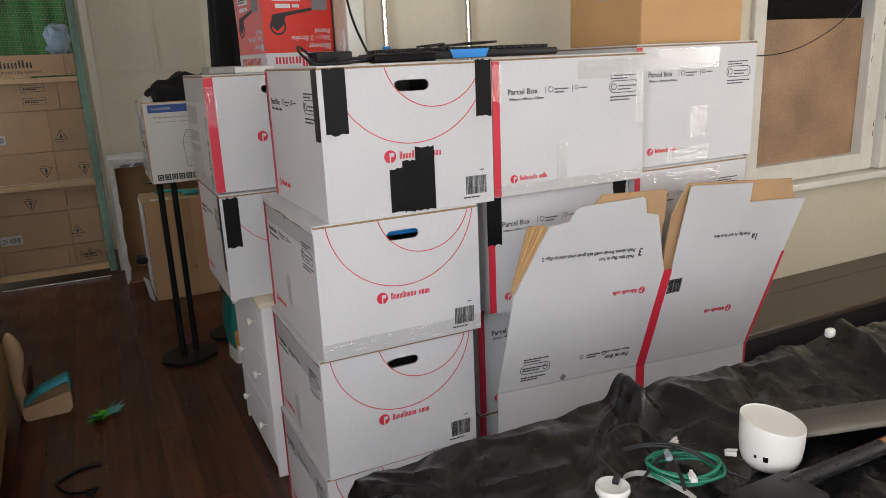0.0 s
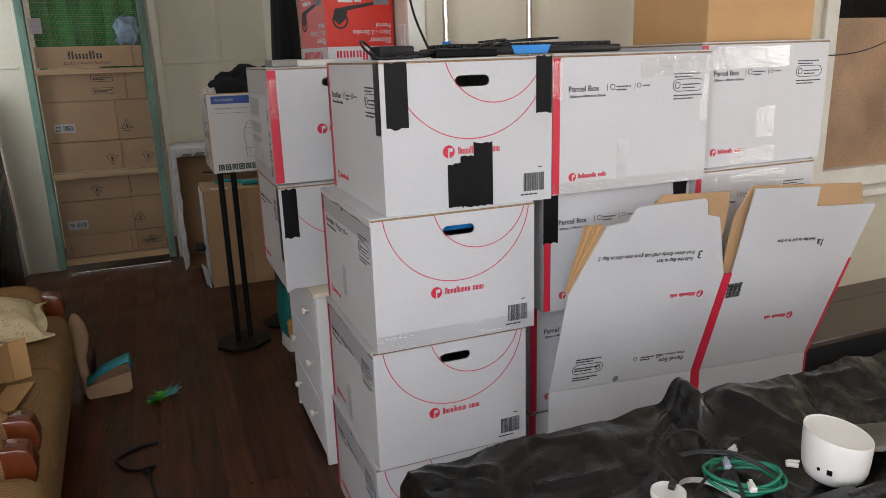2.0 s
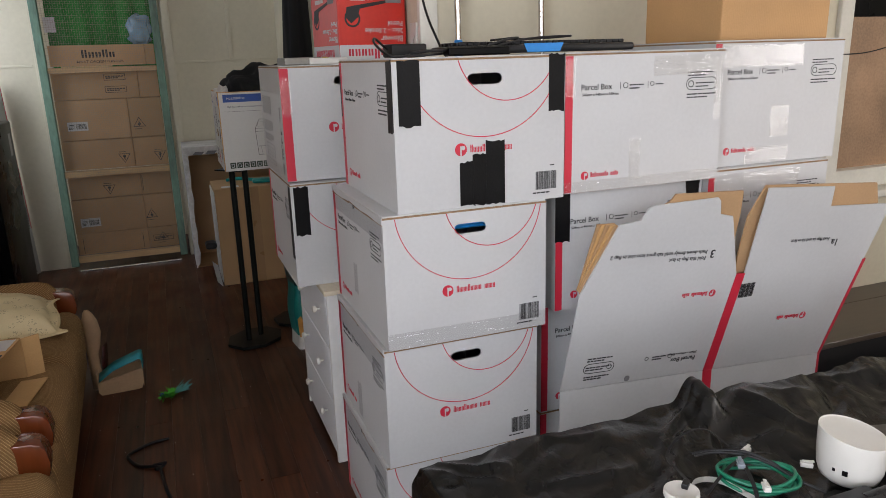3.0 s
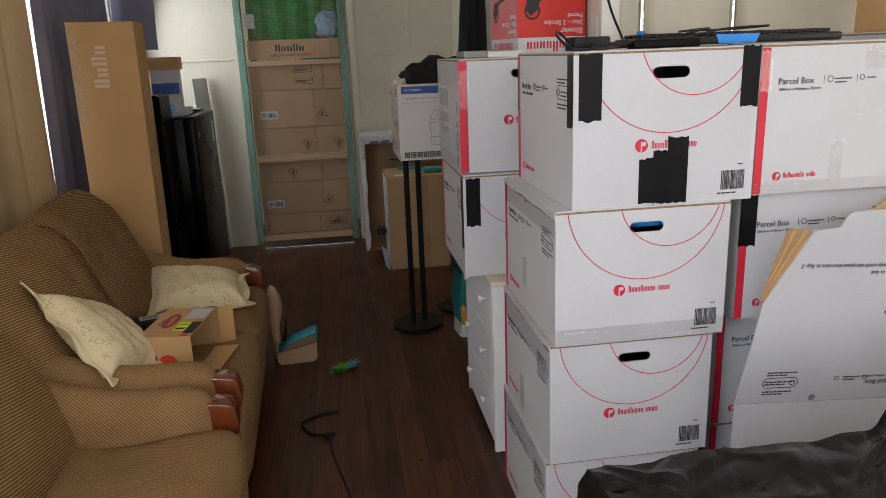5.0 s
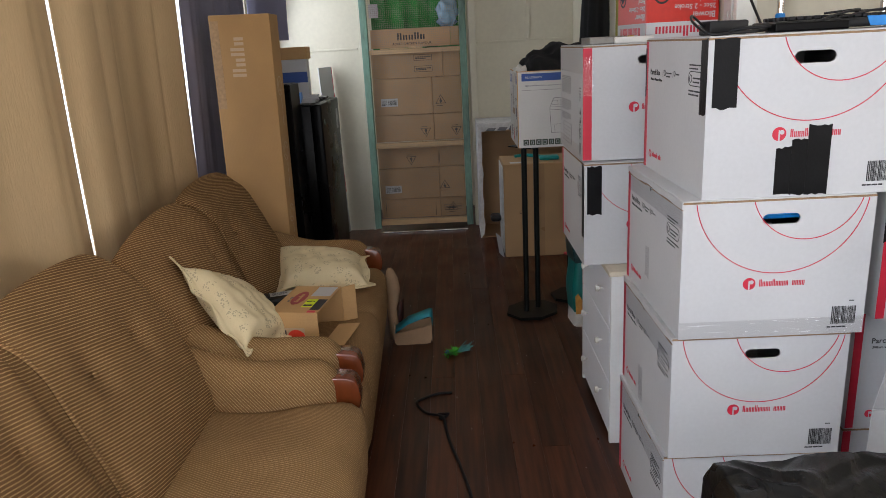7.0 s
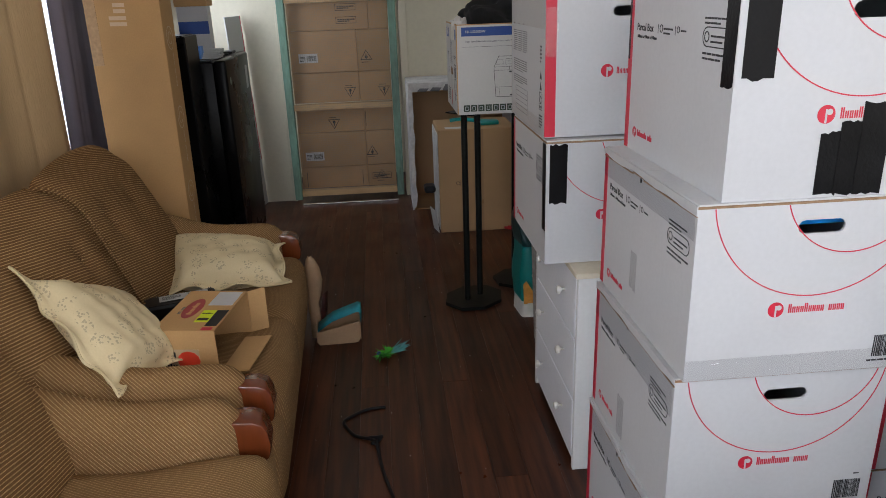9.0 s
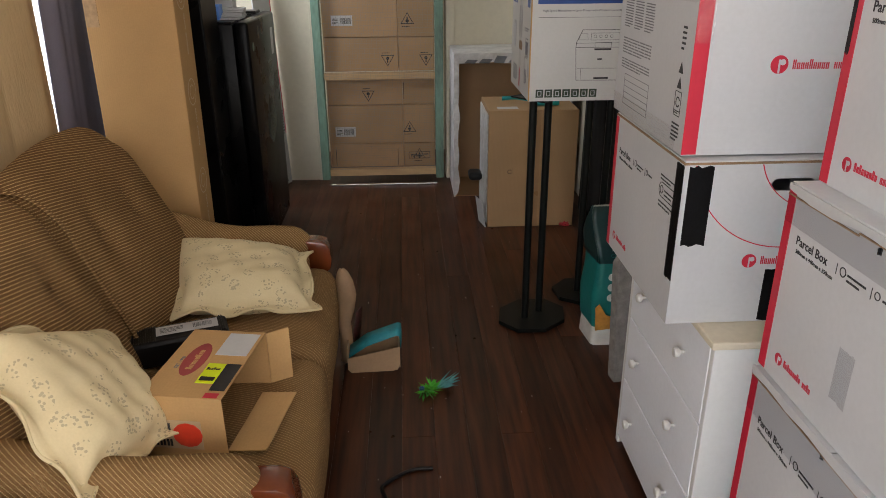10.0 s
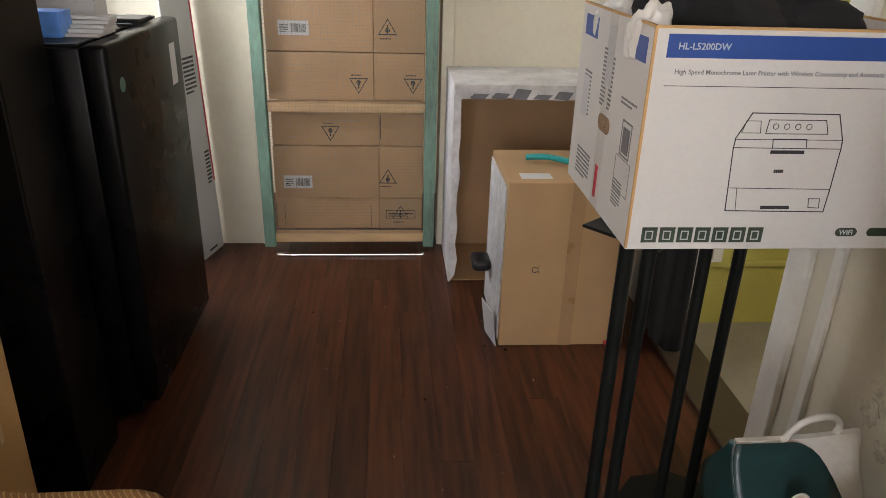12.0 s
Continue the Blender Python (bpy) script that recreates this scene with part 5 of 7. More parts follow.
stored_carton(-0.70, -0.24, 0.928, 1.205, Y + 0.006, "brown carton with a bar code label behind a wire screen", [("code", 0.056, 0.066)], 9)
stored_carton(-0.238, -0.015, 0.928, 1.205, Y + 0.002, "brown taped carton with a handling mark", [("up", 0.060, 0.100)], 10)
stored_carton(-0.70, -0.15, 1.208, 1.39, Y + 0.012, "brown carton with printed frames behind a wire screen", [("frame", 0.33, 0.04), ("frame", 0.33, 0.125)], 11)
stored_carton(-0.148, -0.015, 1.208, 1.39, Y + 0.016, "brown carton end behind a wire screen", [], 12)
food = stored_carton(-0.69, -0.08, 1.435, 1.575, Y + 0.01, "brown food carton with dark printing on a rail", [], 13)
bm = obj_bm()
add_word_bars(bm, 0.20, 0.055, 0.22, 0.055, 5, face(0, 0, 0, 1, 0), 12)
part("word_mark", bm, INK, food, "dark word bars")
lettering("caption", "ADULT CHICKEN FLAVOUR", 0.024, face(0, 0, 0, 1, 0) @ Matrix.Translation((0.165, 0.02, 0.0005)), INK, food)
stored_carton(-0.078, -0.015, 1.435, 1.575, Y + 0.01, "end of a brown food carton", [], 14)
for k, (x0, x1) in enumerate(((-0.62, -0.30), (-0.40, -0.10))):
    bm = obj_bm()
    add_box(bm, (x0, 5.652, 1.427 + 0.008 * k), (x1, 5.688, 1.434 + 0.008 * k), bevel=0.001)
    solid("timber_offcut", bm, RAWPINE, "thin pine offcut lying on a rail", "timber")
bm = obj_bm()
n = 24
cols = [[bm.verts.new((-0.70 + 0.69 * i / n, 5.95 + 0.02 * math.sin(i * 1.3) + 0.01 * math.sin(i * 2.9 + j), 1.2 + 0.8 * j / 8)) for j in range(9)] for i in range(n + 1)]
for a, c in zip(cols, cols[1:]):
    for j in range(8):
        bm.faces.new((a[j], c[j], c[j + 1], a[j + 1]))
solid("green_cloth", bm, GREENCLOTH, "bright green cloth hanging behind the screen", "cloth", smooth=60)
bm = obj_bm()
add_soft(bm, (-0.16, 5.74, 1.58), (-0.03, 5.86, 1.77), 0.04, 0.01, 14, warp=lambda c: c + Vector((0.030 * noise.noise(c * 17), 0.02 * noise.noise(c * 23), 0.022 * noise.noise(c * 19 + Vector((5, 1, 2)))))
         )
solid("plastic_bag", bm, surf("pale_blue_plastic", (0.20, 0.32, 0.42), 0.15, 0.2, 8, 40, 0.4), "crumpled pale blue plastic bag behind the screen", "plastic bag", smooth=180)
bm = obj_bm()
add_box(bm, (-0.69, 5.70, 1.66), (-0.62, 5.703, 1.76), pose(0, 0, 0))
solid("paper_note", bm, WHITE, "white paper note behind the screen", "paper")

# ---- open white carton and brown carton by the wall ----
WORN = surf("scuffed_white_board", (0.58, 0.57, 0.56), 0.6, 0.22, 9, 60, 0.2)
wb = thing("open_carton", "large white carton lying open with a brown inside", "cardboard box", pose(0.085, 5.33, 0, 0, 0, 0))
for lo, hi in (((0, 0, 0), (0.008, 0.42, 0.86)), ((0.70, 0, 0), (0.708, 0.42, 0.86)), ((0, 0, 0.86), (0.708, 0.42, 0.868)), ((0, 0.41, 0), (0.708, 0.42, 0.86))):
    bm = obj_bm()
    add_box(bm, lo, hi)
    part("outer_wall", bm, WORN, wb)
panels("lining", (((0.0082, 0.004, 0), (0.012, 0.4098, 0.8598)), ((0.012, 0.405, 0), (0.6998, 0.4098, 0.8598)), ((0.012, 0.004, 0.002), (0.6998, 0.405, 0.006))), KRAFT_PIECE, wb, "brown board lining")
bm = obj_bm()
rnd = random.Random(8)
front = [(0.0, 0.0)] + [(0.030 + rnd.uniform(-0.007, 0.007), 0.03 + k * 0.078) for k in range(11)] + [(0.04 + k * 0.065, 0.815 + rnd.uniform(-0.006, 0.006)) for k in range(1, 11)] + [(0.70, 0.868), (0.0, 0.868)]
add_plate(bm, front, Matrix.Translation((0, -0.004, 0)) @ face(0, 0, 0, 1, 0), 0.003)
part("torn_flap", bm, WORN, wb, "torn white front edge")
for k in range(7):
    bm = obj_bm()
    a, h = 0.06 + 0.085 * k, rnd.uniform(0.02, 0.05)
    add_plate(bm, [(a, 0.815), (a + 0.06, 0.81), (a + 0.08, 0.815 + h * 0.7), (a + 0.02, 0.815 + h * 0.8)], Matrix.Translation((0, -0.0072, 0)) @ face(0, 0, 0, 1, 0), 0.0006)
    part("worn_patch", bm, GREYINK, wb, "torn grey patches")

cb = thing("brown_carton", "upright brown carton with a teal brush on top", "cardboard box", pose(0.232, 4.785, 0, 0, 0, 0))
bm = obj_bm()
add_box(bm, (0, 0, 0), (0.475, 0.40, 0.645), bevel=0.004)
part("shell", bm, KRAFT_MID, cb)
bm = obj_bm()
add_ring(bm, 0.115, 0.315, 0.012, 0.003, face(0, 0, 0, 1, 0), 20, 340, 14)
add_plate(bm, rect(0.128, 0.300, 0.1295, 0.335), face(0, 0, 0, 1, 0), 0.0006)
part("recycling_mark", bm, INK, cb)
bm = obj_bm()
add_plate(bm, rect(0.225, 0, 0.275, 0.645), face(0, 0, 0, 1, 0), 0.0007)
part("tape", bm, surf("brown_tape", (0.33, 0.20, 0.10), 0.3, 0.08, 8, 90, 0.05), cb, "band of brown tape")
bm = obj_bm()
add_plate(bm, rect(0.05, 0.04, 0.16, 0.10), Matrix.Translation((0, 0, 0.645)), 0.0007)
part("top_label", bm, WHITE, cb, "crumpled white label")
bm = obj_bm()
add_box(bm, (-0.006, 0.02, 0.02), (-0.0005, 0.39, 0.62), bevel=0.001)
part("side_sheet", bm, surf("grey_white_board", (0.5, 0.5, 0.49), 0.6, 0.3, 5, 40, 0.05), cb, "scuffed grey printed side")
bm = obj_bm()
add_box(bm, (-0.012, 0.0, 0.001), (-0.008, 0.12, 0.15), pose(0, 0, 0, 0, -8, 12), bevel=0.001)
part("loose_flap", bm, WHITE, cb, "loose white flap")
bm = obj_bm()
add_tube(bm, spline([(0.33, 5.02, 0.664), (0.40, 5.0, 0.672), (0.47, 4.96, 0.668), (0.52, 4.93, 0.664)]), 0.011, 10)
add_box(bm, (0.49, 4.88, 0.648), (0.62, 4.96, 0.674), bevel=0.008)
solid("hand_brush", bm, TEAL, "teal plastic hand brush on the brown carton", "brush", smooth=50)
bm = obj_bm()
add_soft(bm, (0.15, 5.0, 0.20), (0.225, 5.12, 0.245), 0.02, 0.0, 6)
solid("torch", bm, BLACKPLAST, "black plastic torch poking out of a carton", "torch", smooth=180)


# ---- stands and printer carton ----
def speaker_stand(x, y, label, h=0.90, turn=20):
    s = thing("speaker_stand", label, "speaker stand", pose(x, y, 0, 0, 0, turn), "black speaker stands")
    bm = obj_bm()
    oct_ = [(0.155 * math.cos(radians(22.5 + 45 * k)), 0.135 * math.sin(radians(22.5 + 45 * k))) for k in range(8)]
    add_plate(bm, oct_, Matrix.Translation((0, 0, 0.004)), 0.016)
    part("base_plate", bm, STEELBLACK, s)
    for px, py in ((-0.044, 0.0), (0.044, 0.0)):
        bm = obj_bm()
        add_tube(bm, [(px, py, 0.02), (px, py, h - 0.006)], 0.0145, 14)
        part("tube", bm, STEELBLACK, s, "", 50)
    bm = obj_bm()
    add_box(bm, (-0.08, -0.08, h - 0.006), (0.08, 0.08, h), bevel=0.002)
    part("top_plate", bm, STEELBLACK, s)
    return s


speaker_stand(0.298, 3.715, "black steel speaker stand with an octagonal base carrying a carton", 0.919, 40)
speaker_stand(0.580, 3.93, "black steel speaker stand with an octagonal base", 0.919, 8)

pr = thing("printer_carton", "white and blue printer carton open on top, on black stands", "cardboard box", pose(0.230, 3.606, 0.920, 0, 0, 0))
PW, PD, PH = 0.486, 0.43, 0.370
PRWHITE = surf("printer_board", (0.58, 0.57, 0.54), 0.5, 0.05, 3, 90, 0.05)
panels("board", (((0, 0, 0), (PW, 0.006, PH)), ((0, PD - 0.006, 0), (PW, PD, PH)), ((0, 0.006, 0), (0.006, PD - 0.006, PH)), ((PW - 0.006, 0.006, 0), (PW, PD - 0.006, PH)), ((0.006, 0.006, 0), (PW - 0.006, PD - 0.006, 0.006))), PRWHITE, pr, "", 0.001)
RIM = [((0.0, 0.0, PH), (PW, 0.006, PH + 0.004)), ((0.0, 0.006, PH), (0.006, PD, PH + 0.004)), ((PW - 0.006, 0.006, PH), (PW, PD, PH + 0.004)), ((-0.0008, -0.0008, 0.002), (0.0035, 0.0035, PH))]
panels("board_edge", RIM, KRAFT, pr, "brown scuffed board edge")
bm = obj_bm()
add_box(bm, (0.0065, 0.0065, 0.315), (PW - 0.0065, PD - 0.0065, 0.317))
part("inner_flap", bm, KRAFT, pr)
m = face(0, 0, 0, 1, 0)
bm = obj_bm()
add_plate(bm, rect(0.022, PH - 0.044, PW - 0.014, PH - 0.008), m, 0.0007)
part("blue_band", bm, BLUEINK, pr, "blue printed band")
lettering("model_name", "HL-L5200DW", 0.0145, m @ Matrix.Translation((0.039, PH - 0.031, 0.0010)), WHITE, pr)
bm = obj_bm()
add_word_bars(bm, PW - 0.076, PH - 0.033, 0.050, 0.016, 7, m @ Matrix.Translation((0, 0, 0.0006)), 6)
part("maker_mark", bm, WHITE, pr)
lettering("caption", "High Speed Monochrome Laser Printer with Wireless Connectivity and Automatic 2-sided Printing", 0.0104, m @ Matrix.Translation((0.039, PH - 0.069, 0.0004)), GREYINK, pr)
bm = obj_bm()
add_plate(bm, rect(0.025, PH - 0.088, PW - 0.022, PH - 0.0870), m, 0.0006)
m_front = m
out = [(0.166, 0.072), (0.342, 0.070), (0.344, 0.110), (0.345, 0.182), (0.344, 0.197), (0.328, 0.240), (0.180, 0.241), (0.160, 0.199), (0.159, 0.182)]


def add_outline(bm, pts, w, m, closed=True):
    n = len(pts)
    for i in range(n if closed else n - 1):
        a, b = Vector(pts[i]), Vector(pts[(i + 1) % n])
        d = (b - a).normalized() * w / 2
        p = Vector((-d.y, d.x))
        add_plate(bm, [tuple(a - d + p), tuple(a - d - p), tuple(b + d - p), tuple(b + d + p)], m, 0.0006)


add_outline(bm, out, 0.0017, m)
add_outline(bm, [(0.161, 0.183), (0.345, 0.182)], 0.0012, m, False)
add_outline(bm, [(0.167, 0.113), (0.343, 0.111)], 0.0012, m, False)
add_outline(bm, [(0.159, 0.197), (0.344, 0.197)], 0.0010, m, False)
add_outline(bm, [(0.209, 0.207), (0.316, 0.207), (0.308, 0.230), (0.211, 0.230)], 0.0012, m)
add_outline(bm, [(0.226, 0.184), (0.224, 0.198), (0.282, 0.198), (0.284, 0.184)], 0.0012, m, False)
add_plate(bm, [(0.224, 0.173), (0.283, 0.173), (0.282, 0.179), (0.224, 0.179)], m, 0.0008)
add_plate(bm, [(0.228, 0.075), (0.279, 0.075), (0.278, 0.081), (0.227, 0.081)], m, 0.0008)
add_outline(bm, [(0.184, 0.072), (0.179, 0.113)], 0.0009, m, False)
add_outline(bm, [(0.313, 0.078), (0.332, 0.077), (0.330, 0.094), (0.310, 0.094)], 0.0012, m)
add_outline(bm, [(0.168, 0.208), (0.200, 0.208), (0.197, 0.228), (0.173, 0.228)], 0.0010, m)
add_small_print(bm, 0.237, 0.140, 0.024, 0.007, 1, m, 2, 0.8)
for k in range(4):
    add_outline(bm, disc(0.2240 + k * 0.0190, 0.2190, 0.0048, 8), 0.001, m)
part("line_drawing", bm, INK, pr, "black line drawing of a printer")
m = m_front
GREENINK = surf("dark_green_print", (0.03, 0.05, 0.03), 0.6, 0.1, 8, 90, 0.02)
for outline in [rect(0.026 + k * 0.0315, 0.013, 0.053 + k * 0.0315, 0.041) for k in range(7)] + [stadium(0.394, 0.032, 0.040, 0.016), stadium(0.454, 0.032, 0.044, 0.016)]:
    bm = obj_bm()
    add_plate(bm, outline, m, 0.0007)
    part("icon", bm, GREENINK, pr, "dark green icon")
bm = obj_bm()
for k in range(7):
    u = 0.026 + k * 0.0315
    add_outline(bm, rect(u + 0.007, 0.019, u + 0.019, 0.034), 0.002, m @ Matrix.Translation((0, 0, 0.0007)))
part("icon_lines", bm, WHITE, pr)
lettering("caption", "WiFi", 0.013, m @ Matrix.Translation((0.381, 0.0275, 0.0010)), WHITE, pr)
m = face(0, PD, 0, 0, -1)
for u0, u1 in ((0.03, 0.12), (0.315, 0.405)):
    bm = obj_bm()
    add_plate(bm, rect(u0, PH - 0.058, u1, PH - 0.018), m, 0.0007)
    part("side_band", bm, BLUEINK, pr, "blue printed panel")
bm = obj_bm()
add_plate(bm, rect(0.055, 0.15, 0.10, 0.235), m, 0.0007)
part("paper_label", bm, WHITE, pr, "creased paper label")
bm = obj_bm()
add_plate(bm, rect(0.20, PH - 0.13, 0.24, PH - 0.02), m, 0.0007)
part("paper_label", bm, WHITE, pr, "creased paper label")
bm = obj_bm()
add_plate(bm, rect(0.205, 0.02, 0.222, 0.085), m, 0.0008)
part("red_mark", bm, RED, pr, "red printed tape mark")
ink = obj_bm()
for k, (u, v, w, h, r) in enumerate(((0.06, 0.15, 0.05, 0.10, 12), (0.31, 0.23, 0.085, 0.015, 2), (0.32, 0.05, 0.05, 0.05, 8), (0.06, 0.03, 0.1, 0.06, 7), (0.18, 0.20, 0.03, 0.11, 14), (0.23, 0.20, 0.02, 0.10, 12))):
    add_small_print(ink, u, v, w, h, r, m, 60 + k)
add_outline(ink, rect(0.335, 0.145, 0.385, 0.205), 0.003, m)
add_barcode(ink, 0.342, 0.15, 0.036, 0.045, m, 8)
add_outline(ink, rect(0.32, 0.08, 0.40, 0.14), 0.001, m)
part("side_print", ink, GREYINK, pr)
bm = obj_bm()
add_plate(bm, stadium(0.225, 0.17, 0.075, 0.032), m, 0.0009)
part("hand_hole", bm, KRAFT_EDGE, pr, "torn hand hole")
tape_strip(pr, m, 0.195, 0.0, 0.245, PH, CLEAR, "strip of clear tape", "clear_tape", seed=70)


def crumple(name, m, r, h, material, label, category, seed, squash=1.0):
    """A heap of cloth: a lumpy folded mound."""
    noise.seed_set(seed)
    bm = obj_bm()
    bmesh.ops.create_icosphere(bm, subdivisions=5, radius=1.0)
    for v in bm.verts:
        d = v.co.normalized()
        k = 1 + 0.35 * noise.noise(d * 1.6) + 0.16 * (1 - abs(noise.noise(d * 3.4))) + 0.05 * noise.noise(d * 9)
        v.co = Vector((d.x * r * k, d.y * r * k * squash, max(0.0, (d.z * 0.75 + 0.35) * h * k)))
    return solid(name, bm, material, label, category, m, 180)


crumple("white_rag", pose(0.258, 3.70, 1.230), 0.035, 0.07, WHITEPLAST, "scrunched white tissue on the printer carton", "tissue", 6, 0.8)
crumple("black_garment", pose(0.467, 3.80, 1.235), 0.160, 0.14, BLACKCLOTH, "crumpled black garment piled in the printer carton", "clothing", 4, 0.9)
crumple("plastic_wrap", pose(0.282, 3.93, 1.232), 0.045, 0.065, surf("white_plastic_film", (0.6, 0.6, 0.58), 0.3, 0.1, 9, 80, 0.5), "crumpled white plastic film in the printer carton", "plastic film", 6)


# ---- flattened carton standing before the stacks ----
u = Vector((0.9965, 0.012, -0.070)).normalized()
v = Vector((0.045, -0.068, 0.335))
v = (v - v.dot(u) * u).normalized()
w = u.cross(v)
FLAT = Matrix(((u.x, v.x, w.x, 1.456), (u.y, v.y, w.y, 1.666), (u.z, v.z, w.z, 0.447), (0, 0, 0, 1)))
flat = thing("flattened_carton", "flattened white parcel carton with red corner strips and open flaps", "cardboard box", FLAT)
LP = [(-0.519, 0.010), (-0.006, 0.010), (0.010, 0.345), (-0.068, 0.531), (-0.115, 0.539), (-0.128, 0.580), (-0.139, 0.589), (-0.352, 0.572), (-0.366, 0.562), (-0.379, 0.531), (-0.444, 0.521), (-0.522, 0.323)]
bm = obj_bm()
add_plate(bm, LP, Matrix.Translation((0, 0, -0.004)), 0.004)
part("side_panel", bm, WHITE, flat)
RP = [(0.029, 0.010), (0.489, 0.010), (0.530, 0.360), (0.559, 0.549), (0.301, 0.548), (0.290, 0.611), (0.035, 0.612), (0.042, 0.345)]
bm = obj_bm()
add_plate(bm, RP, Matrix.Translation((0, 0, -0.0042)), 0.004)
part("end_panel", bm, WHITE, flat)
bm = obj_bm()
add_plate(bm, [(-0.006, 0.010), (0.029, 0.010), (0.042, 0.345), (0.010, 0.345)], Matrix.Translation((0, 0, -0.0036)), 0.005)
part("corner_strip", bm, RED, flat, "red corner strip")
bm = obj_bm()
add_plate(bm, [(0.482, 0.010), (0.492, 0.010), (0.537, 0.362), (0.526, 0.360)], Matrix.Translation((0, 0, -0.003)), 0.005)
part("corner_strip", bm, RED, flat, "red corner strip")
# lower flaps, bent forward at the crease
HINGE = Matrix.Translation((0, 0.008, 0)) @ pose(0, 0, 0, -12, 0, 0)
for name, outline, material, d in (("lower_flap", [(-0.519, 0), (-0.498, -0.40), (0.020, -0.40), (-0.006, 0)], WHITE, 0.0), ("lower_flap", [(0.029, 0), (0.055, -0.40), (0.500, -0.40), (0.483, 0)], WHITE, 0.0),
                                   ("corner_strip", [(-0.006, 0), (0.020, -0.40), (0.055, -0.40), (0.029, 0)], RED, 0.0006), ("corner_strip", [(0.483, 0), (0.500, -0.40), (0.509, -0.40), (0.493, 0)], RED, 0.0006)):
    bm = obj_bm()
    add_plate(bm, outline, HINGE @ Matrix.Translation((0, 0, -0.004)), 0.004 + d)
    part(name, bm, material, flat, "red corner strip" if material is RED else "")
for outline in ([(-0.36, 0.33), (-0.02, 0.33), (-0.020, 0.450), (-0.028, 0.537), (-0.040, 0.600), (-0.270, 0.596), (-0.285, 0.575), (-0.35, 0.54)],
                [(0.016, 0.33), (0.50, 0.33), (0.520, 0.547), (0.485, 0.612), (0.040, 0.614), (0.006, 0.520)]):
    bm = obj_bm()
    add_plate(bm, outline, Matrix.Translation((0, 0, -0.022)), 0.006)
    part("inner_panel", bm, KRAFT_PIECE, flat, "brown inside of a rear panel")
for k in range(5):
    bm = obj_bm()
    add_plate(bm, [(-0.521, 0.325), (-0.446, 0.518), (-0.456 - 0.011 * k, 0.517), (-0.522 + 0.001 * k, 0.34)], Matrix.Translation((0, 0, -0.008 - 0.004 * k)), 0.003)
    part("board_edge", bm, KRAFT if k % 2 else KRAFT_PIECE, flat, "brown folded edge")
bm = obj_bm()
add_plate(bm, disc(-0.295, 0.022, 0.010, 12), Matrix.Identity(4), 0.0006)
part("slot", bm, GREYINK, flat)
flip = pose(0, 0, 0, 0, 0, 180)
white, ink = obj_bm(), obj_bm()
for cu, cv, r in ((-0.062, 0.288, 0.012), (0.345, 0.172, 0.013)):
    fm = Matrix.Translation((cu, cv, 0.0)) @ flip
    red = obj_bm()
    badge(red, white, 0, 0, r, fm)
    part("badge", red, RED, flat, "round red badge")
    red = obj_bm()
    add_word_bars(red, 0.019, -0.007, 0.092, 0.014, 14, fm, 3)
    part("word_mark", red, RED, flat, "red word bars")
part("badge_relief", white, WHITE, flat)
fm = flip
lettering("title", "Parcel Box", 0.0215, Matrix.Translation((-0.055, 0.072, 0.0005)) @ flip, INK, flat)
lettering("size_line", "500mm x 440mm x 350mm", 0.0098, Matrix.Translation((-0.055, 0.089, 0.0005)) @ flip, INK, flat)
lettering("caption", "Fold this flap in last", 0.0165, Matrix.Translation((-0.125, 0.412, 0.0005)) @ flip, INK, flat)
lettering("caption", "Push down firmly until tab goes into slot in flap 2", 0.0165, Matrix.Translation((-0.125, 0.432, 0.0005)) @ flip, INK, flat)
lettering("caption", "3", 0.036, Matrix.Translation((-0.095, 0.430, 0.0005)) @ flip, INK, flat)
lettering("caption", "1a", 0.034, Matrix.Translation((0.385, 0.438, 0.0005)) @ flip, INK, flat)
lettering("caption", "Fold flap 1a and 1b in first", 0.0150, Matrix.Translation((0.342, 0.446, 0.0005)) @ flip, INK, flat)
lettering("caption", "Assembly Instructions", 0.014, HINGE @ Matrix.Translation((-0.345, -0.135, 0.0005)), INK, flat)
add_barcode(ink, 0.058, 0.258, 0.055, 0.048, pose(0, 0, 0, 0, 0, 3), 2)
add_small_print(ink, 0.045, 0.297, 0.06, 0.007, 1, Matrix.Identity(4), 3)
add_small_print(ink, -0.345, -0.165, 0.16, 0.02, 2, HINGE, 4)
add_small_print(ink, -0.22, 0.075, 0.05, 0.017, 2, Matrix.Identity(4), 5)
add_ring(ink, -0.155, 0.083, 0.008, 0.0018, Matrix.Identity(4), 0, 360, 14)
add_ring(ink, -0.24, 0.083, 0.007, 0.0018, Matrix.Identity(4), 0, 360, 14)
o_, i_ = stadium(-0.405, 0.075, 0.105, 0.034), stadium(-0.405, 0.075, 0.101, 0.030)
for i in range(len(o_)):
    j = (i + 1) % len(o_)
    add_plate(ink, [i_[i], o_[i], o_[j], i_[j]], Matrix.Identity(4), 0.0006)
add_ring(ink, -0.370, 0.075, 0.009, 0.002, Matrix.Identity(4), 0, 360, 14)
for a in (0.036, 0.068, 0.098):
    add_small_print(ink, -0.45, a, 0.085, 0.016, 2, Matrix.Identity(4), int(a * 1000))
part("small_print", ink, INK, flat)

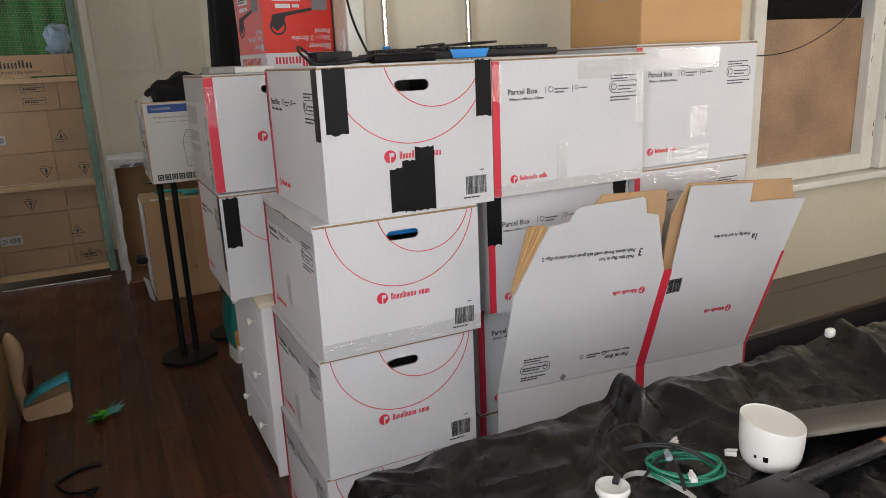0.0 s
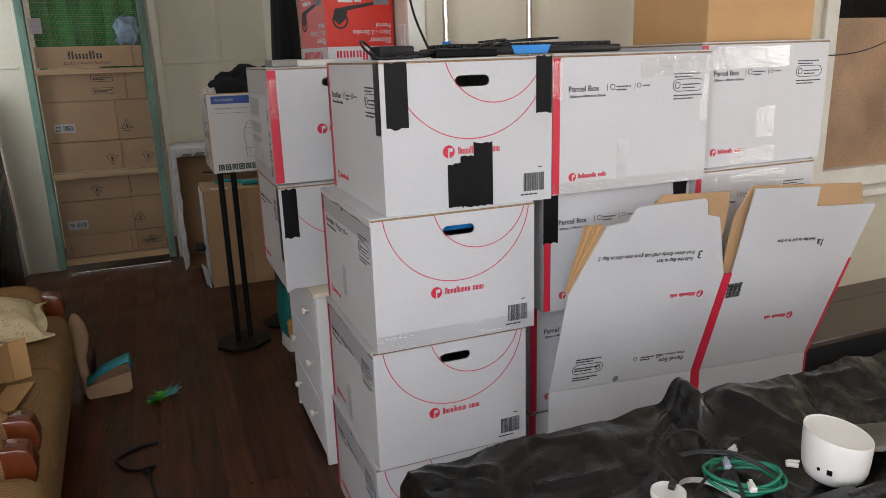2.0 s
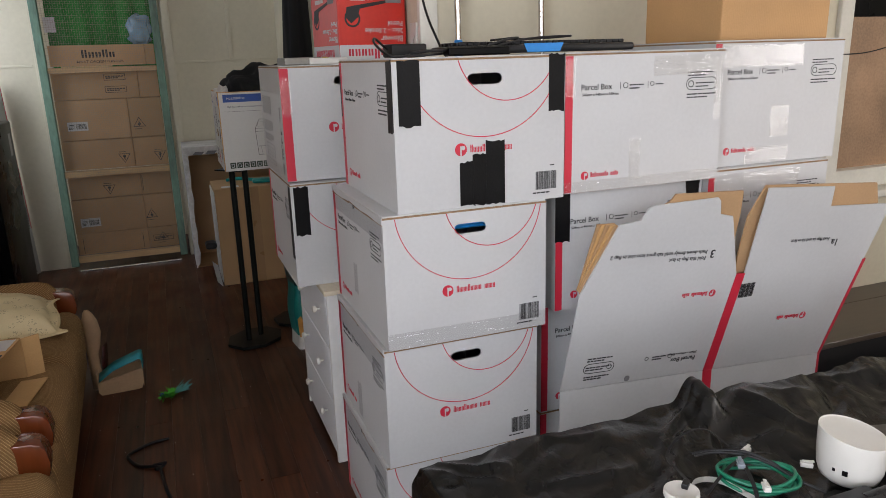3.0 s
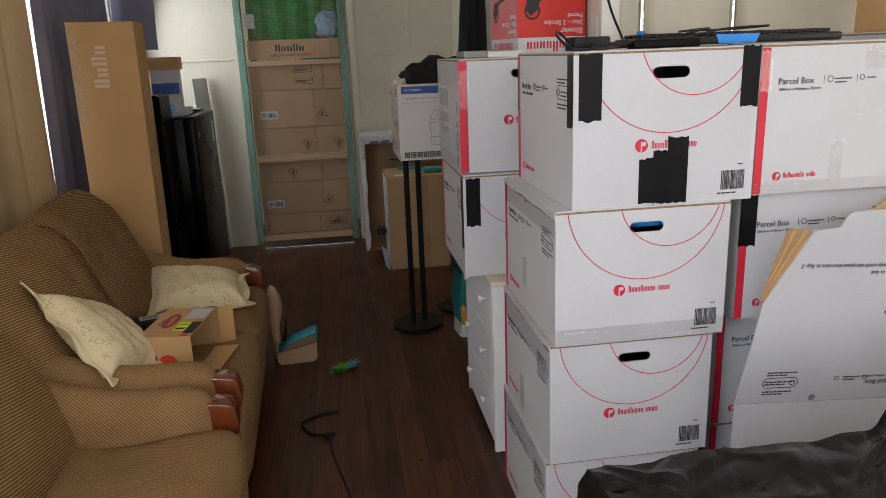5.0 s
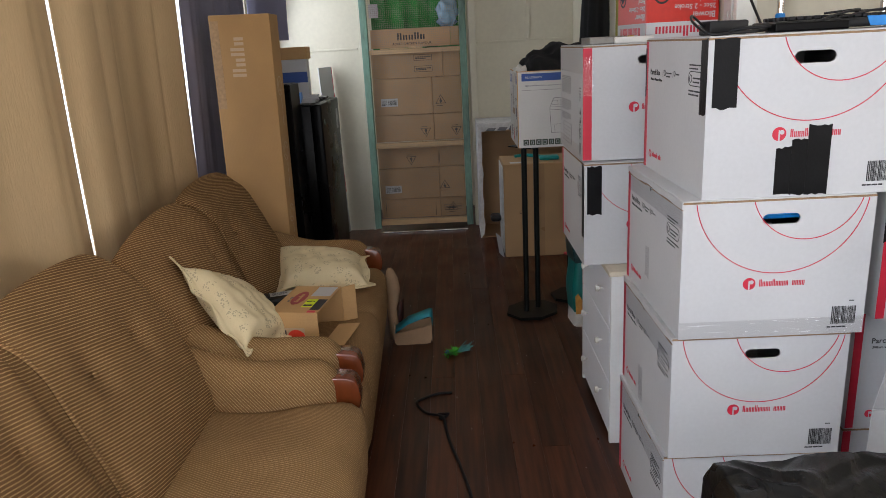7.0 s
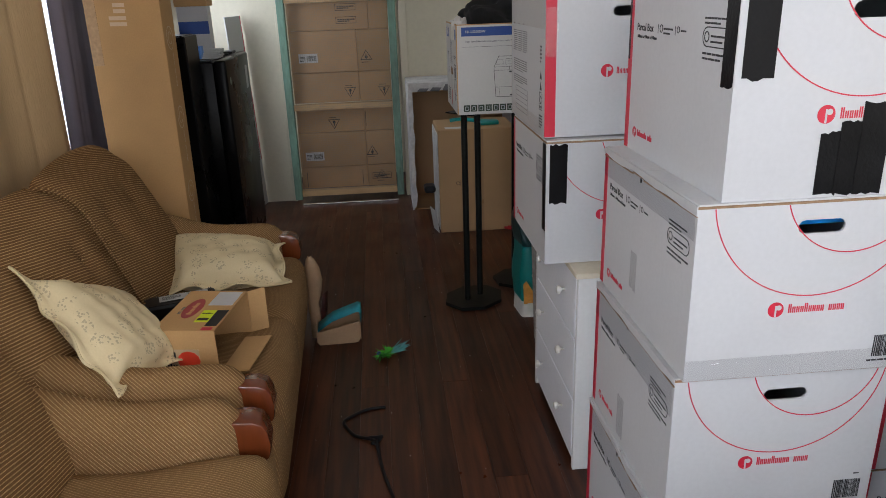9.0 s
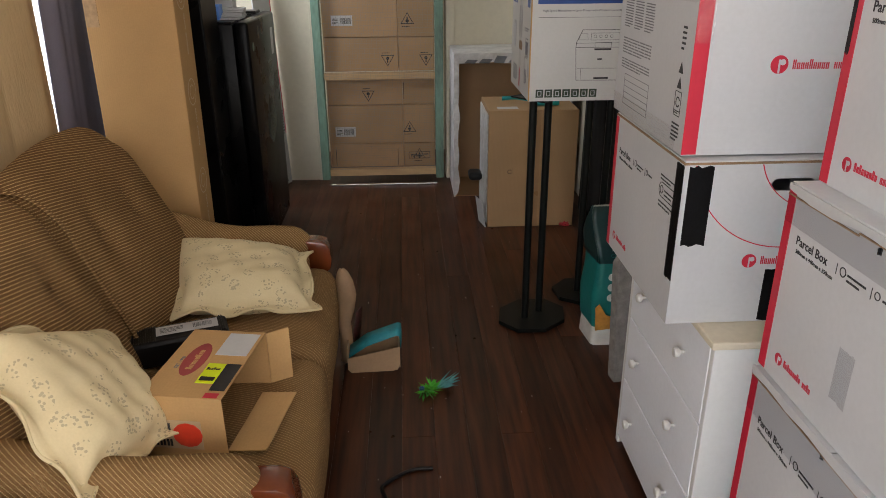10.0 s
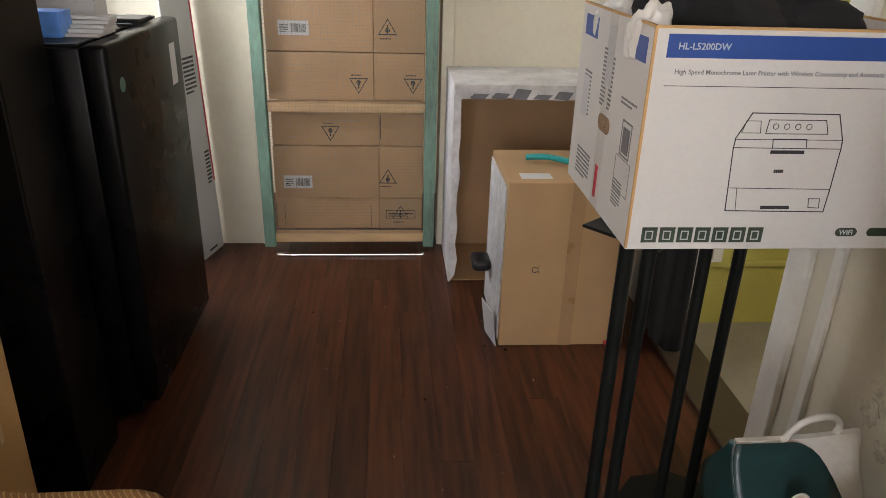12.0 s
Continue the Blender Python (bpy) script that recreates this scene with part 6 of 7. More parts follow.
# ---- things on and behind the stacks ----
bc = thing("brown_carton", "plain brown carton with torn tape on top of white cartons", "cardboard box", pose(1.591, 1.844, 1.4465, 0, 0, 0) @ Matrix.Scale(1.025, 4))
bm = obj_bm()
add_box(bm, (0, 0, 0), (0.426, 0.362, 0.40), bevel=0.004)
part("shell", bm, corrugated("orange_kraft", (0.46, 0.265, 0.115)), bc)
tape_strip(bc, face(0, 0.362, 0, 0, -1), 0.155, 0.14, 0.215, 0.40, surf("buff_tape", (0.42, 0.30, 0.19), 0.35, 0.1, 9, 90, 0.05), "strip of buff packing tape", "tape", seed=90)

rb = thing("blower_carton", "red and white garden tool carton standing upside down", "cardboard box", pose(0.588, 2.605, 1.412, 0, 0, 7))
RW, RD, RH = 0.262, 0.28, 0.42
REDCARD = surf("red_carton", (0.55, 0.025, 0.015), 0.35, 0.12, 4, 60, 0.04)
bm = obj_bm()
add_box(bm, (0, 0, 0), (RW, RD, RH), bevel=0.003)
part("shell", bm, REDCARD, rb)
for m, wd in ((face(0, 0, 0, 1, 0), RW), (face(0, RD, 0, 0, -1), RD)):
    bm = obj_bm()
    add_plate(bm, rect(0.001, 0.002, wd - 0.001, 0.062), m, 0.0007)
    part("white_band", bm, WHITE, rb, "white band")
    bm = obj_bm()
    add_word_bars(bm, -0.20, -0.018, 0.20, 0.036, 8, m @ pose(0.03, 0.030, 0.0006, 0, 0, 180), 7)
    part("word_mark", bm, RED, rb, "red word bars")
    fm = m @ Matrix.Translation((wd - 0.012, 0.092, 0.0005)) @ flip
    lettering("caption", "Blower", 0.030, fm, WHITE, rb)
    lettering("caption", "26cc - 2 Stroke", 0.024, fm @ Matrix.Translation((0, -0.026, 0)), WHITE, rb)
    lettering("caption", "Petrol", 0.024, fm @ Matrix.Translation((0, -0.050, 0)), WHITE, rb)
    bm = obj_bm()
    add_plate(bm, rect(0.04, 0.235, 0.145, 0.275), m, 0.0007)
    add_plate(bm, rect(0.05, 0.212, 0.105, 0.226), m, 0.0007)
    add_plate(bm, rect(0.112, 0.214, 0.138, 0.225), m, 0.0007)
    part("spec_panel", bm, WHITE, rb, "white specification panel")
    bm = obj_bm()
    add_plate(bm, [(0.03, 0.155), (0.05, 0.135), (0.075, 0.155), (0.085, 0.185), (0.19, 0.205), (0.19, 0.215), (0.06, 0.195), (0.035, 0.19)], m, 0.0007)
    add_ring(bm, 0.055, 0.152, 0.030, 0.007, m, 120, 400, 20)
    add_small_print(bm, 0.048, 0.242, 0.09, 0.026, 3, m @ Matrix.Translation((0, 0, 0.0006)), 4)
    part("tool_picture", bm, INK, rb, "dark picture of the tool")
    bm = obj_bm()
    add_plate(bm, rect(0.185, 0.205, 0.245, 0.26), m, 0.0009)
    part("photo_patch", bm, GREYINK, rb, "small grey photograph")

for x, fit_ in ((0.985, True), (1.312, False)):
    pole = thing("metal_pole", "shiny metal pole leaning upright against the wall", "pole", pose(x, 2.43, 0.0, 0, -0.6, 0))
    bm = obj_bm()
    add_tube(bm, [(0, 0, 0), (0, 0, 2.2)], 0.011, 14)
    part("tube", bm, CHROME, pole, "", 60)
    if fit_:
        bm = obj_bm()
        add_lathe(bm, [(0.013, 1.40), (0.015, 1.41), (0.015, 1.475), (0.012, 1.48)], seg=14)
        part("collar", bm, BLUEPLAST, pole, "blue plastic collar", 40)
sw = thing("light_switch", "white wall switch plate", "light switch", kind="")
bm = obj_bm()
add_box(bm, (RIGHT - 0.009, 2.535, 1.43), (RIGHT, 2.605, 1.545), bevel=0.003)
part("plate", bm, WHITEPLAST, sw)
bm = obj_bm()
add_box(bm, (RIGHT - 0.013, 2.56, 1.475), (RIGHT - 0.0092, 2.58, 1.50), bevel=0.001)
part("rocker", bm, WHITEPLAST, sw)


def cord(name, pts, r, material, label, category="cable", n=8):
    bm = obj_bm()
    add_tube(bm, spline(pts, n), r, 8)
    return solid(name, bm, material, label, category, smooth=60)


cord("hanging_cable", [(0.80, 2.42, 2.2), (0.80, 2.40, 1.85), (0.815, 2.35, 1.6), (0.83, 2.25, 1.46), (0.80, 2.12, 1.425)], 0.004, BLACKPLAST, "black cable hanging down the wall corner")
cord("wall_cable", [(2.50, 2.43, 1.40), (2.72, 2.44, 1.385), (2.95, 2.44, 1.388), (3.15, 2.44, 1.43), (3.36, 2.44, 1.52), (3.50, 2.44, 1.63), (3.56, 2.44, 1.78), (3.60, 2.44, 2.0)], 0.0026, BLACKPLAST, "thin black cable strung across the window")

# keyboards and adapters on the top cartons
kb = thing("keyboard", "black computer keyboard with a blue front panel lying on the cartons", "keyboard", pose(0.700, 1.78, 1.4290, 0, 0, 1) @ Matrix.Scale(1.04, 4))
bm = obj_bm()
add_box(bm, (0, 0, 0), (0.52, 0.19, 0.020), bevel=0.006)
part("case", bm, BLACKPLAST, kb, "", 40)
key = obj_bm()
add_box(key, (0, 0, 0), (0.0155, 0.0155, 0.009), bevel=0.002, seg=1)
keymesh = finish(key, "key", BLACKPLAST)
for r in range(6):
    for c in range(26):
        k = new("key", keymesh)
        k.parent = kb
        k.location = (0.016 + c * 0.0188 + 0.003 * (r % 2), 0.022 + r * 0.026, 0.0202)
bm = obj_bm()
add_plate(bm, [(0.19, 0.001), (0.285, 0.001), (0.295, 0.0225), (0.18, 0.0225)], Matrix.Translation((0, -0.0008, 0)) @ face(0, 0, 0, 1, 0), 0.002)
part("blue_panel", bm, BLUEPLAST, kb, "bright blue front panel")
cord("keyboard_cable", [(0.84, 1.89, 1.464), (0.90, 1.84, 1.469), (0.82, 1.79, 1.459), (0.76, 1.775, 1.439), (0.92, 1.82, 1.465), (1.07, 1.85, 1.471), (1.01, 1.89, 1.467), (0.90, 1.88, 1.465)], 0.0028, BLACKPLAST, "looped black keyboard cable")
bm = obj_bm()
add_box(bm, (0.655, 1.735, 1.4255), (0.825, 1.7775, 1.446), bevel=0.004)
solid("slim_drive", bm, BLACKGLOSS, "slim black electronic device on a carton", "device")
ad = thing("power_adapter", "black power adapter with looped cord on a carton", "power adapter", pose(0.530, 1.805, 1.4255, 0, 0, 12) @ Matrix.Scale(1.04, 4))
bm = obj_bm()
add_box(bm, (0, 0, 0), (0.10, 0.05, 0.032), bevel=0.005)
part("brick", bm, BLACKPLAST, ad, "", 40)
bm = obj_bm()
add_tube(bm, spline([(0.10, 0.025, 0.015), (0.14, 0.02, 0.014), (0.16, -0.03, 0.012), (0.10, -0.05, 0.006), (0.02, -0.055, 0.006), (0.04, -0.075, 0.012), (0.13, -0.06, 0.014), (0.16, 0.03, 0.02)]), 0.0035, 8)
add_tube(bm, spline([(0.0, 0.025, 0.02), (-0.04, 0.01, 0.045), (-0.06, -0.03, 0.03), (-0.055, -0.09, 0.004), (0.0, -0.10, 0.004), (0.06, -0.09, 0.005)]), 0.003, 8)
part("cord", bm, BLACKPLAST, ad, "", 60)

# odds on the chest cartons
bm = obj_bm()
add_box(bm, (0.375, 2.50, 1.412), (0.50, 2.66, 1.436), bevel=0.003)
solid("disc_drive", bm, surf("dull_grey_metal", (0.20, 0.19, 0.17), 0.4, 0.2, 8, 80, 0.05, metal=0.5), "flat grey metal drive on a carton", "drive")
bm = obj_bm()
add_box(bm, (0.455, 2.485, 1.412), (0.585, 2.4985, 1.433), bevel=0.004)
solid("white_case", bm, WHITEPLAST, "small white plastic case on a carton", "case")
bm = obj_bm()
add_lathe(bm, [(0.012, 0), (0.016, 0.006), (0.016, 0.018), (0.010, 0.024)], pose(0.525, 2.56, 1.412), 16)
solid("yellow_knob", bm, surf("yellow_plastic", (0.55, 0.36, 0.05), 0.4, 0.1, 8, 90, 0.02), "small yellow plastic cap on a carton", "cap", smooth=40)

# ---- table under a black sheet ----
TX0, TX1, TY0, TY1, TZ = 0.305, 2.70, 0.36, 1.045, 0.750
tb = thing("table", "long table hidden under a black sheet", "table")
bm = obj_bm()
add_box(bm, (TX0 + 0.01, TY0 + 0.01, 0.702), (TX1 - 0.01, TY1 - 0.012, 0.734), bevel=0.004)
part("tabletop", bm, DARKWOOD, tb)
for x in (TX0 + 0.06, TX1 - 0.10):
    for y in (TY0 + 0.06, TY1 - 0.10):
        bm = obj_bm()
        add_box(bm, (x, y, 0), (x + 0.045, y + 0.045, 0.702), bevel=0.003)
        part("leg", bm, DARKWOOD, tb)
# the cloth: a few long folds, then creased facets at three scales, on a grid that is fine where it is seen
FOLDS = ((0.868, 1.049, 0.648, 0.889, 0.026, 0.016), (0.862, 1.023, 0.629, 0.828, 0.020, 0.011), (0.884, 1.027, 0.736, 0.827, 0.024, 0.010),
         (0.933, 1.033, 0.995, 0.878, 0.030, 0.014), (0.952, 0.892, 0.822, 0.886, 0.024, 0.014), (0.537, 1.031, 0.657, 0.999, 0.030, 0.008),
         (0.333, 1.035, 0.441, 0.964, 0.016, 0.012), (0.308, 1.015, 0.410, 0.938, 0.014, 0.012), (0.470, 0.920, 0.636, 0.895, 0.022, 0.012),
         (0.990, 0.991, 1.133, 0.969, 0.024, 0.010), (1.181, 1.019, 1.294, 0.991, 0.024, 0.010), (1.210, 0.900, 1.310, 0.850, 0.018, 0.018))
PLEATS = []
for xa, ya, xb, yb, wd_, h_ in FOLDS:
    ln_ = math.hypot(xb - xa, yb - ya) / 2
    PLEATS.append(((xa + xb) / 2, (ya + yb) / 2, (xb - xa) / ln_ / 2, (yb - ya) / ln_ / 2, ln_ * 1.15, wd_, h_))
over = 0.55


def ease(t):
    t = np.clip(t, 0, 1)
    return t * t * (3 - 2 * t)


gx = np.concatenate((np.linspace(TX0 - over, 0.22, 28)[:-1], np.linspace(0.22, 1.75, 390)[:-1], np.linspace(1.75, TX1 + over, 60)))
gy = np.concatenate((np.linspace(TY0 - over, 0.56, 40)[:-1], np.linspace(0.56, 1.11, 145)[:-1], np.linspace(1.11, TY1 + over, 30)))
px, py = np.meshgrid(gx, gy, indexing="ij")
dx, dy = np.maximum(np.maximum(TX0 - px, px - TX1), 0), np.maximum(np.maximum(TY0 - py, py - TY1), 0)
drop = np.maximum(dx, dy) + 0.35 * np.minimum(dx, dy)
hem = ease(drop / 0.03)
dice = np.random.RandomState(7)
fold = 0.004 * np.sin(px * 9 + 2 * np.sin(py * 7))
for cell_a, cell_b, turn_, high in ((0.17, 0.065, 38, 0.020), (0.095, 0.034, 62, 0.014), (0.060, 0.021, 20, 0.0080), (0.036, 0.014, 75, 0.0030)):
    c_, s_ = math.cos(radians(turn_)), math.sin(radians(turn_))
    qa = (px * c_ + py * s_ + 0.02 * np.sin(px * 13 + py * 9)) / cell_a + 40
    qb = (py * c_ - px * s_ + 0.015 * np.sin(px * 17 - py * 11)) / cell_b + 140
    ia, ib = np.floor(qa).astype(int), np.floor(qb).astype(int)
    fa, fb = qa - ia, qb - ib
    table = dice.rand(512, 512)
    low_, up_ = table[ia % 512, ib % 512] * (1 - fa) + table[(ia + 1) % 512, ib % 512] * fa, table[ia % 512, (ib + 1) % 512] * (1 - fa) + table[(ia + 1) % 512, (ib + 1) % 512] * fa
    fold += high * (low_ * (1 - fb) + up_ * fb - 0.5)
for x_, y_, c_, s_, ln_, wd_, h_ in PLEATS:
    al = ((px - x_) * c_ + (py - y_) * s_) / ln_
    ac = np.abs((py - y_) * c_ - (px - x_) * s_ - 0.20 * al * al * ln_) / wd_
    fold += h_ * np.exp(-1.8 * ac ** 1.15) * np.maximum(0, 1 - al * al)
fold += 0.050 * np.exp(-(np.abs(px - 0.862) / 0.030) ** 3) * ease((py - 0.93) / 0.10)
fold += 0.022 * np.exp(-((px - 0.985) / 0.075) ** 2) * ease((py - 0.86) / 0.15)
fold += 0.035 * np.exp(-((px - 1.50 + 0.4 * (1.0 - py)) / 0.04) ** 2) * ease((py - 0.74) / 0.2) + 0.010 * ease((py - 0.9) / 0.1)
wav = 0.018 * np.sin(px * 21 + 2 * np.sin(py * 5)) * hem * ease(drop / 0.25)
sx = np.clip(px, TX0, TX1) + np.where(px < TX0, -1, np.where(px > TX1, 1, 0)) * (0.012 * hem + 0.03 * drop + wav)
sy = np.clip(py, TY0, TY1) + np.where(py < TY0, -1, np.where(py > TY1, 1, 0)) * (0.006 * hem + 0.015 * drop + np.abs(wav) * 0.5)
sz = np.maximum(0.12, TZ + fold * (1 - 0.6 * hem) - drop)
bm = obj_bm()
cols = [[bm.verts.new((sx[i, j], sy[i, j], sz[i, j])) for j in range(len(gy))] for i in range(len(gx))]
for a, b in zip(cols, cols[1:]):
    for j in range(len(gy) - 1):
        bm.faces.new((a[j], b[j], b[j + 1], a[j + 1]))
sheet = solid("black_sheet", bm, BLACKSHEET, "crumpled black plastic sheet draped over a table", "sheet", smooth=60)

# white router
SZ = TZ + 0.010
ro = thing("wifi_router", "white round wireless router with a slanted top on the black sheet", "router", pose(0.930, 0.747, SZ - 0.006, 0, 0, -52) @ Matrix.Scale(0.90, 4))
bm = obj_bm()
prof = [(0.030, 0.0), (0.040, 0.0015), (0.0485, 0.009), (0.0535, 0.024), (0.0556, 0.046), (0.0564, 0.065), (0.0566, 0.0880), (0.0563, 0.0890), (0.0556, 0.0893), (0.0549, 0.0889), (0.0543, 0.0876), (0.051, 0.0871), (0.030, 0.0868), (0.003, 0.0867)]
add_lathe(bm, prof, seg=56)
for q in bm.verts:
    if q.co.z > 0.04:
        q.co.z += (-0.17 * q.co.x - 0.02 * q.co.y) * (q.co.z - 0.04) / 0.049
part("housing", bm, WHITEPLAST, ro, "", 50)
for a, z, w_, h_, r_ in ((-97, 0.030, 0.009, 0.010, 0.0546), (-116, 0.033, 0.005, 0.006, 0.0548)):
    bm = obj_bm()
    add_box(bm, (-w_ / 2, -0.0004, 0), (w_ / 2, 0.003, h_), pose(0, 0, 0, 0, 0, a + 90) @ Matrix.Translation((0, -r_ - 0.0006, z)), bevel=0.0008)
    part("port", bm, BLACKGLOSS, ro, "black socket")

# white gadget with a band, and the cables round it
pk = thing("white_puck", "small white round gadget with a band on the sheet", "gadget", pose(0.642, 0.797, SZ - 0.002, 0, 0, 0))
bm = obj_bm()
add_lathe(bm, [(0.014, 0), (0.023, 0.003), (0.027, 0.012), (0.0265, 0.019), (0.0245, 0.0205), (0.020, 0.0180), (0.006, 0.0165)], seg=32)
part("housing", bm, WHITEPLAST, pk, "", 50)
bm = obj_bm()
add_box(bm, (-0.008, -0.005, 0.0), (0.010, 0.005, 0.009), pose(0.010, 0.004, 0.0195, 0, 0, 38), bevel=0.0015)
part("plug", bm, BLACKPLAST, pk, "black plug")
bm = obj_bm()
loop = spline([Vector((x - 0.642, y - 0.797, 0.004)) for x, y in ((0.664, 0.796), (0.674, 0.812), (0.690, 0.820), (0.710, 0.816), (0.726, 0.800), (0.733, 0.770), (0.738, 0.738), (0.737, 0.718))], 6)
edge = [(bm.verts.new(p), bm.verts.new(Vector(p) + Vector((0, 0, 0.010)))) for p in loop]
for (a0, a1), (b0, b1) in zip(edge, edge[1:]):
    bm.faces.new((a0, b0, b1, a1))
bmesh.ops.solidify(bm, geom=bm.faces[:], thickness=0.0022)
part("band", bm, WHITEPLAST, pk, "white plastic band", 50)


def flat_cable(pts, w_, t_, label, material=BLACKPLAST):
    """A ribbon of cable lying on the sheet."""
    bm = obj_bm()
    line = [Vector(p) for p in spline([Vector(p) for p in pts], 8)]
    last = None
    for i, p in enumerate(line):
        d = (line[min(i + 1, len(line) - 1)] - line[max(i - 1, 0)]).normalized()
        side = d.cross(Vector((0, 0, 1))).normalized() * w_ / 2
        up = side.cross(d).normalized() * t_ / 2
        ring = [bm.verts.new(p + side + up), bm.verts.new(p - side + up), bm.verts.new(p - side - up), bm.verts.new(p + side - up)]
        if last:
            for k in range(4):
                bm.faces.new((last[k], last[(k + 1) % 4], ring[(k + 1) % 4], ring[k]))
        else:
            bm.faces.new(ring)
        last = ring
    bm.faces.new(last[::-1])
    bmesh.ops.recalc_face_normals(bm, faces=bm.faces[:])
    return solid("flat_cable", bm, material, label, "cable", smooth=30)


flat_cable([(0.660, 0.805, SZ + 0.024), (0.668, 0.838, SZ + 0.020), (0.677, 0.874, SZ + 0.018), (0.698, 0.897, SZ + 0.022), (0.721, 0.896, SZ + 0.040), (0.746, 0.889, SZ + 0.050), (0.773, 0.887, SZ + 0.040), (0.787, 0.871, SZ + 0.026), (0.790, 0.845, SZ + 0.020), (0.789, 0.828, SZ + 0.020)], 0.0045, 0.0015, "thin dark flat cable curving over the sheet")
flat_cable([(0.768, 0.802, SZ + 0.024), (0.758, 0.782, SZ + 0.023), (0.746, 0.760, SZ + 0.020), (0.736, 0.740, SZ + 0.010)], 0.0060, 0.0018, "short black flat cable beside the coil")
pts = []
for k in range(60):
    a = k / 60 * 2 * math.pi * 4.2
    rr_ = 0.050 + 0.006 * math.sin(a * 1.7 + 1)
    c_, s_ = rr_ * math.cos(a) * 1.10, rr_ * math.sin(a) * 0.80
    pts.append((0.779 + 0.75 * c_ + 0.66 * s_, 0.786 - 0.66 * c_ + 0.75 * s_, SZ + 0.006 + 0.0035 * (k / 14) + 0.003 * math.sin(a * 2.3)))
cord("green_cable", pts + [(0.800, 0.825, SZ + 0.020), (0.812, 0.840, SZ + 0.016)], 0.0029, GREENCABLE, "coiled green network cable on the sheet", n=3)
for x, y, z, a, mat, lab in ((0.806, 0.838, 0.012, 20, WHITEPLAST, "clear white network plug lying on the sheet"), (0.760, 0.738, 0.016, 62, WHITEPLAST, "clear white network plug lying on the sheet"),
                             (0.868, 0.785, 0.006, -40, WHITEPLAST, "white network plug lying loose on the sheet"), (0.764, 0.796, 0.022, 60, surf("grey_plug", (0.20, 0.23, 0.27), 0.3, 0.1, 6, 90, 0.02), "grey network plug lying on the coil")):
    cl = thing("cable_plug", lab, "plug", pose(x, y, SZ + z, 0, 0, a), "network plugs")
    bm = obj_bm()
    add_box(bm, (0, 0, 0), (0.019, 0.011, 0.008), bevel=0.0015)
    part("body", bm, mat, cl)
    bm = obj_bm()
    add_box(bm, (0.004, 0.003, 0.0082), (0.021, 0.008, 0.0098), pose(0, 0, 0, 0, -4, 0))
    part("latch", bm, mat, cl)
for off, lift_ in ((0.0, 0.0), (0.006, 0.003)):
    cord("dark_cable", [(0.731, 0.874 + off, SZ + 0.012), (0.759, 0.858 + off, SZ + 0.020), (0.790, 0.824 + off, SZ + 0.026 + lift_), (0.815, 0.790 + off, SZ + 0.020 + lift_), (0.830, 0.757 + off, SZ + 0.010), (0.850, 0.725 - off, SZ + 0.004)], 0.0026, BLACKPLAST, "black cable among the coils")
flat_cable([(0.680, 0.786, SZ + 0.006), (0.716, 0.800, SZ + 0.016), (0.752, 0.811, SZ + 0.026), (0.805, 0.823, SZ + 0.026), (0.850, 0.828, SZ + 0.012)], 0.0050, 0.0012, "dark cable tie lying across the coil")
pd = thing("wooden_paddle", "weathered grey wooden blade lying on the sheet", "paddle", pose(0.985, 0.802, SZ + 0.008, -14, 0, -16))
bm = obj_bm()
add_soft(bm, (0.0, -0.060, 0), (0.95, 0.060, 0.014), 0.006, 0.002, 10, warp=lambda c: Vector((c.x, c.y * (1.05 - 0.2 * c.x), c.z)))
part("blade", bm, surf("weathered_grey_timber", (0.078, 0.068, 0.054), 0.7, 0.5, 5, 60, 0.4, stretch=(0.12, 1, 1)), pd, "", 180)
CARBON = surf("carbon_weave", (0.010, 0.010, 0.011), 0.3, 0.5, 200, 400, 0.1, spec=0.3)
rod = thing("carbon_rod", "glossy black carbon rod with a copper sleeve on the sheet", "rod", pose(0.872, 0.673, SZ + 0.010, 0, 0, -1.5))
bm = obj_bm()
add_tube(bm, [(0, 0, 0), (0.225, 0.002, 0.003)], 0.0135, 16)
part("shaft", bm, CARBON, rod, "", 60)
bm = obj_bm()
add_tube(bm, [(0.2255, 0.002, 0.003), (0.9, 0.006, 0.01)], 0.0138, 16)
part("sleeve", bm, surf("copper_brown_lacquer", (0.33, 0.15, 0.05), 0.22, 0.3, 9, 60, 0.05, metal=0.4), rod, "copper brown sleeve", 60)
bm = obj_bm()
add_box(bm, (0.775, 0.615, SZ - 0.006), (0.90, 0.695, SZ + 0.022), pose(0, 0, 0), bevel=0.006)
solid("black_case", bm, BLACKPLAST, "flat black plastic case on the sheet", "case", smooth=40)

# low dark bench under the window
bn = thing("low_bench", "low dark brown timber bench under the window", "bench")
bm = obj_bm()
add_box(bm, (1.6, 2.335, 0.215), (4.45, 2.492, 0.242), bevel=0.004)
add_box(bm, (2.20, 2.02, 0.215), (4.45, 2.3348, 0.242), bevel=0.004)
part("top", bm, DARKWOOD, bn)
bm = obj_bm()
add_box(bm, (2.22, 2.05, 0.0), (4.43, 2.07, 0.2145))
part("front_panel", bm, BLACKPLAST, bn)
bm = obj_bm()
add_box(bm, (2.22, 2.071, 0.0), (4.43, 2.48, 0.02))
part("bottom", bm, DARKWOOD, bn)
bm = obj_bm()
add_box(bm, (2.30, 1.86, 0.0), (4.2, 1.97, 0.12), bevel=0.01)
solid("instrument_case", bm, BLACKPLAST, "long low black case on the floor by the bench", "case")
bm = obj_bm()
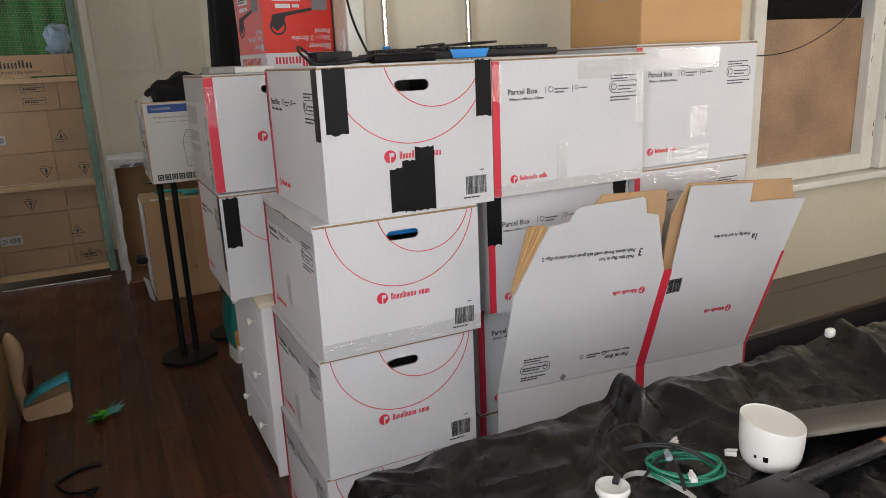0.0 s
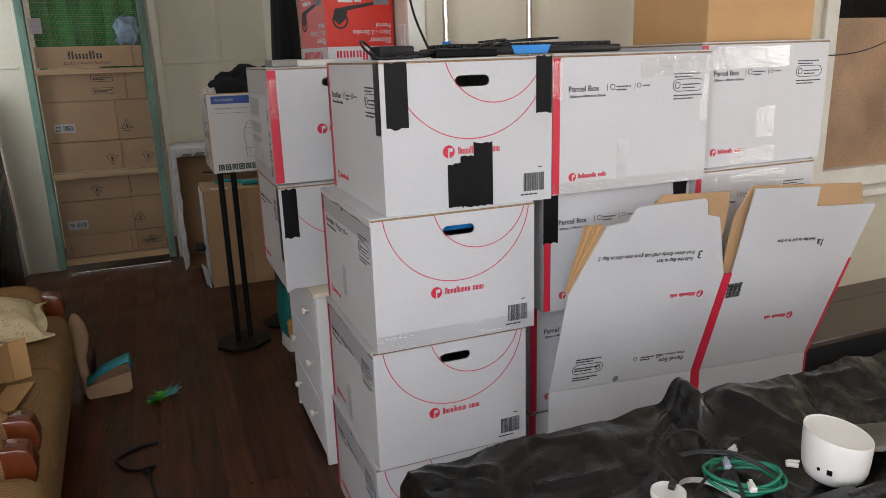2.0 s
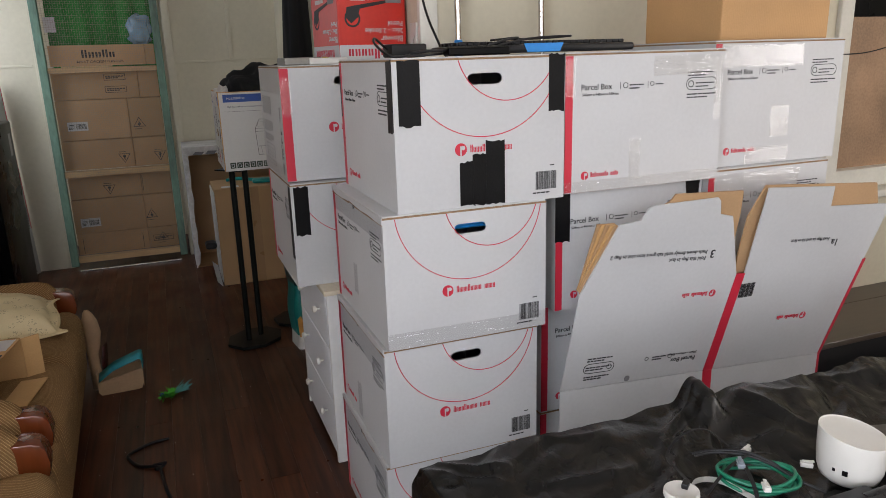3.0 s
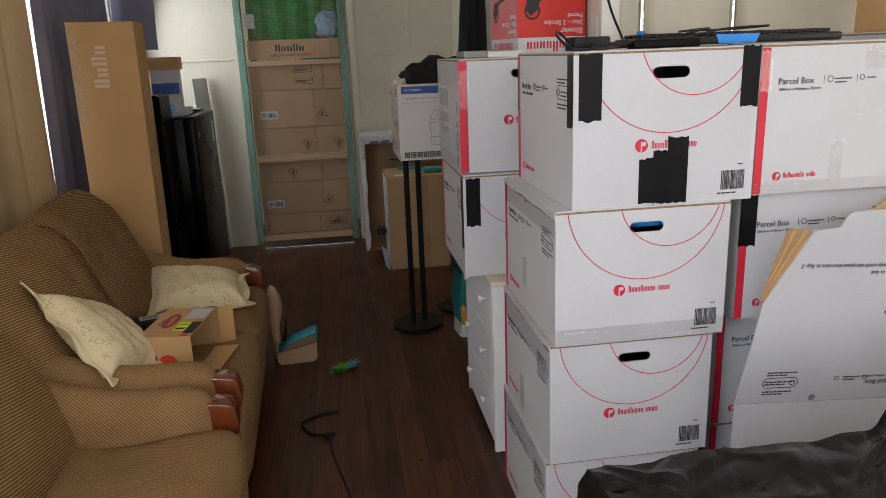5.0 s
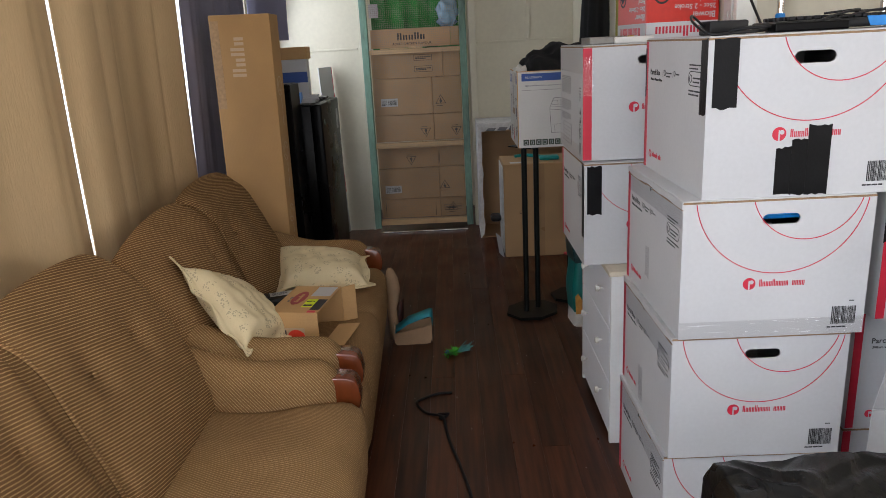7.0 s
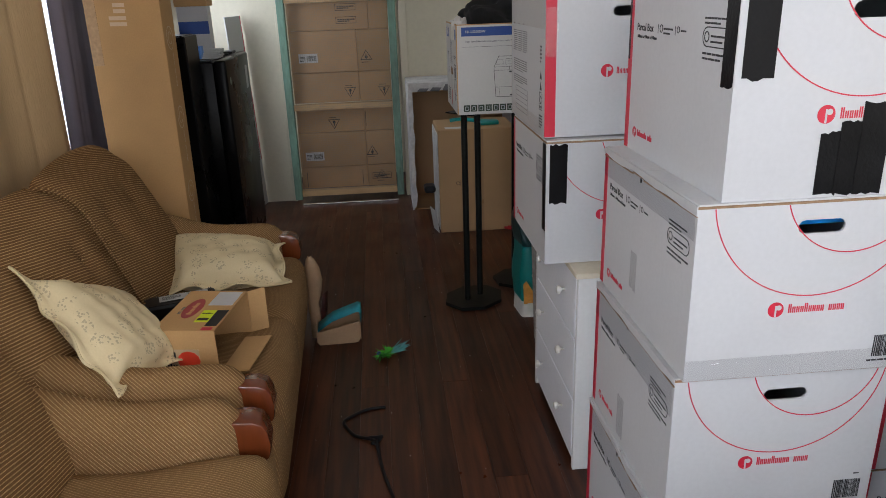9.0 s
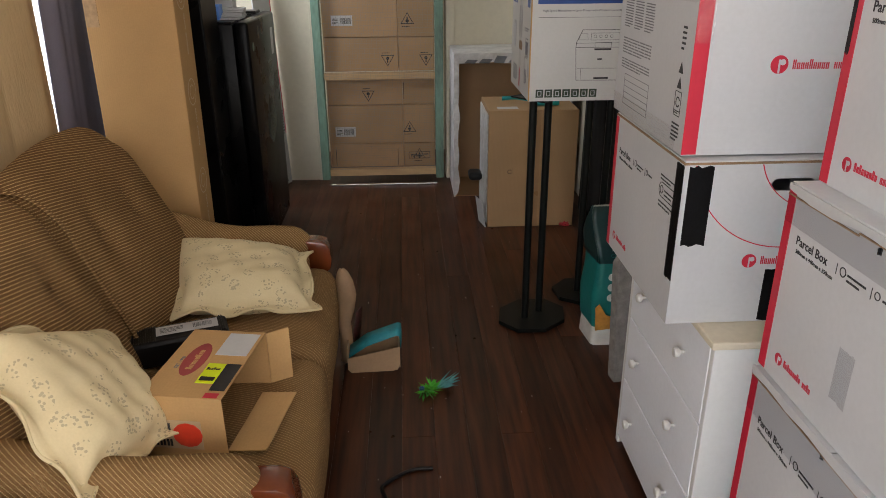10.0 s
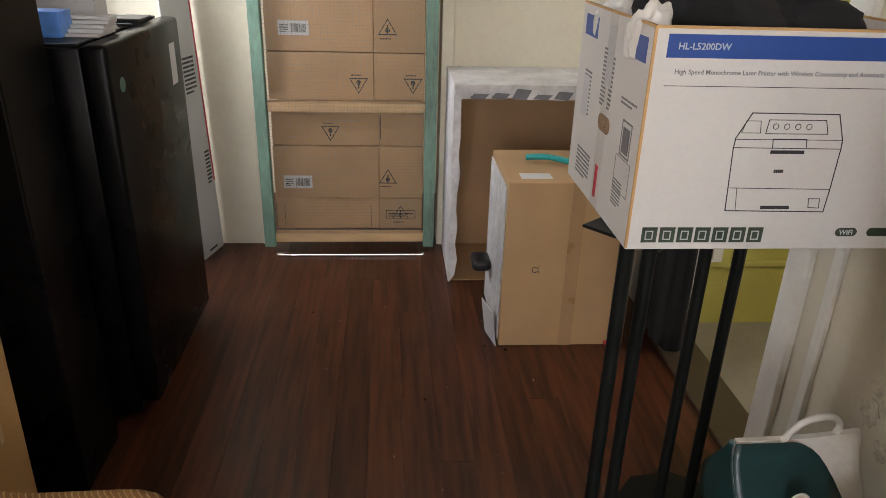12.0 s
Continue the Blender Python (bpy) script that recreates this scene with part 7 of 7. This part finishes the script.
add_soft(bm, (1.435, 1.008, 0.775), (1.458, 1.026, 0.797), 0.007, 0.0, 5)
solid("plastic_lump", bm, WHITEPLAST, "small white plastic piece at the edge of the sheet", "plastic piece", smooth=180)

# ---- beside the doorway ----
coat = obj_bm()
n, mrows = 40, 26
ringz = []
for j in range(mrows + 1):
    t_ = j / mrows
    z = 0.07 + 1.95 * t_
    ring = []
    for i in range(n):
        a = 2 * math.pi * i / n
        sw_ = 0.5 + 0.5 * smooth01((1 - t_) * 2.5)
        rx, ry = 0.075 * (0.65 + 0.5 * sw_), 0.095 * (0.6 + 0.6 * sw_)
        f_ = 1 + 0.16 * math.sin(a * 5 + 0.8 * math.sin(t_ * 5)) + 0.08 * math.sin(a * 11 + t_ * 3)
        ring.append(coat.verts.new((0.835 + 0.010 * t_ + rx * f_ * math.cos(a), 4.775 + 0.75 * ry * f_ * math.sin(a), z + 0.05 * math.sin(a * 2 + 1) * (1 - t_))))
    ringz.append(ring)
for a, b in zip(ringz, ringz[1:]):
    for i in range(n):
        coat.faces.new((a[i], a[(i + 1) % n], b[(i + 1) % n], b[i]))
coat.faces.new(ringz[-1])
coat.faces.new(ringz[0][::-1])
solid("hanging_coat", coat, BLACKCLOTH, "long black coat hanging by the doorway", "coat", smooth=180)

bag = thing("litter_bag", "green and teal paper bag of cat litter with a white handle", "bag", pose(0.490, 3.475, 0, 0, 0, 6))
BW, BD, BH = 0.265, 0.155, 0.545


def bagwarp(c):
    t_ = c.z / BH
    squeeze = 1 - 0.93 * smooth01((t_ - 0.72) / 0.28)
    yy = BD / 2 + (c.y - BD / 2) * squeeze
    return Vector((c.x + 0.006 * math.sin(c.z * 23), yy + 0.008 * math.sin(c.z * 17 + c.x * 11), c.z))


GREENBAG = surf("dark_green_paper", (0.006, 0.035, 0.035), 0.4, 0.2, 5, 50, 0.35, dist=0.006)
TEALBAG = surf("teal_paper", (0.005, 0.165, 0.15), 0.4, 0.12, 5, 50, 0.35, dist=0.006)
WHITEBAG = surf("white_paper_bag", (0.62, 0.60, 0.55), 0.5, 0.12, 5, 50, 0.35, dist=0.006)


def bag_section(name, z0, z1, material, grow, label, x1=BW):
    sub = bmesh.new()
    bmesh.ops.create_cube(sub, size=1.0)
    bmesh.ops.subdivide_edges(sub, edges=sub.edges[:], cuts=9, use_grid_fill=True)
    for q in sub.verts:
        c = Vector(((q.co.x + 0.5) * x1, (q.co.y + 0.5) * BD, z0 + (q.co.z + 0.5) * (z1 - z0)))
        ex = 0.5 - abs(q.co.x)
        ey = 0.5 - abs(q.co.y)
        c.y += math.copysign(0.016 * math.sin(math.pi * min(1.0, max(0.0, c.x / BW))), q.co.y)
        if ex < 0.02 and ey < 0.02:
            c.x -= math.copysign(0.01, q.co.x)
        c = bagwarp(c)
        q.co = c + Vector((math.copysign(grow, q.co.x), math.copysign(grow, q.co.y), 0))
    bm = obj_bm()
    join(bm, sub)
    return part(name, bm, material, bag, label, 60)


bag_section("paper_body", 0.0, BH, WHITEBAG, 0.0, "crumpled white paper")
bag_section("teal_print", 0.075, 0.345, TEALBAG, 0.0030, "teal printed band")
# the dark print ends in a dome below the paper shoulder
DOME = [(-0.0065, 0.3455), (0.200, 0.3455), (0.205, 0.375), (0.206, 0.400), (0.204, 0.425), (0.199, 0.450), (0.191, 0.474), (0.180, 0.495), (0.166, 0.513), (0.150, 0.526), (0.131, 0.536), (0.110, 0.543), (-0.0065, 0.543)]
sub = bmesh.new()
vs = [sub.verts.new((u_, v_, 0.0)) for u_, v_ in DOME]
sub.faces.new(vs)
bmesh.ops.triangulate(sub, faces=sub.faces[:])
bmesh.ops.subdivide_edges(sub, edges=sub.edges[:], cuts=6, use_grid_fill=True)
for q in sub.verts:
    c = Vector((q.co.x, 0.0, q.co.y))
    c.y -= 0.016 * math.sin(math.pi * min(1.0, max(0.0, c.x / BW)))
    c = bagwarp(c)
    q.co = c + Vector((0, -0.0085, 0.002))
bm = obj_bm()
join(bm, sub)
part("green_print", bm, GREENBAG, bag, "dark green printed dome", 60).modifiers.new("ink", "SOLIDIFY").thickness = 0.0015
sub = bmesh.new()
bmesh.ops.create_grid(sub, x_segments=8, y_segments=8, size=0.5)
for q in sub.verts:
    c = bagwarp(Vector((0.0, (q.co.x + 0.5) * BD, 0.3455 + (q.co.y + 0.5) * 0.197)))
    q.co = c + Vector((-0.0060, 0, 0.002))
bm = obj_bm()
join(bm, sub)
part("green_side_print", bm, GREENBAG, bag, "dark green printed side", 60).modifiers.new("ink", "SOLIDIFY").thickness = 0.0015
bm = obj_bm()
add_tube(bm, spline([(0.09, 0.07, BH - 0.01), (0.11, 0.05, BH + 0.05), (0.16, 0.045, BH + 0.062), (0.20, 0.06, BH + 0.03), (0.21, 0.075, BH - 0.01)]), 0.0065, 8)
part("handle", bm, WHITEBAG, bag, "white carry handle", 60)
m = Matrix.Translation((-0.036, -0.027, 0.026)) @ face(0, 0, 0, 1, 0)
bm = obj_bm()
add_plate(bm, disc(0.112, 0.452, 0.022, 20), m, 0.004)
part("badge", bm, WHITEBAG, bag, "cream badge")
bm = obj_bm()
add_word_bars(bm, 0.060, 0.405, 0.105, 0.024, 9, m @ Matrix.Translation((0, 0, 0.003)), 3)
add_word_bars(bm, 0.075, 0.378, 0.078, 0.020, 6, m @ Matrix.Translation((0, 0, 0.003)), 4)
part("word_mark", bm, WHITEBAG, bag, "cream word bars")
for k in range(3):
    bm = obj_bm()
    add_plate(bm, disc(0.085, 0.272 - 0.042 * k, 0.014, 16), m, 0.004)
    part("icon", bm, WHITEBAG, bag, "round cream icon")
lettering("caption", "Cat Litter", 0.022, m @ Matrix.Translation((0.072, 0.352, 0.003)), TEALBAG, bag)
bm = obj_bm()
add_plate(bm, [(0.035, 0.055), (0.10, 0.058), (0.13, 0.10), (0.075, 0.115), (0.045, 0.165), (0.03, 0.15)], m, 0.004)
part("picture", bm, surf("orange_print", (0.55, 0.25, 0.05), 0.5, 0.2, 30, 90, 0.02), bag, "orange printed picture")

scr = thing("cat_scratcher", "grey felt scratching board with a brown oval recess", "scratching board", pose(0.507, 3.215, 0.0, -6, 0, 8) @ Matrix.Diagonal((1, 1, 0.86, 1)))
bm = obj_bm()
prof = [(0, 0), (0.30, 0), (0.30, 0.50), (0.27, 0.57), (0.21, 0.60), (0.09, 0.60), (0.035, 0.57), (0.0, 0.50)]
add_plate(bm, prof, Matrix.Translation((0, 0.05, 0)) @ face(0, 0, 0, 1, 0), 0.05)
part("board", bm, surf("grey_felt", (0.24, 0.22, 0.20), 0.95, 0.25, 30, 260, 0.6, dist=0.003), scr)
bm = obj_bm()
add_plate(bm, stadium(0.15, 0.45, 0.20, 0.19, 10), face(0, 0, 0, 1, 0), 0.004)
part("recess", bm, surf("dark_brown_plastic", (0.035, 0.026, 0.022), 0.4, 0.2, 8, 90, 0.1), scr, "dark brown moulded oval")
bm = obj_bm()
add_box(bm, (0.085, -0.006, 0.38), (0.10, -0.0042, 0.50), bevel=0.0006)
add_tube(bm, spline([(0.10, -0.008, 0.34), (0.06, -0.012, 0.25), (0.05, -0.014, 0.16)]), 0.004, 6)
part("strap", bm, BLACKPLAST, scr, "black cord")
crumple("red_wrapper", pose(0.665, 4.80, 0.0), 0.03, 0.018, surf("pink_red_plastic", (0.60, 0.04, 0.06), 0.35, 0.1, 9, 80, 0.3), "small pinkish red wrapper on the floor", "wrapper", 9)
trim("trim_14", (RIGHT - 0.012, 3.90, 0), (RIGHT + 0.005, 3.935, 2.2), TRIMPAINT, "narrow white wall strip by the doorway")
trim("trim_12", (0.985, 4.912, 0.26), (2.6, 4.928, 0.285), YELLOWPAINT, "yellow-green wall moulding")
trim("trim_13", (1.06, 4.905, 0.285), (1.10, 4.929, 2.2), TRIMPAINT, "pale upright moulding")
bm = obj_bm()
add_box(bm, (0.985, 2.62, 0.001), (3.1, 4.93, 0.006))
solid("floor_lino", bm, surf("pale_lino", (0.28, 0.25, 0.19), 0.5, 0.15, 4, 80, 0.1), "worn pale lino of the next room", "floor", kind="structure")

# peeling patches on the wall by the doorway
rnd = random.Random(21)
for k, (y, z, s_) in enumerate(((3.66, 0.56, 0.055), (3.70, 0.49, 0.035), (3.60, 0.62, 0.03), (3.64, 0.43, 0.025))):
    bm = obj_bm()
    add_plate(bm, [(s_ * rnd.uniform(0.6, 1.1) * math.cos(a), s_ * rnd.uniform(0.6, 1.2) * math.sin(a)) for a in [j * math.pi / 9 for j in range(18)]], Matrix.Translation((RIGHT - 0.0012, y, z)) @ face(0, 0, 0, 0, -1), 0.001)
    solid("peeling_patch", bm, surf("bare_plaster", (0.54, 0.50, 0.395), 0.9, 0.3, 40, 120, 0.5) if k == 0 else bpy.data.materials["bare_plaster"], "bare grey plaster patch where paint has peeled", "wall patch", kind="structure")

# ---- on the open floor ----
ct = thing("torn_packaging", "torn brown card packaging with a teal band beside the sofa", "packaging", pose(-0.435, 3.335, 0, 0, 0, 2))
CARD = surf("buff_card", (0.47, 0.31, 0.18), 0.6, 0.1, 8, 90, 0.1)
bm = obj_bm()
body = [(0.012, 0.0), (0.165, 0.0), (0.182, 0.010), (0.188, 0.030), (0.190, 0.098), (0.004, 0.060), (0.0, 0.016)]
add_plate(bm, body, Matrix(((1, 0, 0, 0), (0, 0, -1, 0.004), (0, 1, 0, 0), (0, 0, 0, 1))), 0.004)
part("front_board", bm, CARD, ct)
bm = obj_bm()
add_plate(bm, body, Matrix(((1, 0, 0, 0), (0, 0, -1, 0.112), (0, 1, 0, 0), (0, 0, 0, 1))), 0.004)
part("back_board", bm, CARD, ct)
panels("tray_board", (((0.186, 0.005, 0.010), (0.190, 0.107, 0.100)), ((0.0, 0.005, 0.014), (0.004, 0.107, 0.10)), ((0.012, 0.005, 0.0), (0.180, 0.107, 0.004))), CARD, ct, "", 0.001)
# straight band rising towards its open end, its last stretch folded down
bm = obj_bm()
va = [bm.verts.new(p) for p in ((0.006, -0.004, 0.066), (0.070, -0.004, 0.110), (0.178, -0.004, 0.148), (0.190, -0.004, 0.144), (0.194, -0.004, 0.098))]
vb = [bm.verts.new(p) for p in ((0.010, 0.050, 0.088), (0.074, 0.052, 0.134), (0.184, 0.050, 0.172), (0.198, 0.050, 0.168), (0.200, 0.046, 0.116))]
for i in range(4):
    bm.faces.new((va[i], va[i + 1], vb[i + 1], vb[i]))
ob = part("teal_band", bm, surf("teal_card", (0.015, 0.27, 0.33), 0.45, 0.25, 25, 80, 0.1), ct, "teal printed band", 40)
ob.modifiers.new("card", "SOLIDIFY").thickness = 0.002
# tall flap: a curved board that is wider near its rounded top
bm = obj_bm()
rows_t = ((0.0, 0.000, 0.050, 0.000), (0.08, 0.000, 0.046, 0.003), (0.16, -0.002, 0.043, 0.008), (0.21, -0.006, 0.058, 0.010), (0.27, -0.008, 0.068, 0.006), (0.33, -0.004, 0.060, -0.004), (0.37, 0.006, 0.044, -0.012), (0.388, 0.016, 0.030, -0.018))
ring = [[bm.verts.new((-0.026 + x0 + (x1 - x0) * k / 4, 0.078 + dy - 0.014 * math.sin(math.pi * k / 4), 0.004 + z)) for k in range(5)] for z, x0, x1, dy in rows_t]
for a, b in zip(ring, ring[1:]):
    for k in range(4):
        bm.faces.new((a[k], a[k + 1], b[k + 1], b[k]))
ob = part("tall_flap", bm, CARD, ct, "tall curved card flap", 60)
ob.modifiers.new("card", "SOLIDIFY").thickness = 0.003
bm = obj_bm()
va = [bm.verts.new(p) for p in ((0.024, 0.082, 0.05), (0.022, 0.092, 0.12), (0.036, 0.090, 0.20))]
vb = [bm.verts.new(p) for p in ((0.040, 0.122, 0.06), (0.050, 0.126, 0.13), (0.056, 0.118, 0.21))]
for i in range(2):
    bm.faces.new((va[i], va[i + 1], vb[i + 1], vb[i]))
ob = part("printed_back", bm, surf("dark_print", (0.06, 0.015, 0.015), 0.4, 0.7, 40, 90, 0.05), ct, "dark printed back", 40)
ob.modifiers.new("card", "SOLIDIFY").thickness = 0.002

ft = thing("feather_toy", "bright green and blue feather cat toy on the floor", "cat toy", pose(-0.125, 3.205, 0.004, 0, 0, 8))


def feathers(name, count, cx, cy, ln, wd, a0, a1, material, seed):
    rnd = random.Random(seed)
    bm = obj_bm()
    for _ in range(count):
        a = radians(rnd.uniform(a0, a1))
        l_ = ln * rnd.uniform(0.6, 1.1)
        w_ = wd * rnd.uniform(0.6, 1.2)
        add_plate(bm, [(0, -w_ * 0.2), (l_ * 0.5, -w_), (l_, 0), (l_ * 0.5, w_), (0, w_ * 0.2)], Matrix.Translation((cx + rnd.uniform(-0.015, 0.015), cy + rnd.uniform(-0.01, 0.01), 0.002)) @ Matrix.Rotation(a, 4, "Z") @ Matrix.Rotation(radians(-rnd.uniform(3, 40)), 4, "Y") @ Matrix.Rotation(radians(rnd.uniform(-40, 40)), 4, "X"), 0.0004)
    return part(name, bm, material, ft)


feathers("green_tuft", 70, -0.02, 0.0, 0.045, 0.004, 0, 360, surf("green_feather", (0.06, 0.42, 0.03), 0.7, 0.3, 30, 200, 0.1), 1)
feathers("green_tuft", 20, -0.03, -0.01, 0.075, 0.004, 240, 290, surf("green_feather_dark", (0.05, 0.33, 0.04), 0.7, 0.3, 30, 200, 0.1), 2)
feathers("blue_tuft", 26, 0.005, 0.005, 0.085, 0.006, -20, 20, surf("blue_feather", (0.12, 0.40, 0.42), 0.7, 0.3, 30, 200, 0.1), 3)
bm = obj_bm()
add_lathe(bm, [(0.004, 0), (0.009, 0.004), (0.009, 0.014), (0.004, 0.018)], pose(-0.055, 0.002, 0.008, 0, 90, 0), 12)
part("bead", bm, BLUEINK, ft, "dark blue bead", 50)
cord("floor_cable", [(-0.150, 2.792, 0.006), (-0.215, 2.785, 0.006), (-0.285, 2.735, 0.006), (-0.295, 2.70, 0.006), (-0.255, 2.625, 0.006), (-0.190, 2.578, 0.012), (-0.175, 2.50, 0.006), (-0.160, 2.40, 0.006), (-0.120, 2.22, 0.006), (-0.085, 2.0, 0.006), (-0.10, 1.75, 0.006), (-0.20, 1.5, 0.006)], 0.0058, BLACKPLAST, "black cable snaking over the floorboards")
cord("cable_knot", [(-0.205, 2.600, 0.012), (-0.180, 2.585, 0.020), (-0.165, 2.600, 0.012), (-0.185, 2.570, 0.010), (-0.20, 2.560, 0.016)], 0.0058, BLACKPLAST, "knotted bit of a black cable on the floor")
bm = obj_bm()
rnd = random.Random(12)
for _ in range(45):
    x, y, s_ = rnd.uniform(-0.42, 0.4), rnd.uniform(1.6, 5.3), rnd.uniform(0.001, 0.0032)
    add_box(bm, (x, y, 0.0003), (x + s_, y + s_ * rnd.uniform(0.6, 2), 0.002), pose(0, 0, 0))
solid("floor_crumbs", bm, WHITEPLAST, "scattered pale crumbs and lint on the floor", "crumbs", kind="stuff")
